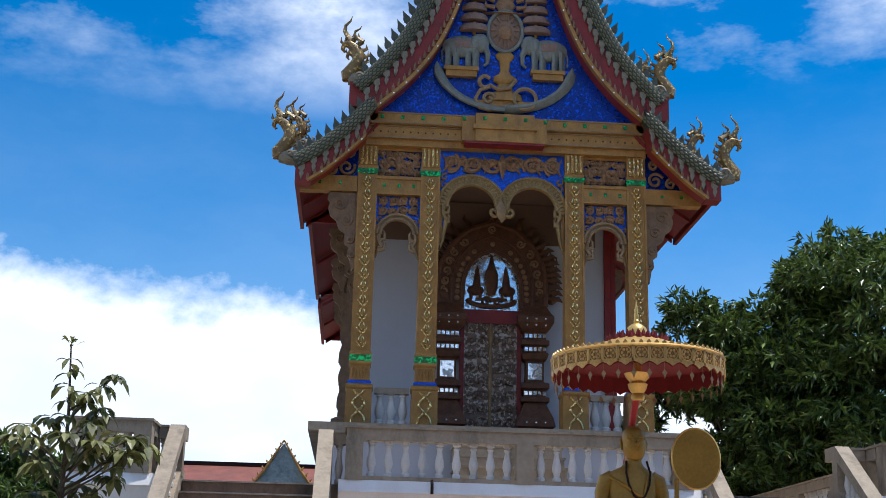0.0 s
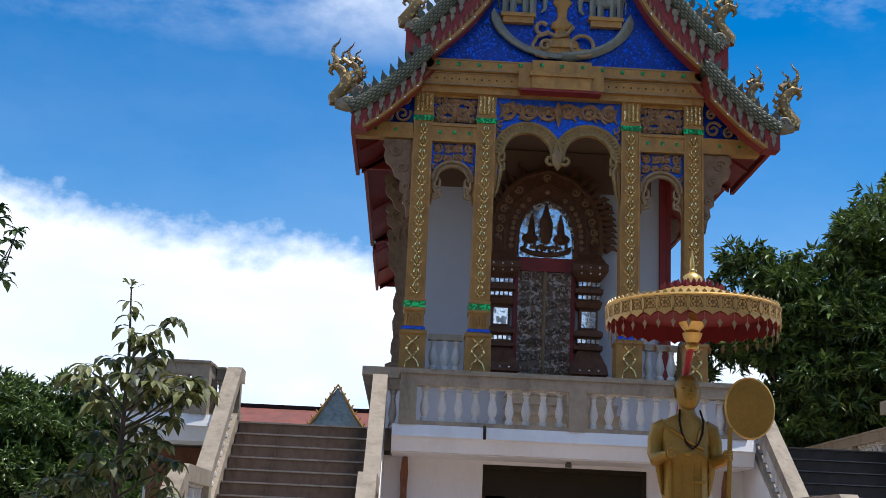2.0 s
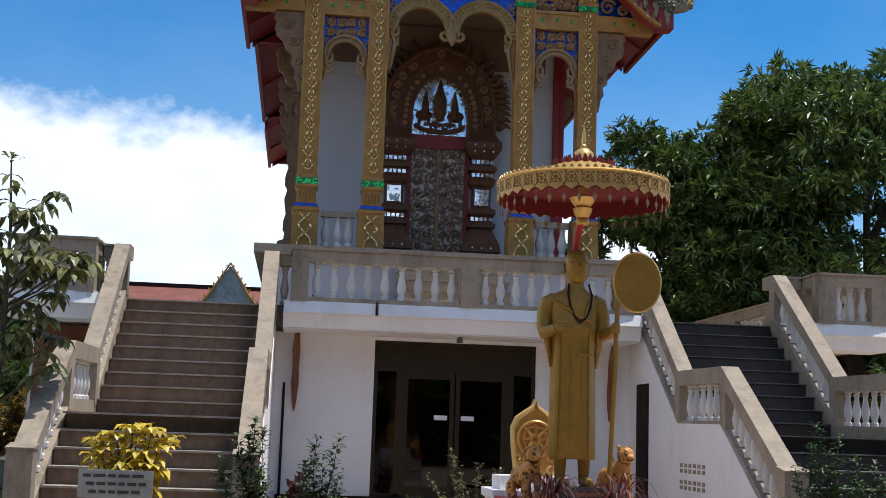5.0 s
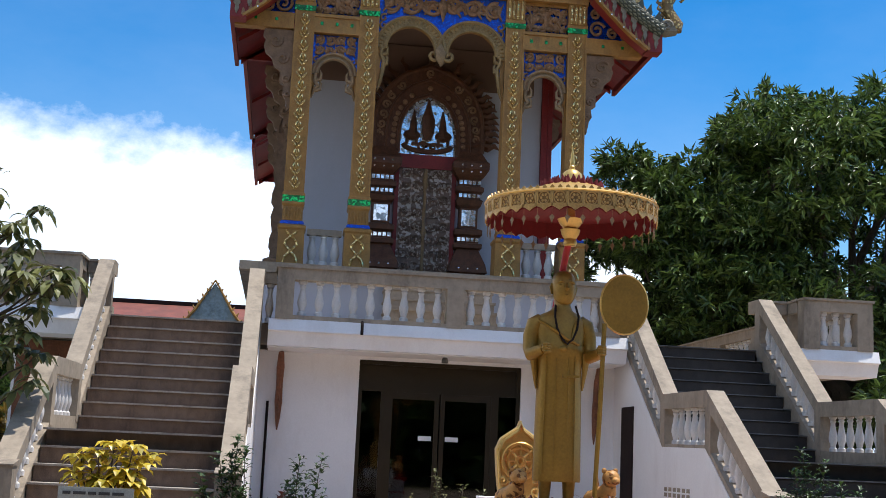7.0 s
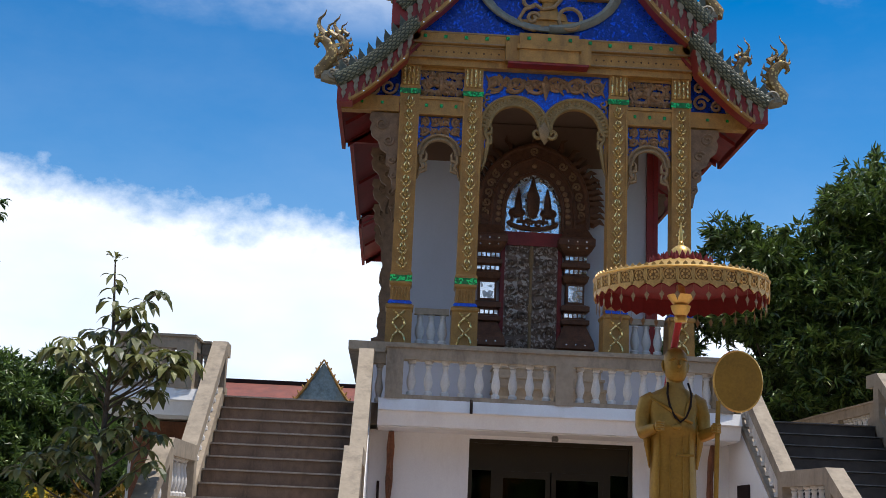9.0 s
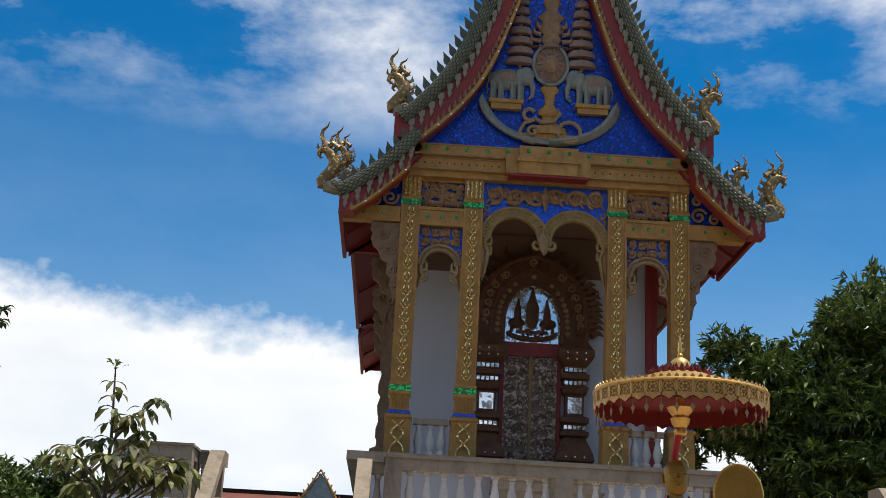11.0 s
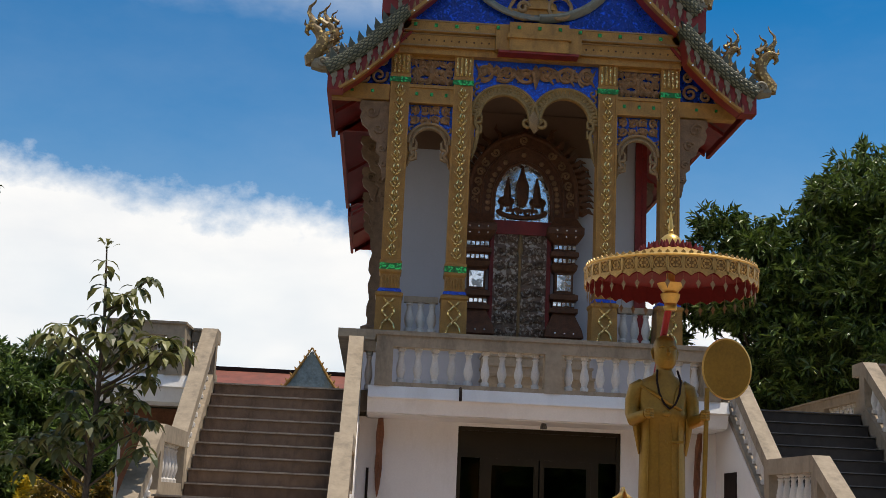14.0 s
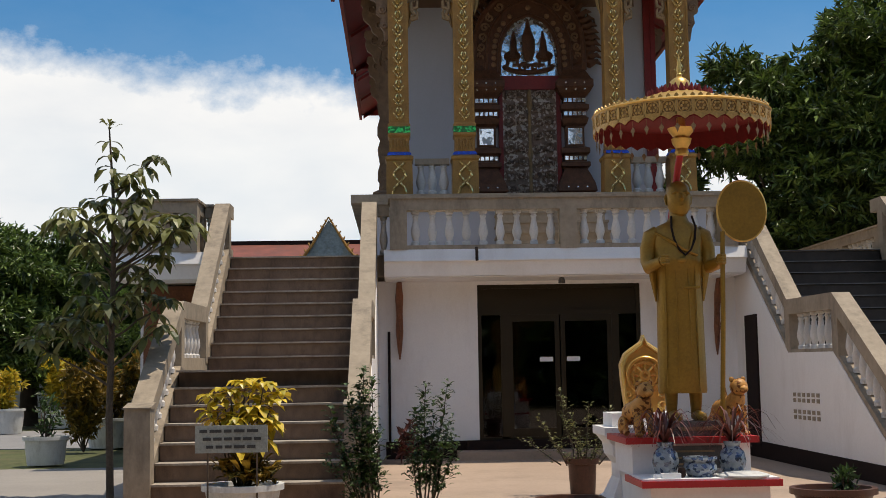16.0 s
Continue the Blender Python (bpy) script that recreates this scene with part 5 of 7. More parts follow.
def roof_section(y0, y1, du, dz, name, lower=True):
    """Tiled roof slopes with red boarded soffits, rafters and eave boards."""
    r = new(name)
    r.parent = temple
    for s in (-1, 1):
        lines = [(UP_OUT + np.array((0.0, -0.1)), "upper_slope")] + ([(LO_OUT + np.array((0.0, -0.1)), "lower_slope")] if lower else [])
        for line, nm in lines:
            line = line * 1.0 + np.array((du, dz))
            line[:, 0] = np.maximum(line[:, 0], 0.0)
            low = line + np.array((-0.03, -0.12))
            low[:, 0] = np.maximum(low[:, 0], 0.0)
            part(nm, band(line, low, 0.0, 0.5, s, y0, y1), ROOF_TILE, r)
            part("soffit", band(line, low, 0.52, 1.0, s, y0, y1), RED, r, "dark red boarded soffit")
        if lower:
            e = LO_OUT[-1] + np.array((du, dz))
            xa = RX + s * (e[0] - 0.06)
            part("eave_board", boxes((min(xa, xa + s * 0.07), max(xa, xa + s * 0.07), y0, y1, e[1] - 0.32, e[1] - 0.08)), RED, r)
            low = LO_OUT + np.array((du, dz - 0.24))
            flat = e[1] - 0.2
            bm = bmesh.new()
            prism(bm, [(RX + s * u, max(z, flat + 0.02)) for u, z in low] + [(RX + s * low[-1][0], flat), (RX + s * low[0][0], flat)], "y", y1 - 0.1, y1 - 0.02)
            part("end_board", bm, RED, r, "dark red board closing the eave")
            n = 2
            for i in range(n + 1):
                y = y0 + 0.04 + (y1 - y0 - 0.14) * i / n
                part("rafter", band(LO_OUT + np.array((du - 0.1, dz - 0.22)), LO_OUT + np.array((du - 0.1, dz - 0.29)), 0, 1, s, y, y + 0.08), RED, r)
            if y0 < 20.9:
                continue
            for i in range(8):
                m = Matrix.Translation((RX + s * (e[0] + 0.0), y0 + (y1 - y0) * (i + 0.5) / 8, e[1] - 0.1))
                share("fin", FIN_MESH, r, m @ Matrix.Rotation(math.pi / 2, 4, "Z"))


roof_section(20.82, 23.6, -0.06, 0.0, "front_roof")
roof_section(23.6, 29.9, -0.2, 0.12, "middle_roof")
roof_section(30.3, 34.8, -0.24, 0.02, "rear_roof")

# emblem on the gable: plain reliefs
emblem = new("gable_emblem")
emblem.parent = temple
tagged(emblem, "painted plaster emblem with disc, wreath and parasols")
EY = 20.86
bm = bmesh.new()
ball(bm, (CX, EY, 11.38), 0.4, 0.78, 0.16, 1.0, 20)
part("disc", bm, RELIEF_ROSE, emblem, smooth=True)
bm = bmesh.new()
tube(bm, [(CX + 0.31 * math.cos(math.tau * k / 28), EY - 0.05, 11.38 + 0.4 * math.sin(math.tau * k / 28)) for k in range(29)], 0.034, 6)
part("disc_rim", bm, STONE_RELIEF, emblem)
bm = bmesh.new()
for k in range(14):
    a = math.tau * k / 14
    tube(bm, [(CX + 0.17 * math.cos(a), EY - 0.08, 11.38 + 0.2 * math.sin(a)), (CX + 0.26 * math.cos(a), EY - 0.07, 11.38 + 0.34 * math.sin(a))], [0.02, 0.012], 5)
ball(bm, (CX, EY - 0.06, 11.36), 0.15, 0.9, 0.4, 1.1, 10)
part("disc_relief", bm, GOLD_DARK, emblem)
bm = bmesh.new()
lathe(bm, [(0.12, 10.98), (0.17, 10.93), (0.17, 10.88), (0.1, 10.8), (0.08, 10.62), (0.11, 10.56), (0.2, 10.5), (0.2, 10.4), (0.12, 10.36), (0.16, 10.22), (0.3, 10.16), (0.34, 10.02)], 16, CX, EY, sy=0.35)
part("stand", bm, GOLD, emblem, smooth=True)
bm = bmesh.new()
lathe(bm, [(0.5, 11.72), (0.12, 11.8), (0.2, 11.9), (0.14, 12.0), (0.24, 12.1), (0.16, 12.25), (0.26, 12.35), (0.1, 12.5), (0.16, 12.65), (0.05, 13.2)], 10, CX, EY, sy=0.25)
for s in (-1, 1):
    for k in range(3):
        tube(bm, [(CX + s * 0.2, EY - 0.03, 11.85 + 0.14 * k), (CX + s * (0.36 - 0.05 * k), EY - 0.05, 11.87 + 0.14 * k), (CX + s * (0.38 - 0.05 * k), EY - 0.03, 12.0 + 0.14 * k)], [0.05, 0.04, 0.006], 6)
part("crown", bm, GOLD_DARK, emblem, smooth=True)
for s in (-1, 1):
    par = part("parasol", lathe(bmesh.new(), [(0.03, 11.3), (0.03, 14.1)], 8, CX + s * 0.56, EY, sy=0.5), GOLD, emblem, "tiered rose-grey parasol")
    for k in range(7):
        z, r = 11.36 + 0.205 * k, 0.27 - 0.022 * k
        bm = bmesh.new()
        lathe(bm, [(r * 0.8, z), (r, z + 0.005), (r * 1.02, z + 0.075), (r * 0.8, z + 0.135), (r * 0.4, z + 0.155)], 16, CX + s * 0.56, EY, sy=0.5)
        part("tier", bm, RELIEF_ROSE, par, smooth=True)
    # plain elephant relief on its shelf
    ex = CX + s * 0.78
    bm = bmesh.new()
    ball(bm, (ex, EY, 11.05), 0.36, 1.0, 0.28, 0.6, 14)
    ball(bm, (ex - s * 0.33, EY - 0.02, 11.13), 0.19, 0.9, 0.5, 1.0, 10)
    ball(bm, (ex - s * 0.24, EY - 0.07, 11.12), 0.13, 0.8, 0.3, 1.1, 8)
    for q in (-0.24, -0.1, 0.12, 0.25):
        tube(bm, [(ex + q, EY - 0.02, 11.0), (ex + q, EY - 0.03, 10.82), (ex + q, EY - 0.02, 10.64)], [0.095, 0.078, 0.08], 7, 0.6)
    tube(bm, [(ex - s * 0.4, EY - 0.03, 11.08), (ex - s * 0.47, EY - 0.04, 10.92), (ex - s * 0.46, EY - 0.04, 10.74), (ex - s * 0.4, EY - 0.04, 10.68)], [0.07, 0.05, 0.035, 0.02], 7)
    tube(bm, [(ex + s * 0.28, EY, 11.1), (ex + s * 0.36, EY, 10.95), (ex + s * 0.35, EY, 10.74)], [0.025, 0.018, 0.01], 5)
    part("animal_relief", bm, STONE_RELIEF, emblem, "grey-green plain elephant relief", smooth=True)
    part("saddle_cloth", boxes((ex - 0.13, ex + 0.15, EY - 0.1, EY - 0.06, 11.0, 11.15), bevel=0.02), RELIEF_ROSE, emblem)
    part("shelf", boxes((ex - 0.32, ex + 0.3, EY - 0.12, EY + 0.04, 10.56, 10.63), (ex - 0.28, ex + 0.27, EY - 0.09, EY + 0.04, 10.45, 10.56), bevel=0.01), GOLD, emblem)
for s in (-1, 1):
    bm = bmesh.new()
    wr = [(CX + s * 1.22 * math.cos(a), EY - 0.05, 10.72 - 0.86 * math.sin(a)) for a in [math.pi / 2 * k / 12 for k in range(13)]]
    tube(bm, wr, [0.01, 0.09, 0.12, 0.115, 0.11, 0.1, 0.1, 0.095, 0.095, 0.09, 0.09, 0.09, 0.09], 8, 0.6)
    part("wreath", bm, STONE_RELIEF, emblem, "grey curved ribbon relief", smooth=True)
bm = bmesh.new()
tube(bm, [(CX + 0.36 + 0.2 * math.cos(math.tau * k / 24), EY - 0.08, 10.06 + 0.2 * math.sin(math.tau * k / 24)) for k in range(25)], 0.036, 7)
tube(bm, [(CX - 0.36 + 0.1 * math.cos(a), EY - 0.08, 10.36 + 0.11 * math.sin(a)) for a in [0.6 + 5.2 * k / 16 for k in range(17)]] + [(CX - 0.12, EY - 0.08, 10.22), (CX + 0.08, EY - 0.08, 10.27), (CX + 0.2, EY - 0.08, 10.42)], 0.036, 7)
tube(bm, [(CX - 0.27, EY - 0.08, 10.27), (CX - 0.44, EY - 0.08, 10.2), (CX - 0.53, EY - 0.08, 10.02), (CX - 0.45, EY - 0.08, 9.86), (CX - 0.27, EY - 0.08, 9.82), (CX - 0.1, EY - 0.08, 9.88)], 0.036, 7)
tube(bm, spiral(CX - 0.29, 10.04, 0.12, 1.2, 0.2, 1, 18, EY - 0.08), 0.034, 7)
part("numeral_scroll", bm, GOLD_PALE, emblem, "pale gold curled tube ornament", smooth=True)
part("numeral_base", boxes((CX - 0.58, CX + 0.58, EY - 0.06, EY + 0.03, 9.92, 10.02), bevel=0.01), GOLD, emblem)


# ---- statue group on the forecourt ----
SX, SY = 2.36, 10.5
ped = thing("statue_pedestal", "white stepped pedestal with red painted ledges", "pedestal", at=(0, 0, 0))
part("base_block", boxes((1.9, 2.81, 9.76, 11.0, 0, 0.36), bevel=0.015), WHITE, ped)
part("lower_ledge", boxes((1.82, 2.88, 9.66, 10.4, 0.36, 0.41), bevel=0.012), RED_BRIGHT, ped, "red painted ledge")
part("shelf_top", boxes((1.84, 2.86, 9.68, 10.19, 0.41, 0.425)), WHITE, ped)
part("upper_block", boxes((1.85, 2.79, 10.2, 11.0, 0.41, 0.66), bevel=0.01), WHITE, ped)
part("upper_ledge", boxes((1.79, 2.85, 10.14, 11.06, 0.66, 0.71), bevel=0.012), RED_BRIGHT, ped, "red painted ledge")
plaque = part("plaque", boxes((2.1, 2.56, 10.185, 10.2, 0.46, 0.64)), GRANITE, ped, "grey granite plaque with worn lettering")
for r in range(3):
    part("lettering", boxes((2.14, 2.5 - 0.06 * (r % 2), 10.18, 10.186, 0.59 - 0.05 * r, 0.605 - 0.05 * r)), GOLD_PALE, plaque)
part("foot_stone", boxes((2.14, 2.66, 10.28, 10.75, 0.71, 0.83), bevel=0.02), GRANITE, ped, "polished grey granite foot stone")
part("foot_lettering", boxes((2.24, 2.56, 10.272, 10.28, 0.755, 0.785)), GOLD_PALE, ped)

# the standing figure, one plain mesh
bm = bmesh.new()


def loft(sections, seg=22):
    rings = []
    for cx, cy, z, rx, ry in sections:
        ring = []
        for i in range(seg):
            a = math.tau * i / seg
            fold = 1 + 0.025 * math.sin(5 * a + 2) if z < 1.9 else 1
            ring.append(bm.verts.new((cx + rx * fold * math.cos(a), cy + ry * fold * math.sin(a), z)))
        rings.append(ring)
    for a, b in zip(rings, rings[1:]):
        for i in range(seg):
            bm.faces.new((a[i], a[(i + 1) % seg], b[(i + 1) % seg], b[i]))
    bm.faces.new(rings[0][::-1])
    bm.faces.new(rings[-1])


SB = SX - 0.03
loft([(SB, SY, 1.05, 0.195, 0.15), (SB, SY, 1.07, 0.2, 0.155), (SB, SY, 1.3, 0.196, 0.15), (SB, SY, 1.6, 0.192, 0.148), (SB, SY, 1.85, 0.188, 0.145), (SB, SY, 1.98, 0.19, 0.145), (SB, SY, 2.08, 0.2, 0.148), (SB, SY, 2.11, 0.208, 0.155), (SB, SY, 2.16, 0.208, 0.155), (SB, SY, 2.18, 0.2, 0.148), (SB, SY, 2.28, 0.218, 0.14), (SB, SY, 2.37, 0.215, 0.12), (SB, SY, 2.42, 0.17, 0.1), (SB + 0.01, SY, 2.46, 0.095, 0.085), (SB + 0.015, SY, 2.5, 0.07, 0.075), (SB + 0.015, SY, 2.6, 0.068, 0.07)], 40)
# head: jaw, cheeks, brow and rounded crown
HX = SB + 0.022
loft([(HX, SY - 0.05, 2.505, 0.03, 0.035), (HX, SY - 0.035, 2.52, 0.06, 0.07), (HX, SY - 0.02, 2.56, 0.085, 0.098), (HX, SY - 0.01, 2.62, 0.097, 0.112), (HX, SY, 2.68, 0.1, 0.118), (HX, SY + 0.005, 2.74, 0.093, 0.11), (HX, SY + 0.008, 2.78, 0.068, 0.08), (HX, SY + 0.01, 2.802, 0.02, 0.025)], 28)
tube(bm, [(HX, SY - 0.113, 2.68), (HX, SY - 0.135, 2.638), (HX, SY - 0.118, 2.622)], [0.011, 0.02, 0.012], 8)
tube(bm, [(HX - 0.034, SY - 0.106, 2.585), (HX, SY - 0.117, 2.582), (HX + 0.034, SY - 0.106, 2.585)], [0.005, 0.011, 0.005], 6)
for s in (-1, 1):
    tube(bm, [(HX + s * 0.018, SY - 0.117, 2.688), (HX + s * 0.045, SY - 0.113, 2.697), (HX + s * 0.075, SY - 0.09, 2.682)], [0.006, 0.01, 0.005], 6)
    ball(bm, (HX + s * 0.042, SY - 0.1, 2.667), 0.016, 1.2, 0.6, 0.6, 8)
    tube(bm, [(HX + s * 0.098, SY + 0.01, 2.69), (HX + s * 0.108, SY + 0.01, 2.66), (HX + s * 0.1, SY, 2.6)], [0.014, 0.02, 0.01], 6, 0.6)
    # upper arm, bent forearm, wrist and closed fist
    reach = -0.13 if s < 0 else 0.3
    arm = [(s * 0.16, 0.0, 2.375, 0.06), (s * 0.215, 0.0, 2.34, 0.072), (s * 0.245, 0.0, 2.24, 0.066), (s * 0.252, -0.01, 2.13, 0.06), (s * 0.25, -0.06, 2.08, 0.056), (reach if s > 0 else -0.215, -0.14, 2.1, 0.048), (reach if s > 0 else -0.175, -0.2, 2.115, 0.038)]
    tube(bm, [(SB + u, SY + v, z) for u, v, z, r in arm], [r for u, v, z, r in arm], 12)
    fist = (SB + (0.3 if s > 0 else -0.16), SY - 0.225, 2.125)
    ball(bm, fist, 0.045, 0.9, 1.0, 1.05, 10)
    for k in range(4):
        tube(bm, [(fist[0] - 0.03, fist[1] - 0.03, fist[2] + 0.03 - 0.02 * k), (fist[0], fist[1] - 0.05, fist[2] + 0.03 - 0.02 * k), (fist[0] + 0.032, fist[1] - 0.03, fist[2] + 0.03 - 0.02 * k)], 0.011, 5)
    # hanging sleeve fold below the elbow
    tube(bm, [(SB + s * 0.225, SY - 0.03, 2.1), (SB + s * 0.215, SY - 0.03, 1.98), (SB + s * 0.195, SY - 0.03, 1.8)], [0.05, 0.035, 0.01], 8, 0.6)
    # shin and foot below the hem
    lx = SB + 0.01 + s * 0.1
    tube(bm, [(lx, SY, 1.12), (lx, SY, 0.98), (lx, SY + 0.01, 0.88)], [0.06, 0.05, 0.042], 10)
    tube(bm, [(lx, SY + 0.05, 0.865), (lx + 0.005, SY - 0.04, 0.868), (lx + 0.02, SY - 0.13, 0.856), (lx + 0.028, SY - 0.18, 0.846)], [0.036, 0.045, 0.042, 0.02], 10)
# robe folds: drape edge over the shoulder, belt knot, long front folds and hem
tube(bm, [(SB - 0.2, SY - 0.05, 2.37), (SB - 0.1, SY - 0.135, 2.3), (SB + 0.02, SY - 0.155, 2.22), (SB + 0.14, SY - 0.13, 2.17)], [0.012, 0.015, 0.015, 0.012], 6)
tube(bm, [(SB + 0.15, SY - 0.05, 2.42), (SB + 0.1, SY - 0.13, 2.32), (SB + 0.07, SY - 0.15, 2.2)], [0.012, 0.014, 0.012], 6)
ball(bm, (SB + 0.0, SY - 0.16, 2.13), 0.032, 1.3, 0.6, 0.8, 8)
for u, top, foot in ((-0.13, 2.08, 1.1), (-0.05, 2.05, 1.06), (0.05, 2.06, 1.3), (0.11, 2.08, 1.06)):
    edge = 0.148 * math.sqrt(max(0.1, 1 - (u / 0.2) ** 2))
    tube(bm, [(SB + u, SY - edge, top), (SB + u * 1.05, SY - edge - 0.004, (top + foot) / 2), (SB + u * 1.1, SY - edge * 0.98, foot)], [0.004, 0.006, 0.004], 6)
bx(bm, SB + 0.0, SB + 0.14, SY - 0.158, SY - 0.13, 1.895, 1.915)
solo("monk_statue", bm, STATUE_GOLD, "standing gold painted robed statue on a white pedestal", "statue", smooth=True)
bm = bmesh.new()
loop = ((-0.085, 2.5, 0.06), (-0.1, 2.4, 0.12), (-0.085, 2.3, 0.145), (-0.045, 2.21, 0.16), (0.0, 2.17, 0.165), (0.045, 2.21, 0.16), (0.085, 2.3, 0.145), (0.1, 2.4, 0.12), (0.085, 2.5, 0.06))
tube(bm, [(SX + u, SY - d, z) for u, z, d in loop], 0.009, 6)
solo("bead_necklace", bm, SKIRT, "dark bead necklace hung on the gold statue", "necklace", smooth=True)

fan = thing("ceremonial_fan", "gold round fan on a tall pole", "fan", at=(0, 0, 0))
bm = bmesh.new()
tube(bm, [(2.59, SY - 0.24, 0.715), (2.625, SY - 0.25, 1.6), (2.655, SY - 0.22, 2.35)], 0.02, 8)
part("pole", bm, STATUE_GOLD, fan, smooth=True)
bm = bmesh.new()
prism(bm, [(2.845 + 0.197 * math.cos(math.tau * k / 40), 2.53 + 0.243 * math.sin(math.tau * k / 40)) for k in range(40)], "y", SY - 0.132, SY - 0.112)
part("disc", bm, STATUE_GOLD, fan)
bm = bmesh.new()
tube(bm, [(2.845 + 0.199 * math.cos(math.tau * k / 32), SY - 0.12, 2.53 + 0.245 * math.sin(math.tau * k / 32)) for k in range(33)], 0.013, 6)
part("rim", bm, BRIGHT_GOLD, fan, smooth=True)

# the gilded parasol over the figure
UX, UY, UR = 2.40, 10.52, 0.727
umb = thing("parasol", "gold tiered parasol with pierced skirt and red lining", "parasol", at=(0, 0, 0))
bm = bmesh.new()
tube(bm, [(UX - 0.1, UY + 0.24, 0.715), (UX - 0.08, UY + 0.22, 2.4), (UX - 0.02, UY + 0.06, 2.95), (UX, UY, 3.1)], 0.03, 10)
part("pole", bm, RED_BRIGHT, umb, "red cloth wrapped pole", smooth=True)
bm = bmesh.new()
lathe(bm, [(0.05, 3.02), (0.06, 3.05), (0.05, 3.08), (0.075, 3.12), (0.085, 3.16), (0.06, 3.17), (0.1, 3.22), (0.115, 3.25), (0.04, 3.26), (0.03, 3.5)], 18, UX, UY)
part("bowl", bm, BRIGHT_GOLD, umb, "gold lotus bowl", smooth=True)
bm = bmesh.new()
lathe(bm, [(UR, 3.345), (UR + 0.015, 3.36), (UR - 0.02, 3.385), (0.5, 3.44), (0.3, 3.5), (0.24, 3.53), (0.2, 3.53)], 56, UX, UY)
part("canopy", bm, BRIGHT_GOLD, umb, "gold painted shallow canopy", smooth=True)
bm = bmesh.new()
lathe(bm, [(UR - 0.03, 3.34), (UR - 0.04, 3.35), (0.15, 3.44)], 48, UX, UY)
part("lining", bm, RED_DEEP, umb, "red cloth lining")
bm = bmesh.new()
for i in range(22):
    a = math.tau * i / 22
    d = Vector((math.cos(a), math.sin(a), 0))
    tube(bm, [Vector((UX, UY, 3.51)) + d * 0.2, Vector((UX, UY, 3.525)) + d * 0.255, Vector((UX, UY, 3.575)) + d * 0.265], [0.03, 0.03, 0.004], 5)
    tube(bm, [Vector((UX, UY, 3.54)) + d * 0.13, Vector((UX, UY, 3.565)) + d * 0.165, Vector((UX, UY, 3.61)) + d * 0.165], [0.024, 0.022, 0.004], 5)
part("petal_ring", bm, RED_DEEP, umb, "dark red petal ring", smooth=True)
bm = bmesh.new()
lathe(bm, [(0.2, 3.52), (0.12, 3.55), (0.1, 3.57), (0.095, 3.61), (0.08, 3.65), (0.05, 3.675), (0.022, 3.69), (0.026, 3.71), (0.018, 3.72), (0.022, 3.76), (0.014, 3.79), (0.017, 3.81), (0.008, 3.84), (0.003, 3.89)], 18, UX, UY)
part("finial", bm, BRIGHT_GOLD, umb, "polished gold dome and spire", smooth=True)


def pierced_panel(w, h):
    """One piece of the pierced skirt: frame, rosette and pointed foot."""
    bm = bmesh.new()
    for x0, x1, z0, z1 in ((-w / 2, w / 2, -0.02, 0.0), (-w / 2, w / 2, -h, -h + 0.022), (-w / 2, -w / 2 + 0.012, -h, 0), (w / 2 - 0.012, w / 2, -h, 0)):
        bx(bm, x0, x1, -0.004, 0.004, z0, z1)
    for k in range(6):
        a = math.tau * k / 6
        ball(bm, (w * 0.2 * math.cos(a), 0, -h / 2 + h * 0.2 * math.sin(a)), 0.012, 1, 0.5, 1, 6)
    tube(bm, [(w * 0.38 * math.cos(math.tau * k / 12), 0, -h / 2 + h * 0.38 * math.sin(math.tau * k / 12)) for k in range(13)], 0.008, 5, 0.6)
    prism(bm, [(-w / 2, -h), (w / 2, -h), (w * 0.25, -h - 0.012), (0, -h - 0.035), (-w * 0.25, -h - 0.012)], "y", -0.004, 0.004)
    return mesh_of("skirt_panel", bm, SKIRT_GOLD)


NP = 36
bm = bmesh.new()
ringa = [[bm.verts.new((UX + (UR - q) * math.cos(math.tau * k / 72), UY + (UR - q) * math.sin(math.tau * k / 72), z)) for k in range(72)] for q, z in ((0.004, 3.35), (0.004, 3.235), (0.009, 3.235), (0.009, 3.35))]
for a, b in zip(ringa, ringa[1:] + ringa[:1]):
    for k in range(72):
        bm.faces.new((a[k], a[(k + 1) % 72], b[(k + 1) % 72], b[k]))
part("skirt_band", bm, SKIRT_BACK, umb, "dark gilt backing behind the pierced skirt")
PANEL = pierced_panel(math.tau * UR / NP, 0.135)
bm = bmesh.new()
prism(bm, [(-0.016, 0), (0.016, 0), (0.018, 0.014), (0, 0.032), (-0.018, 0.014)], "y", -0.005, 0.005)
SPIKE = mesh_of("rim_spike", bm, SKIRT_GOLD)
bm = bmesh.new()
tube(bm, [(0, 0, 0), (0, 0, -0.06)], 0.002, 4)
prism(bm, [(0, -0.055), (0.022, -0.085), (0.012, -0.1), (0, -0.135), (-0.012, -0.1), (-0.022, -0.085)], "y", -0.002, 0.002)
DROP = mesh_of("drop", bm, GOLD_PALE)
bm = bmesh.new()
wq = math.tau * (UR - 0.014) / NP
prism(bm, [(-wq / 2, 0), (wq / 2, 0), (wq / 2, -0.14), (wq * 0.25, -0.15), (0, -0.17), (-wq * 0.25, -0.15), (-wq / 2, -0.14)], "y", -0.003, 0.003)
LINER = mesh_of("inner_fringe", bm, RED_DEEP)
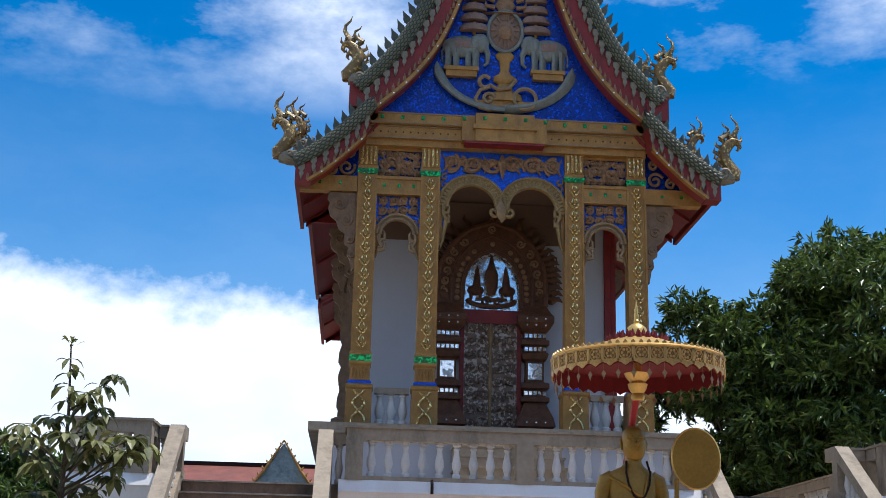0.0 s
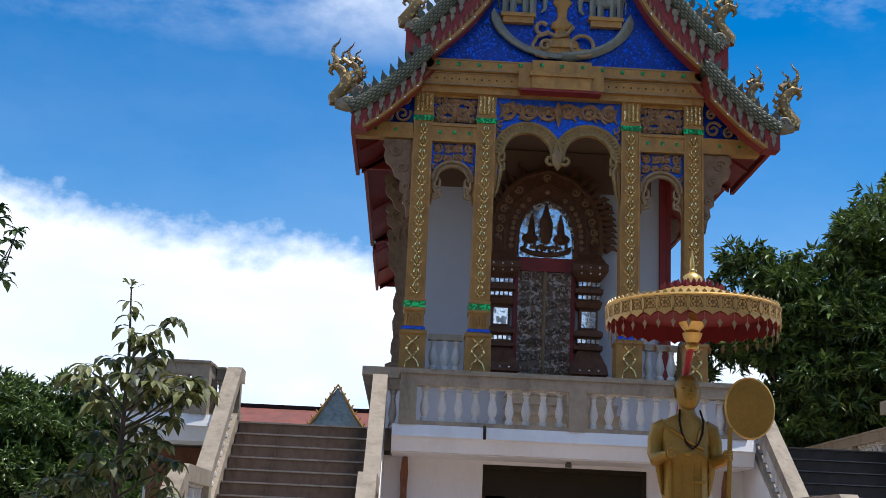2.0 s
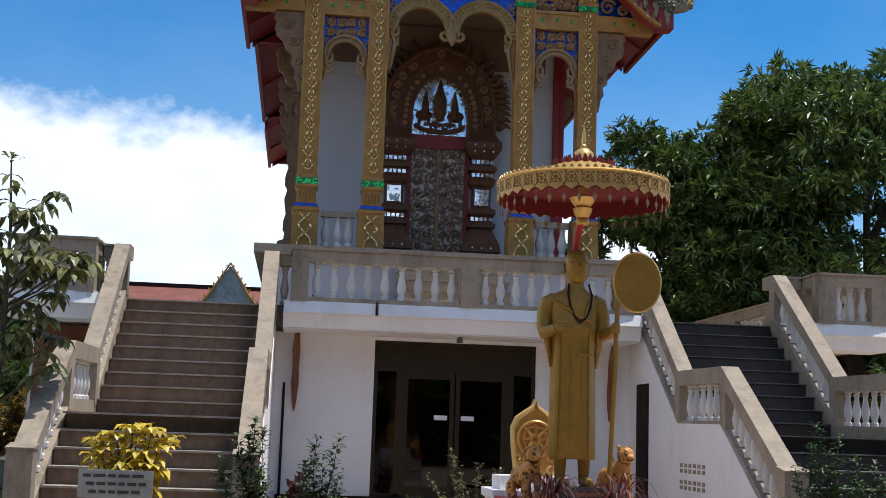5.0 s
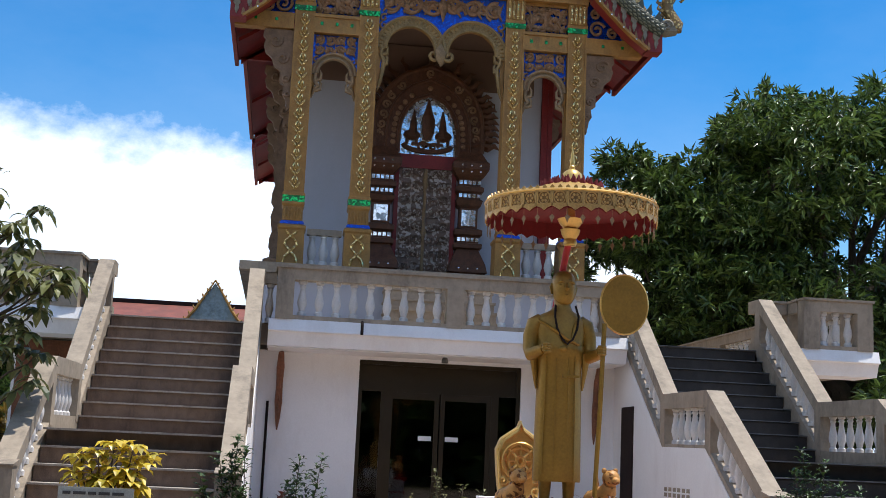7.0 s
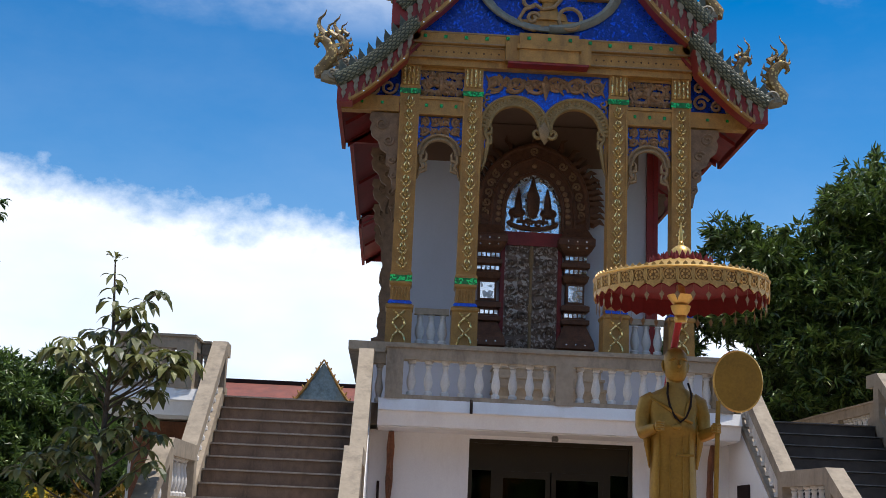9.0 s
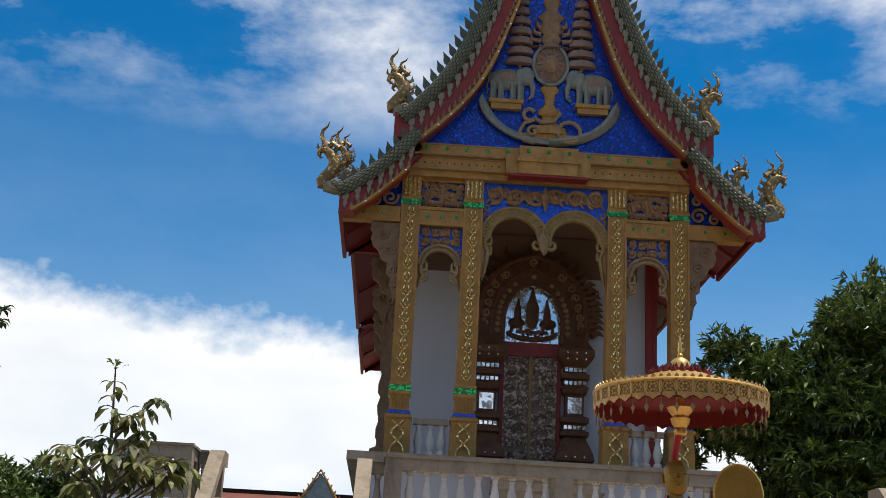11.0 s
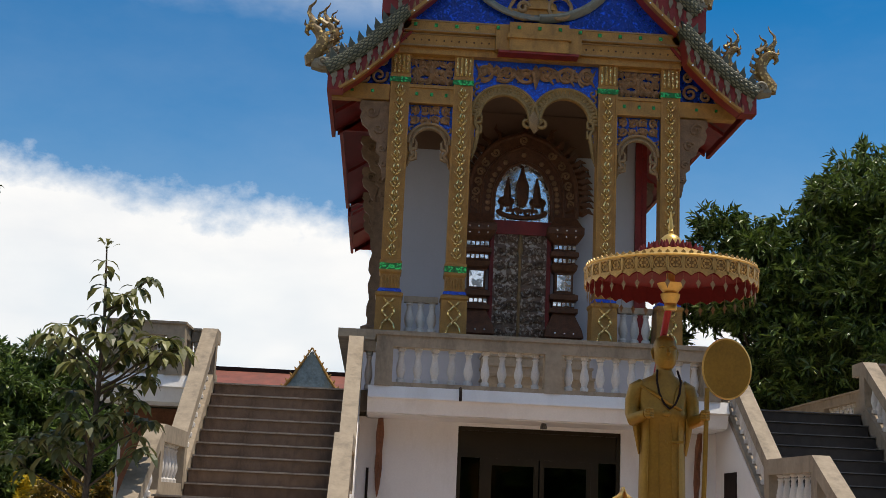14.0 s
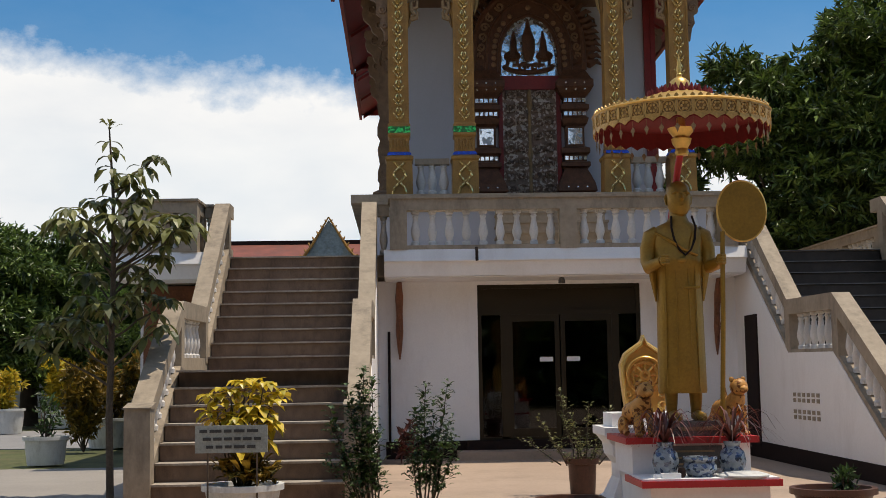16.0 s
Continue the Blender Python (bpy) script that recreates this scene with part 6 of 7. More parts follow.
for i in range(NP):
    a = math.tau * i / NP
    turn = Matrix.Rotation(a + math.pi / 2, 4, "Z")
    share("skirt_panel", PANEL, umb, Matrix.Translation((UX + UR * math.cos(a), UY + UR * math.sin(a), 3.36)) @ turn)
    share("inner_fringe", LINER, umb, Matrix.Translation((UX + (UR - 0.014) * math.cos(a), UY + (UR - 0.014) * math.sin(a), 3.355)) @ turn)
    b = a + math.pi / NP
    share("drop", DROP, umb, Matrix.Translation((UX + (UR - 0.02) * math.cos(b), UY + (UR - 0.02) * math.sin(b), 3.22)) @ turn)
    for k in (0, 0.5):
        c = a + math.tau * k / NP
        share("rim_spike", SPIKE, umb, Matrix.Translation((UX + (UR - 0.01) * math.cos(c), UY + (UR - 0.01) * math.sin(c), 3.37)) @ Matrix.Rotation(c + math.pi / 2, 4, "Z"))

# second pedestal with the gilded wheel stele
ped2 = thing("stele_pedestal", "white moulded masonry pedestal", "pedestal", at=(0, 0, 0))
bm = bmesh.new()
lathe(bm, [(0.47, 0), (0.47, 0.1), (0.4, 0.14), (0.36, 0.2), (0.3, 0.3), (0.3, 0.42), (0.38, 0.5), (0.4, 0.6), (0.46, 0.66), (0.5, 0.68), (0.5, 0.75)], 4, 2.15, 11.55, math.pi / 4)
part("pedestal_body", bm, WHITE, ped2)
part("pedestal_top", boxes((1.88, 2.48, 11.3, 11.8, 0.75, 0.87), bevel=0.008), WHITE, ped2)
stele = thing("wheel_stele", "gold stele with a wheel in relief", "stele", at=(0, 0, 0))
prof = [(-0.2, 0.87), (0.2, 0.87), (0.22, 1.0), (0.24, 1.15), (0.25, 1.3), (0.2, 1.4), (0.1, 1.46), (0.03, 1.5), (0, 1.57)]
bm = bmesh.new()
prism(bm, [(2.2 + 0.86 * u, z) for u, z in prof] + [(2.2 - 0.86 * u, z) for u, z in prof[-2:1:-1]], "y", 11.4, 11.52)
part("slab", soft(bm, 0.012), BRIGHT_GOLD, stele)
bm = bmesh.new()
for r, th in ((0.155, 0.02), (0.11, 0.014), (0.035, 0.02)):
    tube(bm, [(2.2 + r * math.cos(math.tau * k / 24), 11.39, 1.2 + r * math.sin(math.tau * k / 24)) for k in range(25)], th, 6)
tube(bm, [(2.2 + u * 0.76, 11.395, 0.92 + (z - 0.92) * 0.94) for u, z in prof[1:]] + [(2.2 - u * 0.76, 11.395, 0.92 + (z - 0.92) * 0.94) for u, z in prof[-2:0:-1]], 0.014, 6)
part("wheel", bm, BRIGHT_GOLD, stele, smooth=True)
for k in range(8):
    a = math.tau * k / 8
    bm = bmesh.new()
    tube(bm, [(2.2 + 0.03 * math.cos(a), 11.39, 1.2 + 0.03 * math.sin(a)), (2.2 + 0.15 * math.cos(a), 11.39, 1.2 + 0.15 * math.sin(a))], [0.014, 0.01], 6)
    part("spoke", bm, BRIGHT_GOLD, stele)
for z, w in ((0.9, 0.2), (1.0, 0.21)):
    for q in (-1, 1):
        part("scroll", tube(bmesh.new(), spiral(2.2 + q * w * 0.72, z + 0.03, 0.045, 1.2, 0, q, 14, 11.39), 0.012, 5), BRIGHT_GOLD, stele)


def tiger(x, y, z, size, tilt, label):
    bm = bmesh.new()
    def P(u, w, v):
        c, s_ = math.cos(tilt), math.sin(tilt)
        return (x + size * (u * c - w * s_), y + size * (u * s_ + w * c), z + size * v)
    tube(bm, [P(0, 0.45, 0.3), P(0, 0.3, 0.42), P(0, 0.0, 0.5), P(0, -0.16, 0.62), P(0, -0.2, 0.72)], [0.14 * size, 0.2 * size, 0.19 * size, 0.16 * size, 0.12 * size], 10)
    ball(bm, P(0, -0.24, 0.84), 0.16 * size, 1, 1, 0.95, 10)
    ball(bm, P(0, -0.38, 0.8), 0.085 * size, 1, 1, 0.8, 8)
    for q in (-1, 1):
        ball(bm, P(q * 0.12, -0.2, 0.97), 0.05 * size, 1, 0.5, 1, 6)
        tube(bm, [P(q * 0.12, -0.12, 0.5), P(q * 0.13, -0.16, 0.25), P(q * 0.13, -0.18, 0.04)], [0.09 * size, 0.065 * size, 0.06 * size], 8)
        ball(bm, P(q * 0.13, -0.22, 0.04), 0.075 * size, 1, 1.2, 0.6, 6)
        ball(bm, P(q * 0.16, 0.35, 0.2), 0.15 * size, 0.7, 1.1, 1.2, 8)
        tube(bm, [P(q * 0.16, 0.38, 0.2), P(q * 0.16, 0.2, 0.05)], [0.09 * size, 0.06 * size], 7)
    tube(bm, [P(0, 0.5, 0.2), P(0.2, 0.6, 0.35), P(0.28, 0.58, 0.7), P(0.22, 0.55, 0.95)], [0.04 * size, 0.035 * size, 0.03 * size, 0.02 * size], 6)
    return solo("tiger_figurine", bm, TIGER, label, "figurine", "pair of tiger figurines", smooth=True)


tiger(1.95, 10.38, 0.71, 0.44, 0.3, "small orange and brown plaster tiger figurine on the ledge")
tiger(2.7, 10.38, 0.71, 0.46, 0.35, "small bright orange striped plaster tiger figurine on the ledge")

rng = np.random.default_rng(5)


def strap_plant(x, y, z, n, size, vase_label):
    """A porcelain vase with arching strap leaves."""
    v = thing("vase", vase_label, "vase", "vases on the ledge", at=(0, 0, 0))
    bm = bmesh.new()
    lathe(bm, [(0.06, z), (0.085, z + 0.03), (0.105, z + 0.11), (0.09, z + 0.18), (0.055, z + 0.22), (0.07, z + 0.26), (0.06, z + 0.26), (0.045, z + 0.22)], 18, x, y)
    part("body", bm, VASE, v, smooth=True)
    verts, faces = [], []
    for i in range(n):
        a, reach, up = rng.uniform(0, math.tau), size * rng.uniform(0.5, 1.0), size * rng.uniform(0.3, 0.95)
        side = np.array((-math.sin(a), math.cos(a), 0)) * 0.012
        b = len(verts)
        for k in range(6):
            f = k / 5
            c = np.array((x + reach * f * math.cos(a), y + reach * f * math.sin(a), z + 0.25 + up * math.sin(f * 2.4) * 0.8 - 0.25 * f * f * size))
            wd = 1 - f * 0.85
            verts += [c - side * wd, c + side * wd]
        for k in range(5):
            faces.append((b + 2 * k, b + 2 * k + 1, b + 2 * k + 3, b + 2 * k + 2))
    leaf_part("strap_leaves", (verts, faces), RED_LEAF, v, "dark red arching strap leaves")


strap_plant(2.06, 9.95, 0.425, 60, 0.42, "blue and white porcelain vase with dark red leaves")
strap_plant(2.58, 9.95, 0.425, 64, 0.44, "blue and white porcelain vase with dark red leaves")
bm = bmesh.new()
lathe(bm, [(0.09, 0.425), (0.1, 0.44), (0.13, 0.48), (0.125, 0.52), (0.11, 0.535), (0.135, 0.56), (0.13, 0.575), (0.11, 0.57), (0.1, 0.52)], 22, 2.31, 9.88)
solo("incense_bowl", bm, VASE, "round patterned porcelain incense bowl", "bowl", smooth=True)
bm = bmesh.new()
lathe(bm, [(0.16, 0.425), (0.2, 0.43), (0.2, 0.44), (0.12, 0.462), (0.02, 0.465)], 26, 2.62, 9.82)
solo("offering_tray", bm, POT_WHITE, "round white tray on the shelf", "tray", smooth=True)
bm = bmesh.new()
lathe(bm, [(0.02, 0.425), (0.03, 0.44), (0.03, 0.48), (0.02, 0.5)], 12, 2.15, 9.8)
solo("candle_cup", bm, SKIRT, "small dark candle cup on the shelf", "cup", smooth=True)
for k, (x, y) in enumerate(((2.0, 9.82), (2.06, 9.77))):
    solo("folded_cloth", boxes((x - 0.07, x + 0.07, y - 0.04, y + 0.04, 0.425 + 0.0 * k, 0.45 + 0.012 * k), bevel=0.012), STICKER, "small folded white cloth on the shelf", "cloth")


# ---- plants, pots and distance ----
def limb(bm, a, b, r0, r1, rng, bend=0.12, seg=6):
    a, b = Vector(a), Vector(b)
    pts = [a.lerp(b, k / 4) + Vector(rng.normal(0, bend * (b - a).length * 0.25, 3)) * (0 if k in (0, 4) else 1) for k in range(5)]
    tube(bm, pts, [r0 + (r1 - r0) * k / 4 for k in range(5)], seg)
    return pts


def big_tree(name, x, y, height, radius, n_clumps, per, size, seed, label, z_low=0.25, leaf=None):
    """Trunk, limbs and a crown of leaf clumps with an uneven outline and gaps."""
    rng = np.random.default_rng(seed)
    t = thing(name, label, "tree", at=(x, y, 0))
    bm = bmesh.new()
    fork = height * 0.3
    limb(bm, (0, 0, -0.1), (rng.normal(0, 0.2), rng.normal(0, 0.2), fork), radius * 0.09, radius * 0.065, rng, 0.05, 10)
    spots = []
    for i in range(n_clumps):
        a, e = rng.uniform(0, math.tau), rng.uniform(-0.55, 1.0)
        rr = radius * (0.55 + 0.5 * rng.random() ** 0.5) * (0.85 + 0.3 * noise.noise((math.cos(a) * 1.7 + seed, math.sin(a) * 1.7, e * 2)))
        h = math.sqrt(max(0, 1 - e * e * 0.85))
        zc = height * (0.5 + z_low * 0.2) 
        c = Vector((rr * h * math.cos(a), rr * h * math.sin(a), zc + (height - zc) * e * (0.72 + 0.28 * rng.random()) * (1.0 if e > 0 else 0.95)))
        # each bough end is a rounded clump of leaf tufts, open below
        swell = 0.34 + 0.11 * radius * rng.uniform(0.6, 1.1)
        for k in range(per):
            way = Vector(rng.normal(0, 1, 3))
            way.z = abs(way.z) * 0.8 - 0.25
            way.normalize()
            p = c + Vector((way.x, way.y, way.z * 0.62)) * swell * rng.uniform(0.75, 1.05)
            spots.append((tuple(p), (way.x * 0.9, way.y * 0.9, way.z * 0.5 + 0.15), 13))
        if i % 7 == 0:
            limb(bm, (0, 0, fork * rng.uniform(0.7, 1.0)), c * 0.92, radius * 0.035, radius * 0.008, rng, 0.2, 5)
    part("trunk", bm, BARK, t, smooth=True)
    leaf_part("crown", leaves(rng, spots, size, 0.05, 0.7, 0.3), leaf or TREE_LEAF, t)
    return t


big_tree("mango_tree", 14.2, 31.0, 11.0, 5.8, 300, 28, 0.27, 11, "large dark green spreading tree behind the stairs")
big_tree("mango_tree", 10.1, 31.0, 9.3, 3.2, 140, 28, 0.26, 13, "dark green tree crown beside the larger tree")
big_tree("mango_tree", 21.5, 33.0, 10.0, 5.0, 180, 22, 0.28, 12, "large dark green tree beyond the terrace")
big_tree("mango_tree", 15.0, 24.5, 4.2, 3.2, 90, 22, 0.26, 14, "dense dark green tree beside the stairs")
for i, (x, y, h, r) in enumerate(((-10.9, 38.0, 5.7, 3.2), (-9.2, 38.5, 5.2, 2.9), (-13.0, 37.0, 5.9, 3.3), (-15.2, 39.0, 6.4, 3.7), (-7.6, 40.0, 4.6, 2.5), (-6.9, 36.5, 4.5, 2.3), (-11.5, 36.0, 5.0, 2.6), (-19.7, 42.0, 7.5, 4.5), (-25.4, 43.0, 8.3, 5.0), (-8.2, 45.5, 5.2, 3.2))):
    big_tree("shade_tree", x, y, h, r, 90, 20, 0.26, 20 + i, "dense dark green shade tree at the garden edge", 0.0)

# distant hall roof and low wooded hills
far = thing("distant_hall", "distant temple hall with red tiled roof", "building", at=(0, 0, 0))
part("walls", boxes((-14, 3.5, 45.6, 54, 0, 5.0)), TEMPLE_WHITE, far)
bm = bmesh.new()
prism(bm, [(45.0, 4.9), (49.8, 6.5), (54.6, 4.9), (54.6, 4.8), (45.0, 4.8)], "x", -14.5, 4.0)
part("roof", bm, ROOF_TILE, far, "faded red tiled roof")
part("ridge_cap", boxes((-14.6, 4.1, 49.66, 49.94, 6.46, 6.62), bevel=0.03), SKIRT, far)
fg = part("front_gable", prism(bmesh.new(), [(-3.72, 5.0), (-2.45, 6.78), (-1.18, 5.0)], "y", 44.6, 44.8), HALL_BLUE, far, "grey-blue gable with gold flames")
bm = bmesh.new()
for s in (-1, 1):
    tube(bm, [(-2.45 + s * 1.3, 44.55, 4.95), (-2.45 + s * 0.62, 44.55, 5.85), (-2.45, 44.55, 6.88)], [0.06, 0.055, 0.03], 6)
    for k in range(9):
        f = (k + 0.5) / 9
        tube(bm, [(-2.45 + s * 1.32 * (1 - f), 44.55, 4.95 + 1.85 * f), (-2.45 + s * (1.32 * (1 - f) + 0.06), 44.55, 5.05 + 1.85 * f)], [0.05, 0.02], 5)
part("flame_trim", bm, GOLD, fg)
part("gable_roof", prism(bmesh.new(), [(-3.8, 4.8), (-2.45, 6.72), (-1.1, 4.8)], "y", 44.8, 49.0), ROOF_TILE, far)


def blade_whorl(rng, data, tip, n, size, spread=1.0, lift=-0.35, width_share=0.17):
    """Long leaves standing round a shoot's tip, arching out and down, folded along the midrib."""
    verts, faces = data
    for i in range(n):
        a = math.tau * (i + rng.uniform(-0.3, 0.3)) / n
        out = np.array((math.cos(a), math.sin(a), 0.0))
        side = np.array((-math.sin(a), math.cos(a), 0.0))
        length = size * rng.uniform(0.7, 1.2)
        rise, w = lift + rng.uniform(-0.25, 0.35), length * width_share
        b = len(verts)
        c0 = np.array(tip) + rng.normal(0, 0.018, 3)
        for f, width in ((0.0, 0.12), (0.4, 0.8), (0.7, 1.0), (1.0, 0.06)):
            c = c0 + out * length * f * spread * (1 - 0.25 * f) + np.array((0, 0, length * (rise * f - 0.55 * f * f)))
            verts += [tuple(c - side * w * width + np.array((0, 0, w * 0.3 * width))), tuple(c), tuple(c + side * w * width + np.array((0, 0, w * 0.3 * width)))]
        for k in range(3):
            for q in (0, 1):
                faces.append((b + 3 * k + q, b + 3 * k + q + 1, b + 3 * k + q + 4, b + 3 * k + q + 3))


def young_tree(x, y, seed):
    """A slim young tree with drooping rosettes of long leaves at its bough ends."""
    rng = np.random.default_rng(seed)
    t = thing("young_tree", "slim young tree with drooping broad green leaves", "tree", at=(x, y, 0))
    bm = bmesh.new()
    trunk = [(0, 0, -0.05), (-0.02, 0, 0.8), (-0.01, 0.02, 1.6), (0.01, 0, 2.4), (0.0, 0, 3.2), (-0.05, 0, 3.95)]
    tube(bm, trunk, [0.042, 0.038, 0.034, 0.028, 0.018, 0.008], 8)
    data = ([], [])
    blade_whorl(rng, data, (-0.05, 0, 3.98), 9, 0.15, 1.0, 0.7)
    for z, n in ((3.8, 4), (3.68, 4), (3.5, 5), (3.35, 5), (3.2, 6)):
        blade_whorl(rng, data, (-0.03, 0, z), n, 0.23, 1.0, -0.05)
    boughs = ((0.42, 3.66, 0.2), (0.2, 3.42, -0.1), (0.3, 3.3, 0.2), (-0.22, 3.16, 0.1), (-0.6, 2.98, 0.1), (-0.42, 3.04, -0.2), (-0.35, 2.9, 0.3), (0.3, 3.06, -0.3), (0.5, 3.02, 0.1),
              (0.72, 2.96, -0.1), (0.84, 2.9, 0.1), (0.7, 2.8, -0.2), (0.2, 2.8, 0.1), (0.62, 2.86, 0.3), (0.4, 2.86, -0.35), (0.1, 2.95, -0.4), (0.5, 2.56, 0.1), (-0.2, 2.66, -0.3), (0.12, 2.5, 0.35), (-0.3, 2.4, 0.2), (0.44, 2.3, -0.1),
              (0.3, 2.16, 0.3), (0.52, 2.1, 0.25), (-0.02, 2.02, -0.4), (-0.27, 2.12, -0.2), (0.18, 2.12, -0.3), (-0.45, 1.92, 0.1), (-0.62, 1.82, -0.1), (-0.84, 1.66, 0.0), (-0.34, 1.86, -0.3), (0.54, 1.8, 0.0), (-0.15, 1.82, 0.3))
    for u, z, v in boughs:
        foot = z - 0.3 - 0.25 * abs(u)
        pts = limb(bm, (0, 0, foot), (u, v, z), 0.015, 0.006, rng, 0.12, 5)
        blade_whorl(rng, data, (u, v, z), int(rng.integers(11, 15)), 0.26, 1.0, 0.05)
        blade_whorl(rng, data, tuple(pts[3]), 7, 0.23, 1.0, -0.1)
    part("trunk", bm, BARK, t, smooth=True)
    leaf_part("crown", data, YOUNG_LEAF, t)


young_tree(-3.06, 13.85, 3)


def garden_tree(x, y, seed):
    """A leafy tree whose pointed-leaved boughs reach towards the stairs."""
    rng = np.random.default_rng(seed)
    t = thing("garden_tree", "green tree with narrow pointed leaves on rising boughs", "tree", at=(x, y, 0))
    bm = bmesh.new()
    limb(bm, (0, 0, -0.05), (0.05, 0, 2.4), 0.08, 0.06, rng, 0.05, 8)
    data = ([], [])
    for i in range(34):
        a, z = 2.4 * i, 1.9 + 2.5 * ((i * 0.618) % 1)
        reach = 1.25 * math.sqrt(max(0.08, 1 - ((z - 3.1) / 1.6) ** 2)) * rng.uniform(0.75, 1.05)
        tip = (reach * math.cos(a), reach * math.sin(a), z)
        pts = limb(bm, (0.03, 0, min(2.3, z - 0.4)), tip, 0.025, 0.005, rng, 0.12, 5)
        for k in range(3):
            blade_whorl(rng, data, tuple(pts[4 - k]), 12, 0.21, 0.9, 0.4)
    part("trunk", bm, BARK, t, smooth=True)
    leaf_part("crown", data, BUSH_LEAF, t)


garden_tree(-4.8, 12.0, 9)


def rosette_plant(name, label, material, x, y, z, shoots, size, n, seed, lift=0.35, spread=1.0):
    """Stems that end in rosettes of broad leaves: shoots are (across, away, height)."""
    rng = np.random.default_rng(seed)
    t = thing(name, label, "shrub", at=(x, y, z))
    bm, data = bmesh.new(), ([], [])
    for u, v, h in shoots:
        pts = limb(bm, (u * 0.2, v * 0.2, 0), (u, v, h), 0.012, 0.006, rng, 0.08, 5)
        blade_whorl(rng, data, (u, v, h), n, size, spread, lift)
        blade_whorl(rng, data, tuple(pts[3]), n - 2, size * 1.05, spread, lift - 0.25)
    part("stem", bm, BARK, t)
    leaf_part("foliage", data, material, t)


def upright_shrub(x, y, shoots, seed, label, name="garden_shrub", z=0.0, material=None, size=0.085):
    """Thin straight shoots set with pairs of small pointed leaves: shoots are (across, away, height)."""
    rng = np.random.default_rng(seed)
    t = thing(name, label, "shrub", at=(x, y, z))
    bm, data = bmesh.new(), ([], [])
    for u, v, h in shoots:
        pts = limb(bm, (u * 0.35, v * 0.35, 0), (u, v, h), 0.009, 0.003, rng, 0.06, 5)
        steps = int(h / 0.035)
        for k in range(int(steps * 0.2), steps + 1):
            f = 4 * k / steps
            i = min(3, int(f))
            p = pts[i].lerp(pts[i + 1], f - i)
            blade_whorl(rng, data, tuple(p), 4, size * rng.uniform(0.8, 1.25), 1.0, 0.7, 0.22)
            if rng.random() < 0.4 and k < steps * 0.85:
                q = p + Vector((rng.normal(0, size), rng.normal(0, size), size * 0.8))
                tube(bm, [p, q], [0.004, 0.002], 4)
                for e in (0.6, 1.0):
                    blade_whorl(rng, data, tuple(p.lerp(q, e)), 5, size * 0.9, 1.0, 0.5, 0.24)
    part("stem", bm, BARK, t)
    leaf_part("foliage", data, material or BUSH_LEAF, t)


def shrub(name, x, y, h, r, n, per, size, material, seed, label, z=0.0, stems=7, parent=None):
    rng = np.random.default_rng(seed)
    t = parent or thing(name, label, "shrub", at=(x, y, z))
    ox, oy, oz = (x, y, z) if parent else (0, 0, 0)
    bm = bmesh.new()
    spots = []
    for i in range(stems):
        a = math.tau * i / stems + rng.uniform(-0.3, 0.3)
        tip = Vector((ox + r * 0.8 * math.cos(a) * rng.uniform(0.2, 1), oy + r * 0.8 * math.sin(a) * rng.uniform(0.2, 1), oz + h * rng.uniform(0.65, 1.0)))
        pts = limb(bm, (ox, oy, oz), tip, 0.014, 0.004, rng, 0.15, 5)
        for k in range(n):
            p = pts[1 + (k % 4)].lerp(pts[min(4, 2 + (k % 4))], rng.random()) + Vector(rng.normal(0, r * 0.12, 3))
            spots.append((tuple(p), ((p.x - ox) * 1.5, (p.y - oy) * 1.5, 0.45), per))
    part("stem", bm, BARK, t)
    leaf_part("foliage", leaves(rng, spots, size, 0.03, 0.2, 0.42), material, t)
    return t


def round_pot(x, y, r, h, material, label, group="", z=0.0, rim=0.03):
    p = thing("plant_pot", label, "plant pot", group, at=(x, y, z))
    bm = bmesh.new()
    lathe(bm, [(r * 0.86, 0), (r * 0.95, h * 0.5), (r * 0.98, h - 0.06), (r + rim, h - 0.055), (r + rim, h), (r - 0.02, h), (r - 0.03, h - 0.05)], 28)
    part("pot", bm, material, p, smooth=True)
    bm = bmesh.new()
    lathe(bm, [(r - 0.035, h - 0.06), (r - 0.04, h - 0.045), (0.02, h - 0.035)], 20)
    part("soil", bm, SKIRT, p, "dark potting soil")
    return p


# croton in a white planter with its sign, before the stairs
PX, PY = -1.47, 12.3
round_pot(PX, PY, 0.36, 0.24, POT_WHITE, "round white cement planter with chipped rim", "white planters")
rosette_plant("croton", "bright yellow broad-leaved croton growing in a planter", CROTON_LEAF, PX, PY, 0.2, ((0.02, 0.05, 0.98), (-0.12, 0.0, 0.9), (0.2, -0.02, 0.97), (0.26, -0.05, 0.78), (-0.3, -0.05, 0.72), (-0.2, 0.1, 0.84), (0.1, -0.1, 0.74), (0.04, 0.12, 0.86), (-0.28, 0.05, 0.86), (0.32, 0.05, 0.88), (-0.05, -0.12, 0.66), (0.22, -0.12, 0.62)), 0.24, 12, 31, 0.3)
rosette_plant("spider_plant", "green and yellow strap-leaved plant in the planter", CROTON_DARK, PX, PY - 0.12, 0.2, ((0.0, 0.0, 0.2), (-0.14, 0.02, 0.16), (0.14, 0.0, 0.18), (0.25, 0.0, 0.1), (0.06, -0.08, 0.12)), 0.24, 15, 32, 0.85, 0.9)
sign = thing("sign_board", "weathered grey sign board with worn dark lettering", "sign", at=(0, 0, 0))
part("board", boxes((-1.86, -1.2, 11.93, 11.955, 0.55, 0.8), bevel=0.004), SIGN, sign)
rngs = np.random.default_rng(8)
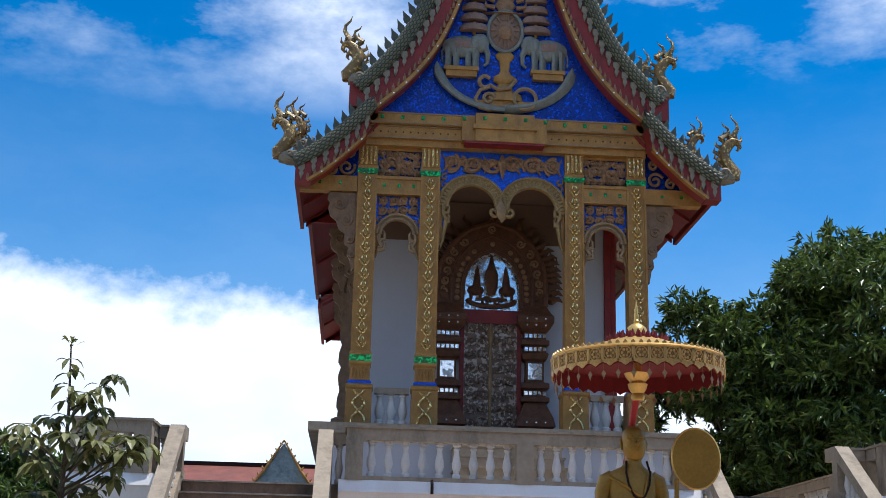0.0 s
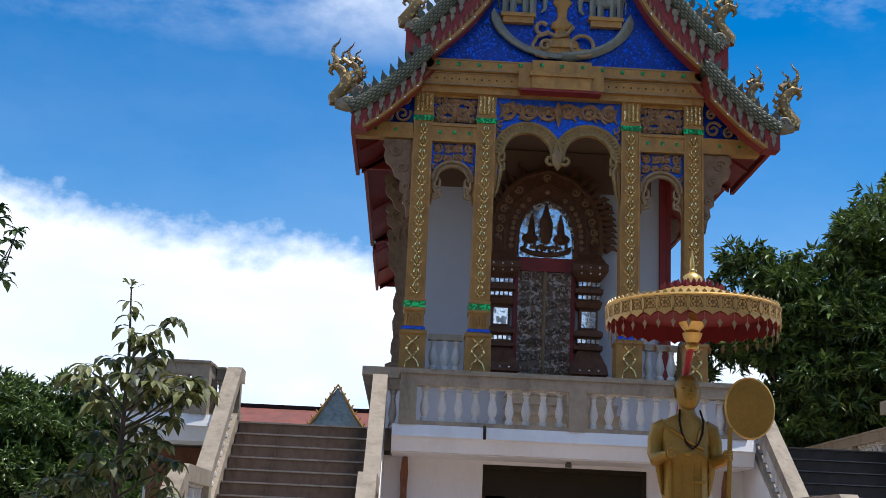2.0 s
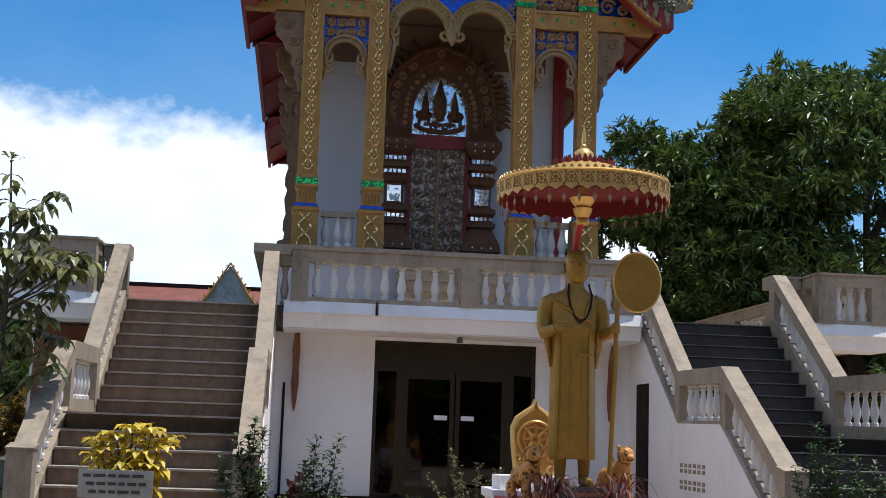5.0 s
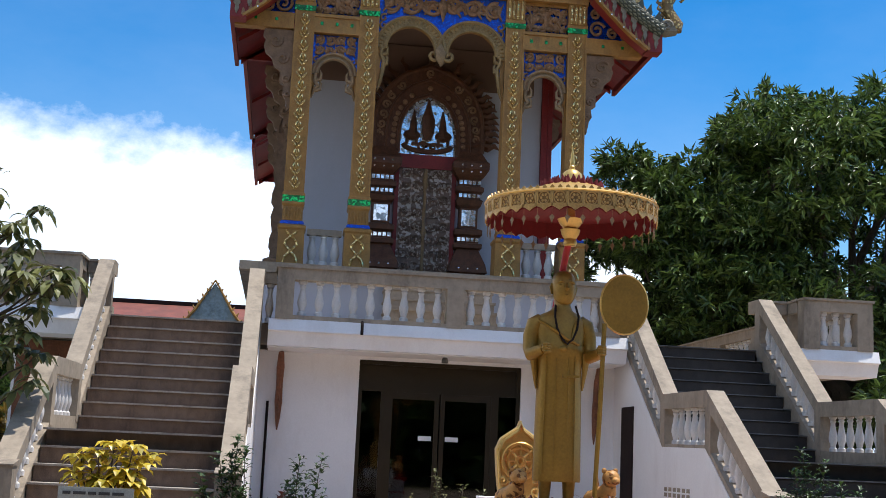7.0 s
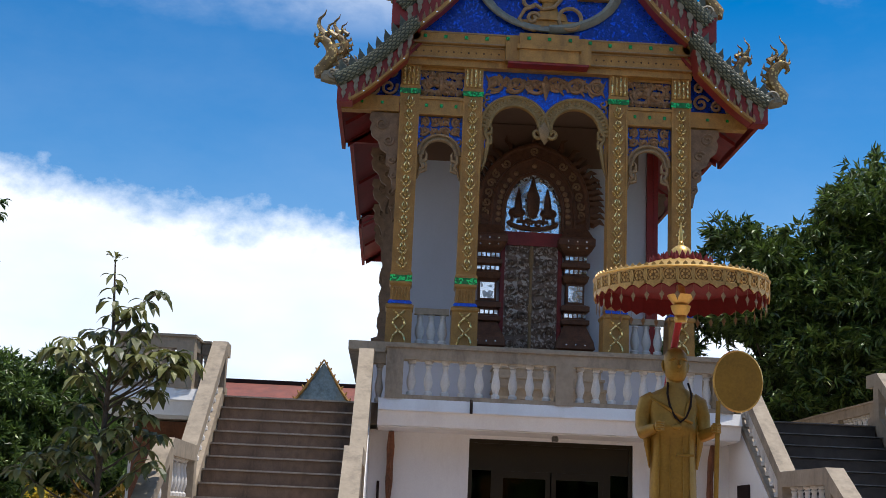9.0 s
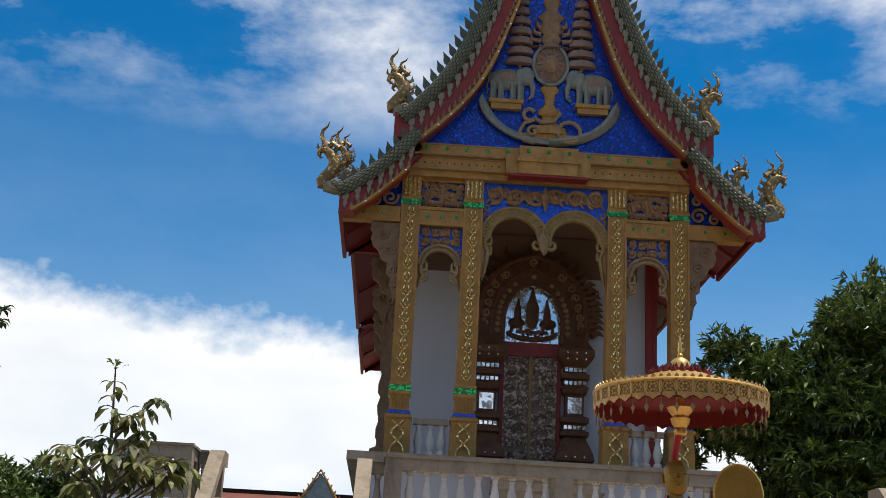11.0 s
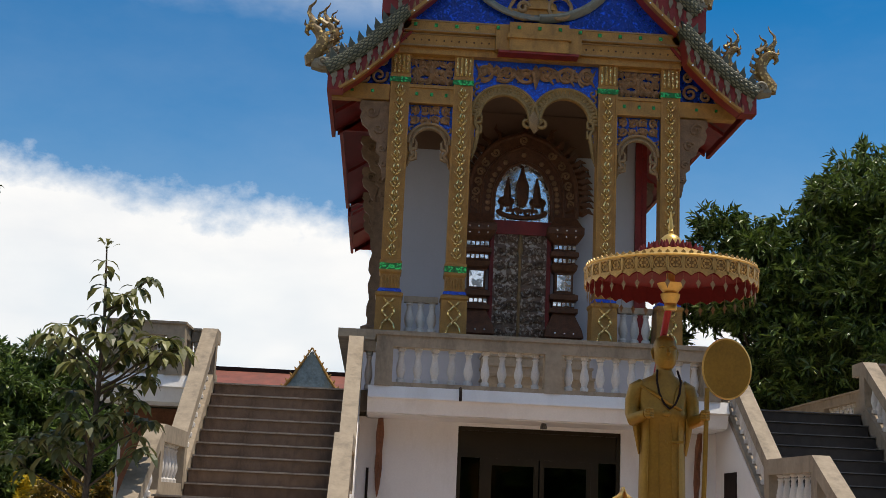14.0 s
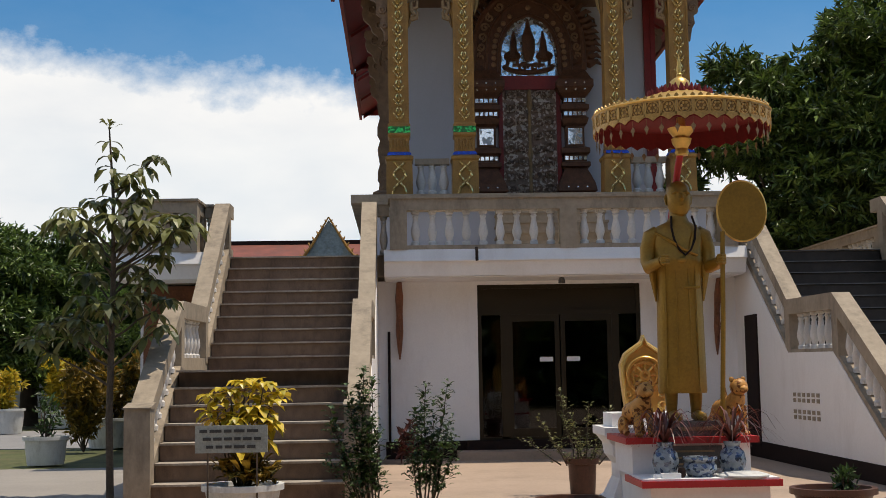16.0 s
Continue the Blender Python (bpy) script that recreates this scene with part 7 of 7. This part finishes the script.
for r in range(3):
    u = -1.82 + 0.03 * r
    while u < -1.3:
        w = rngs.uniform(0.05, 0.11)
        part("lettering", boxes((u, min(u + w, -1.25), 11.923, 11.93, 0.735 - 0.072 * r, 0.762 - 0.072 * r)), INK, sign)
        u += w + 0.022
for u in (-1.75, -1.3):
    part("stake", boxes((u - 0.008, u + 0.008, 11.957, 11.97, 0.0, 0.72)), BARK, sign)

upright_shrub(-0.2, 12.2, ((-0.12, 0.0, 1.3), (-0.18, 0.05, 1.12), (-0.05, 0.05, 1.2), (-0.28, 0.0, 1.12), (-0.45, 0.0, 0.95), (-0.38, 0.1, 0.7), (-0.3, -0.1, 0.55), (-0.1, -0.1, 0.8), (0.0, 0.0, 0.7), (-0.48, 0.05, 0.5), (-0.2, 0.1, 0.9)), 41, "upright dark green garden shrub beside the stair post")
upright_shrub(0.22, 12.3, ((0.05, 0.0, 1.14), (0.25, 0.0, 1.12), (-0.05, 0.1, 0.9), (0.12, 0.05, 0.8), (0.32, 0.0, 0.55), (0.2, -0.1, 0.62), (-0.1, 0.0, 0.55), (0.0, -0.1, 0.75), (0.27, 0.1, 0.8)), 42, "upright dark green garden shrub beside the white wall")
shrub("garden_shrub", 0.12, 18.2, 0.55, 0.16, 6, 4, 0.14, RED_LEAF, 43, "dark red-leaved shrub by the white wall", 0.0, 7)
upright_shrub(5.3, 12.2, ((-0.35, 0.0, 1.0), (-0.1, 0.05, 1.42), (-0.2, 0.0, 1.2), (0.1, 0.0, 1.3), (0.3, 0.05, 1.1), (-0.4, 0.1, 0.7), (0.0, -0.1, 0.9), (0.2, -0.1, 0.8), (0.45, 0.0, 0.8), (-0.25, -0.1, 0.8), (0.05, 0.1, 1.15)), 44, "bushy green garden shrub beside the stairs")
upright_shrub(5.85, 12.4, ((-0.2, 0.0, 0.9), (0.0, 0.0, 1.05), (0.2, 0.05, 0.95), (-0.35, 0.1, 0.7), (0.35, 0.0, 0.7), (0.1, -0.1, 0.75), (-0.1, 0.1, 0.85)), 45, "bushy green garden shrub beside the stairs")
round_pot(1.86, 13.1, 0.145, 0.37, POT_BROWN, "brown glazed clay pot", "clay pots")
upright_shrub(1.86, 13.1, ((-0.6, 0.1, 0.28), (-0.45, -0.1, 0.5), (-0.2, 0.1, 0.78), (-0.1, -0.1, 0.5), (0.1, 0.1, 0.62), (0.3, 0.0, 0.55), (0.36, -0.1, 0.36), (0.5, 0.1, 0.3), (-0.3, -0.2, 0.25), (0.15, -0.15, 0.3), (0.0, 0.15, 0.35)), 46, "spreading small-leaved shrub in a clay pot", "potted_shrub", 0.3, YOUNG_LEAF, 0.05)
round_pot(3.95, 11.7, 0.36, 0.16, POT_BROWN, "wide shallow brown clay basin", "clay pots")
shrub("seedling", 4.05, 11.7, 0.2, 0.12, 4, 5, 0.09, BUSH_LEAF, 47, "small green seedling in the basin", 0.1, 5)
round_pot(1.55, 11.6, 0.3, 0.12, POT_BROWN, "wide shallow dark clay basin", "clay pots")

# planters along the drive
for i, (x, y, r, h) in enumerate(((-5.3, 19.5, 0.31, 0.42), (-9.1, 34.9, 0.6, 0.5), (-9.6, 31.6, 0.42, 0.6), (-5.35, 24.2, 0.5, 0.55), (-11.5, 34.0, 0.5, 0.5))):
    round_pot(x, y, r, h, POT_WHITE, "round white cement planter on the grass", "white planters")
shrub("potted_shrub", -5.3, 19.5, 0.75, 0.3, 6, 4, 0.12, BUSH_LEAF, 51, "sparse leafy shrub in a white planter", 0.35, 7)
shrub("croton", -9.1, 34.9, 1.3, 0.75, 18, 8, 0.2, CROTON_LEAF, 52, "yellow croton in a white planter", 0.45, 10)
shrub("croton", -9.7, 31.6, 0.9, 0.5, 14, 8, 0.2, CROTON_LEAF, 53, "yellow croton in a white planter", 0.5, 8)
shrub("croton", -5.35, 24.2, 1.15, 0.6, 16, 8, 0.18, CROTON_DARK, 54, "bronze-yellow croton in a white planter", 0.45, 9)
shrub("croton", -5.55, 22.8, 1.4, 0.42, 26, 8, 0.15, CROTON_DARK, 55, "tall bronze-yellow croton bush on the grass", 0.0, 10)


# unseen woods added behind the viewer, holding sky light off the building fronts
rngw = np.random.default_rng(70)
sky_screen_spots = []
for i in range(900):
    a = rngw.uniform(math.radians(150), math.radians(390))
    r = rngw.uniform(15, 24)
    sky_screen_spots.append(((2 + r * 1.25 * math.cos(a), 3 + r * math.sin(a), 7.5 * rngw.random() ** 0.8), (0, 0, 0.2), 22))
sky_screen_spots = [w for w in sky_screen_spots if w[0][1] < 3 and (w[0][1] < -6 or abs(w[0][0] - 2) > 17)]
wood = leaf_part("sky_screen_woods", leaves(rngw, sky_screen_spots, 1.5, 1.1, 0.4, 0.6), TREE_LEAF, None)
tagged(wood, "added unseen dark green woods that screen off sky light", "woods", kind="stuff")
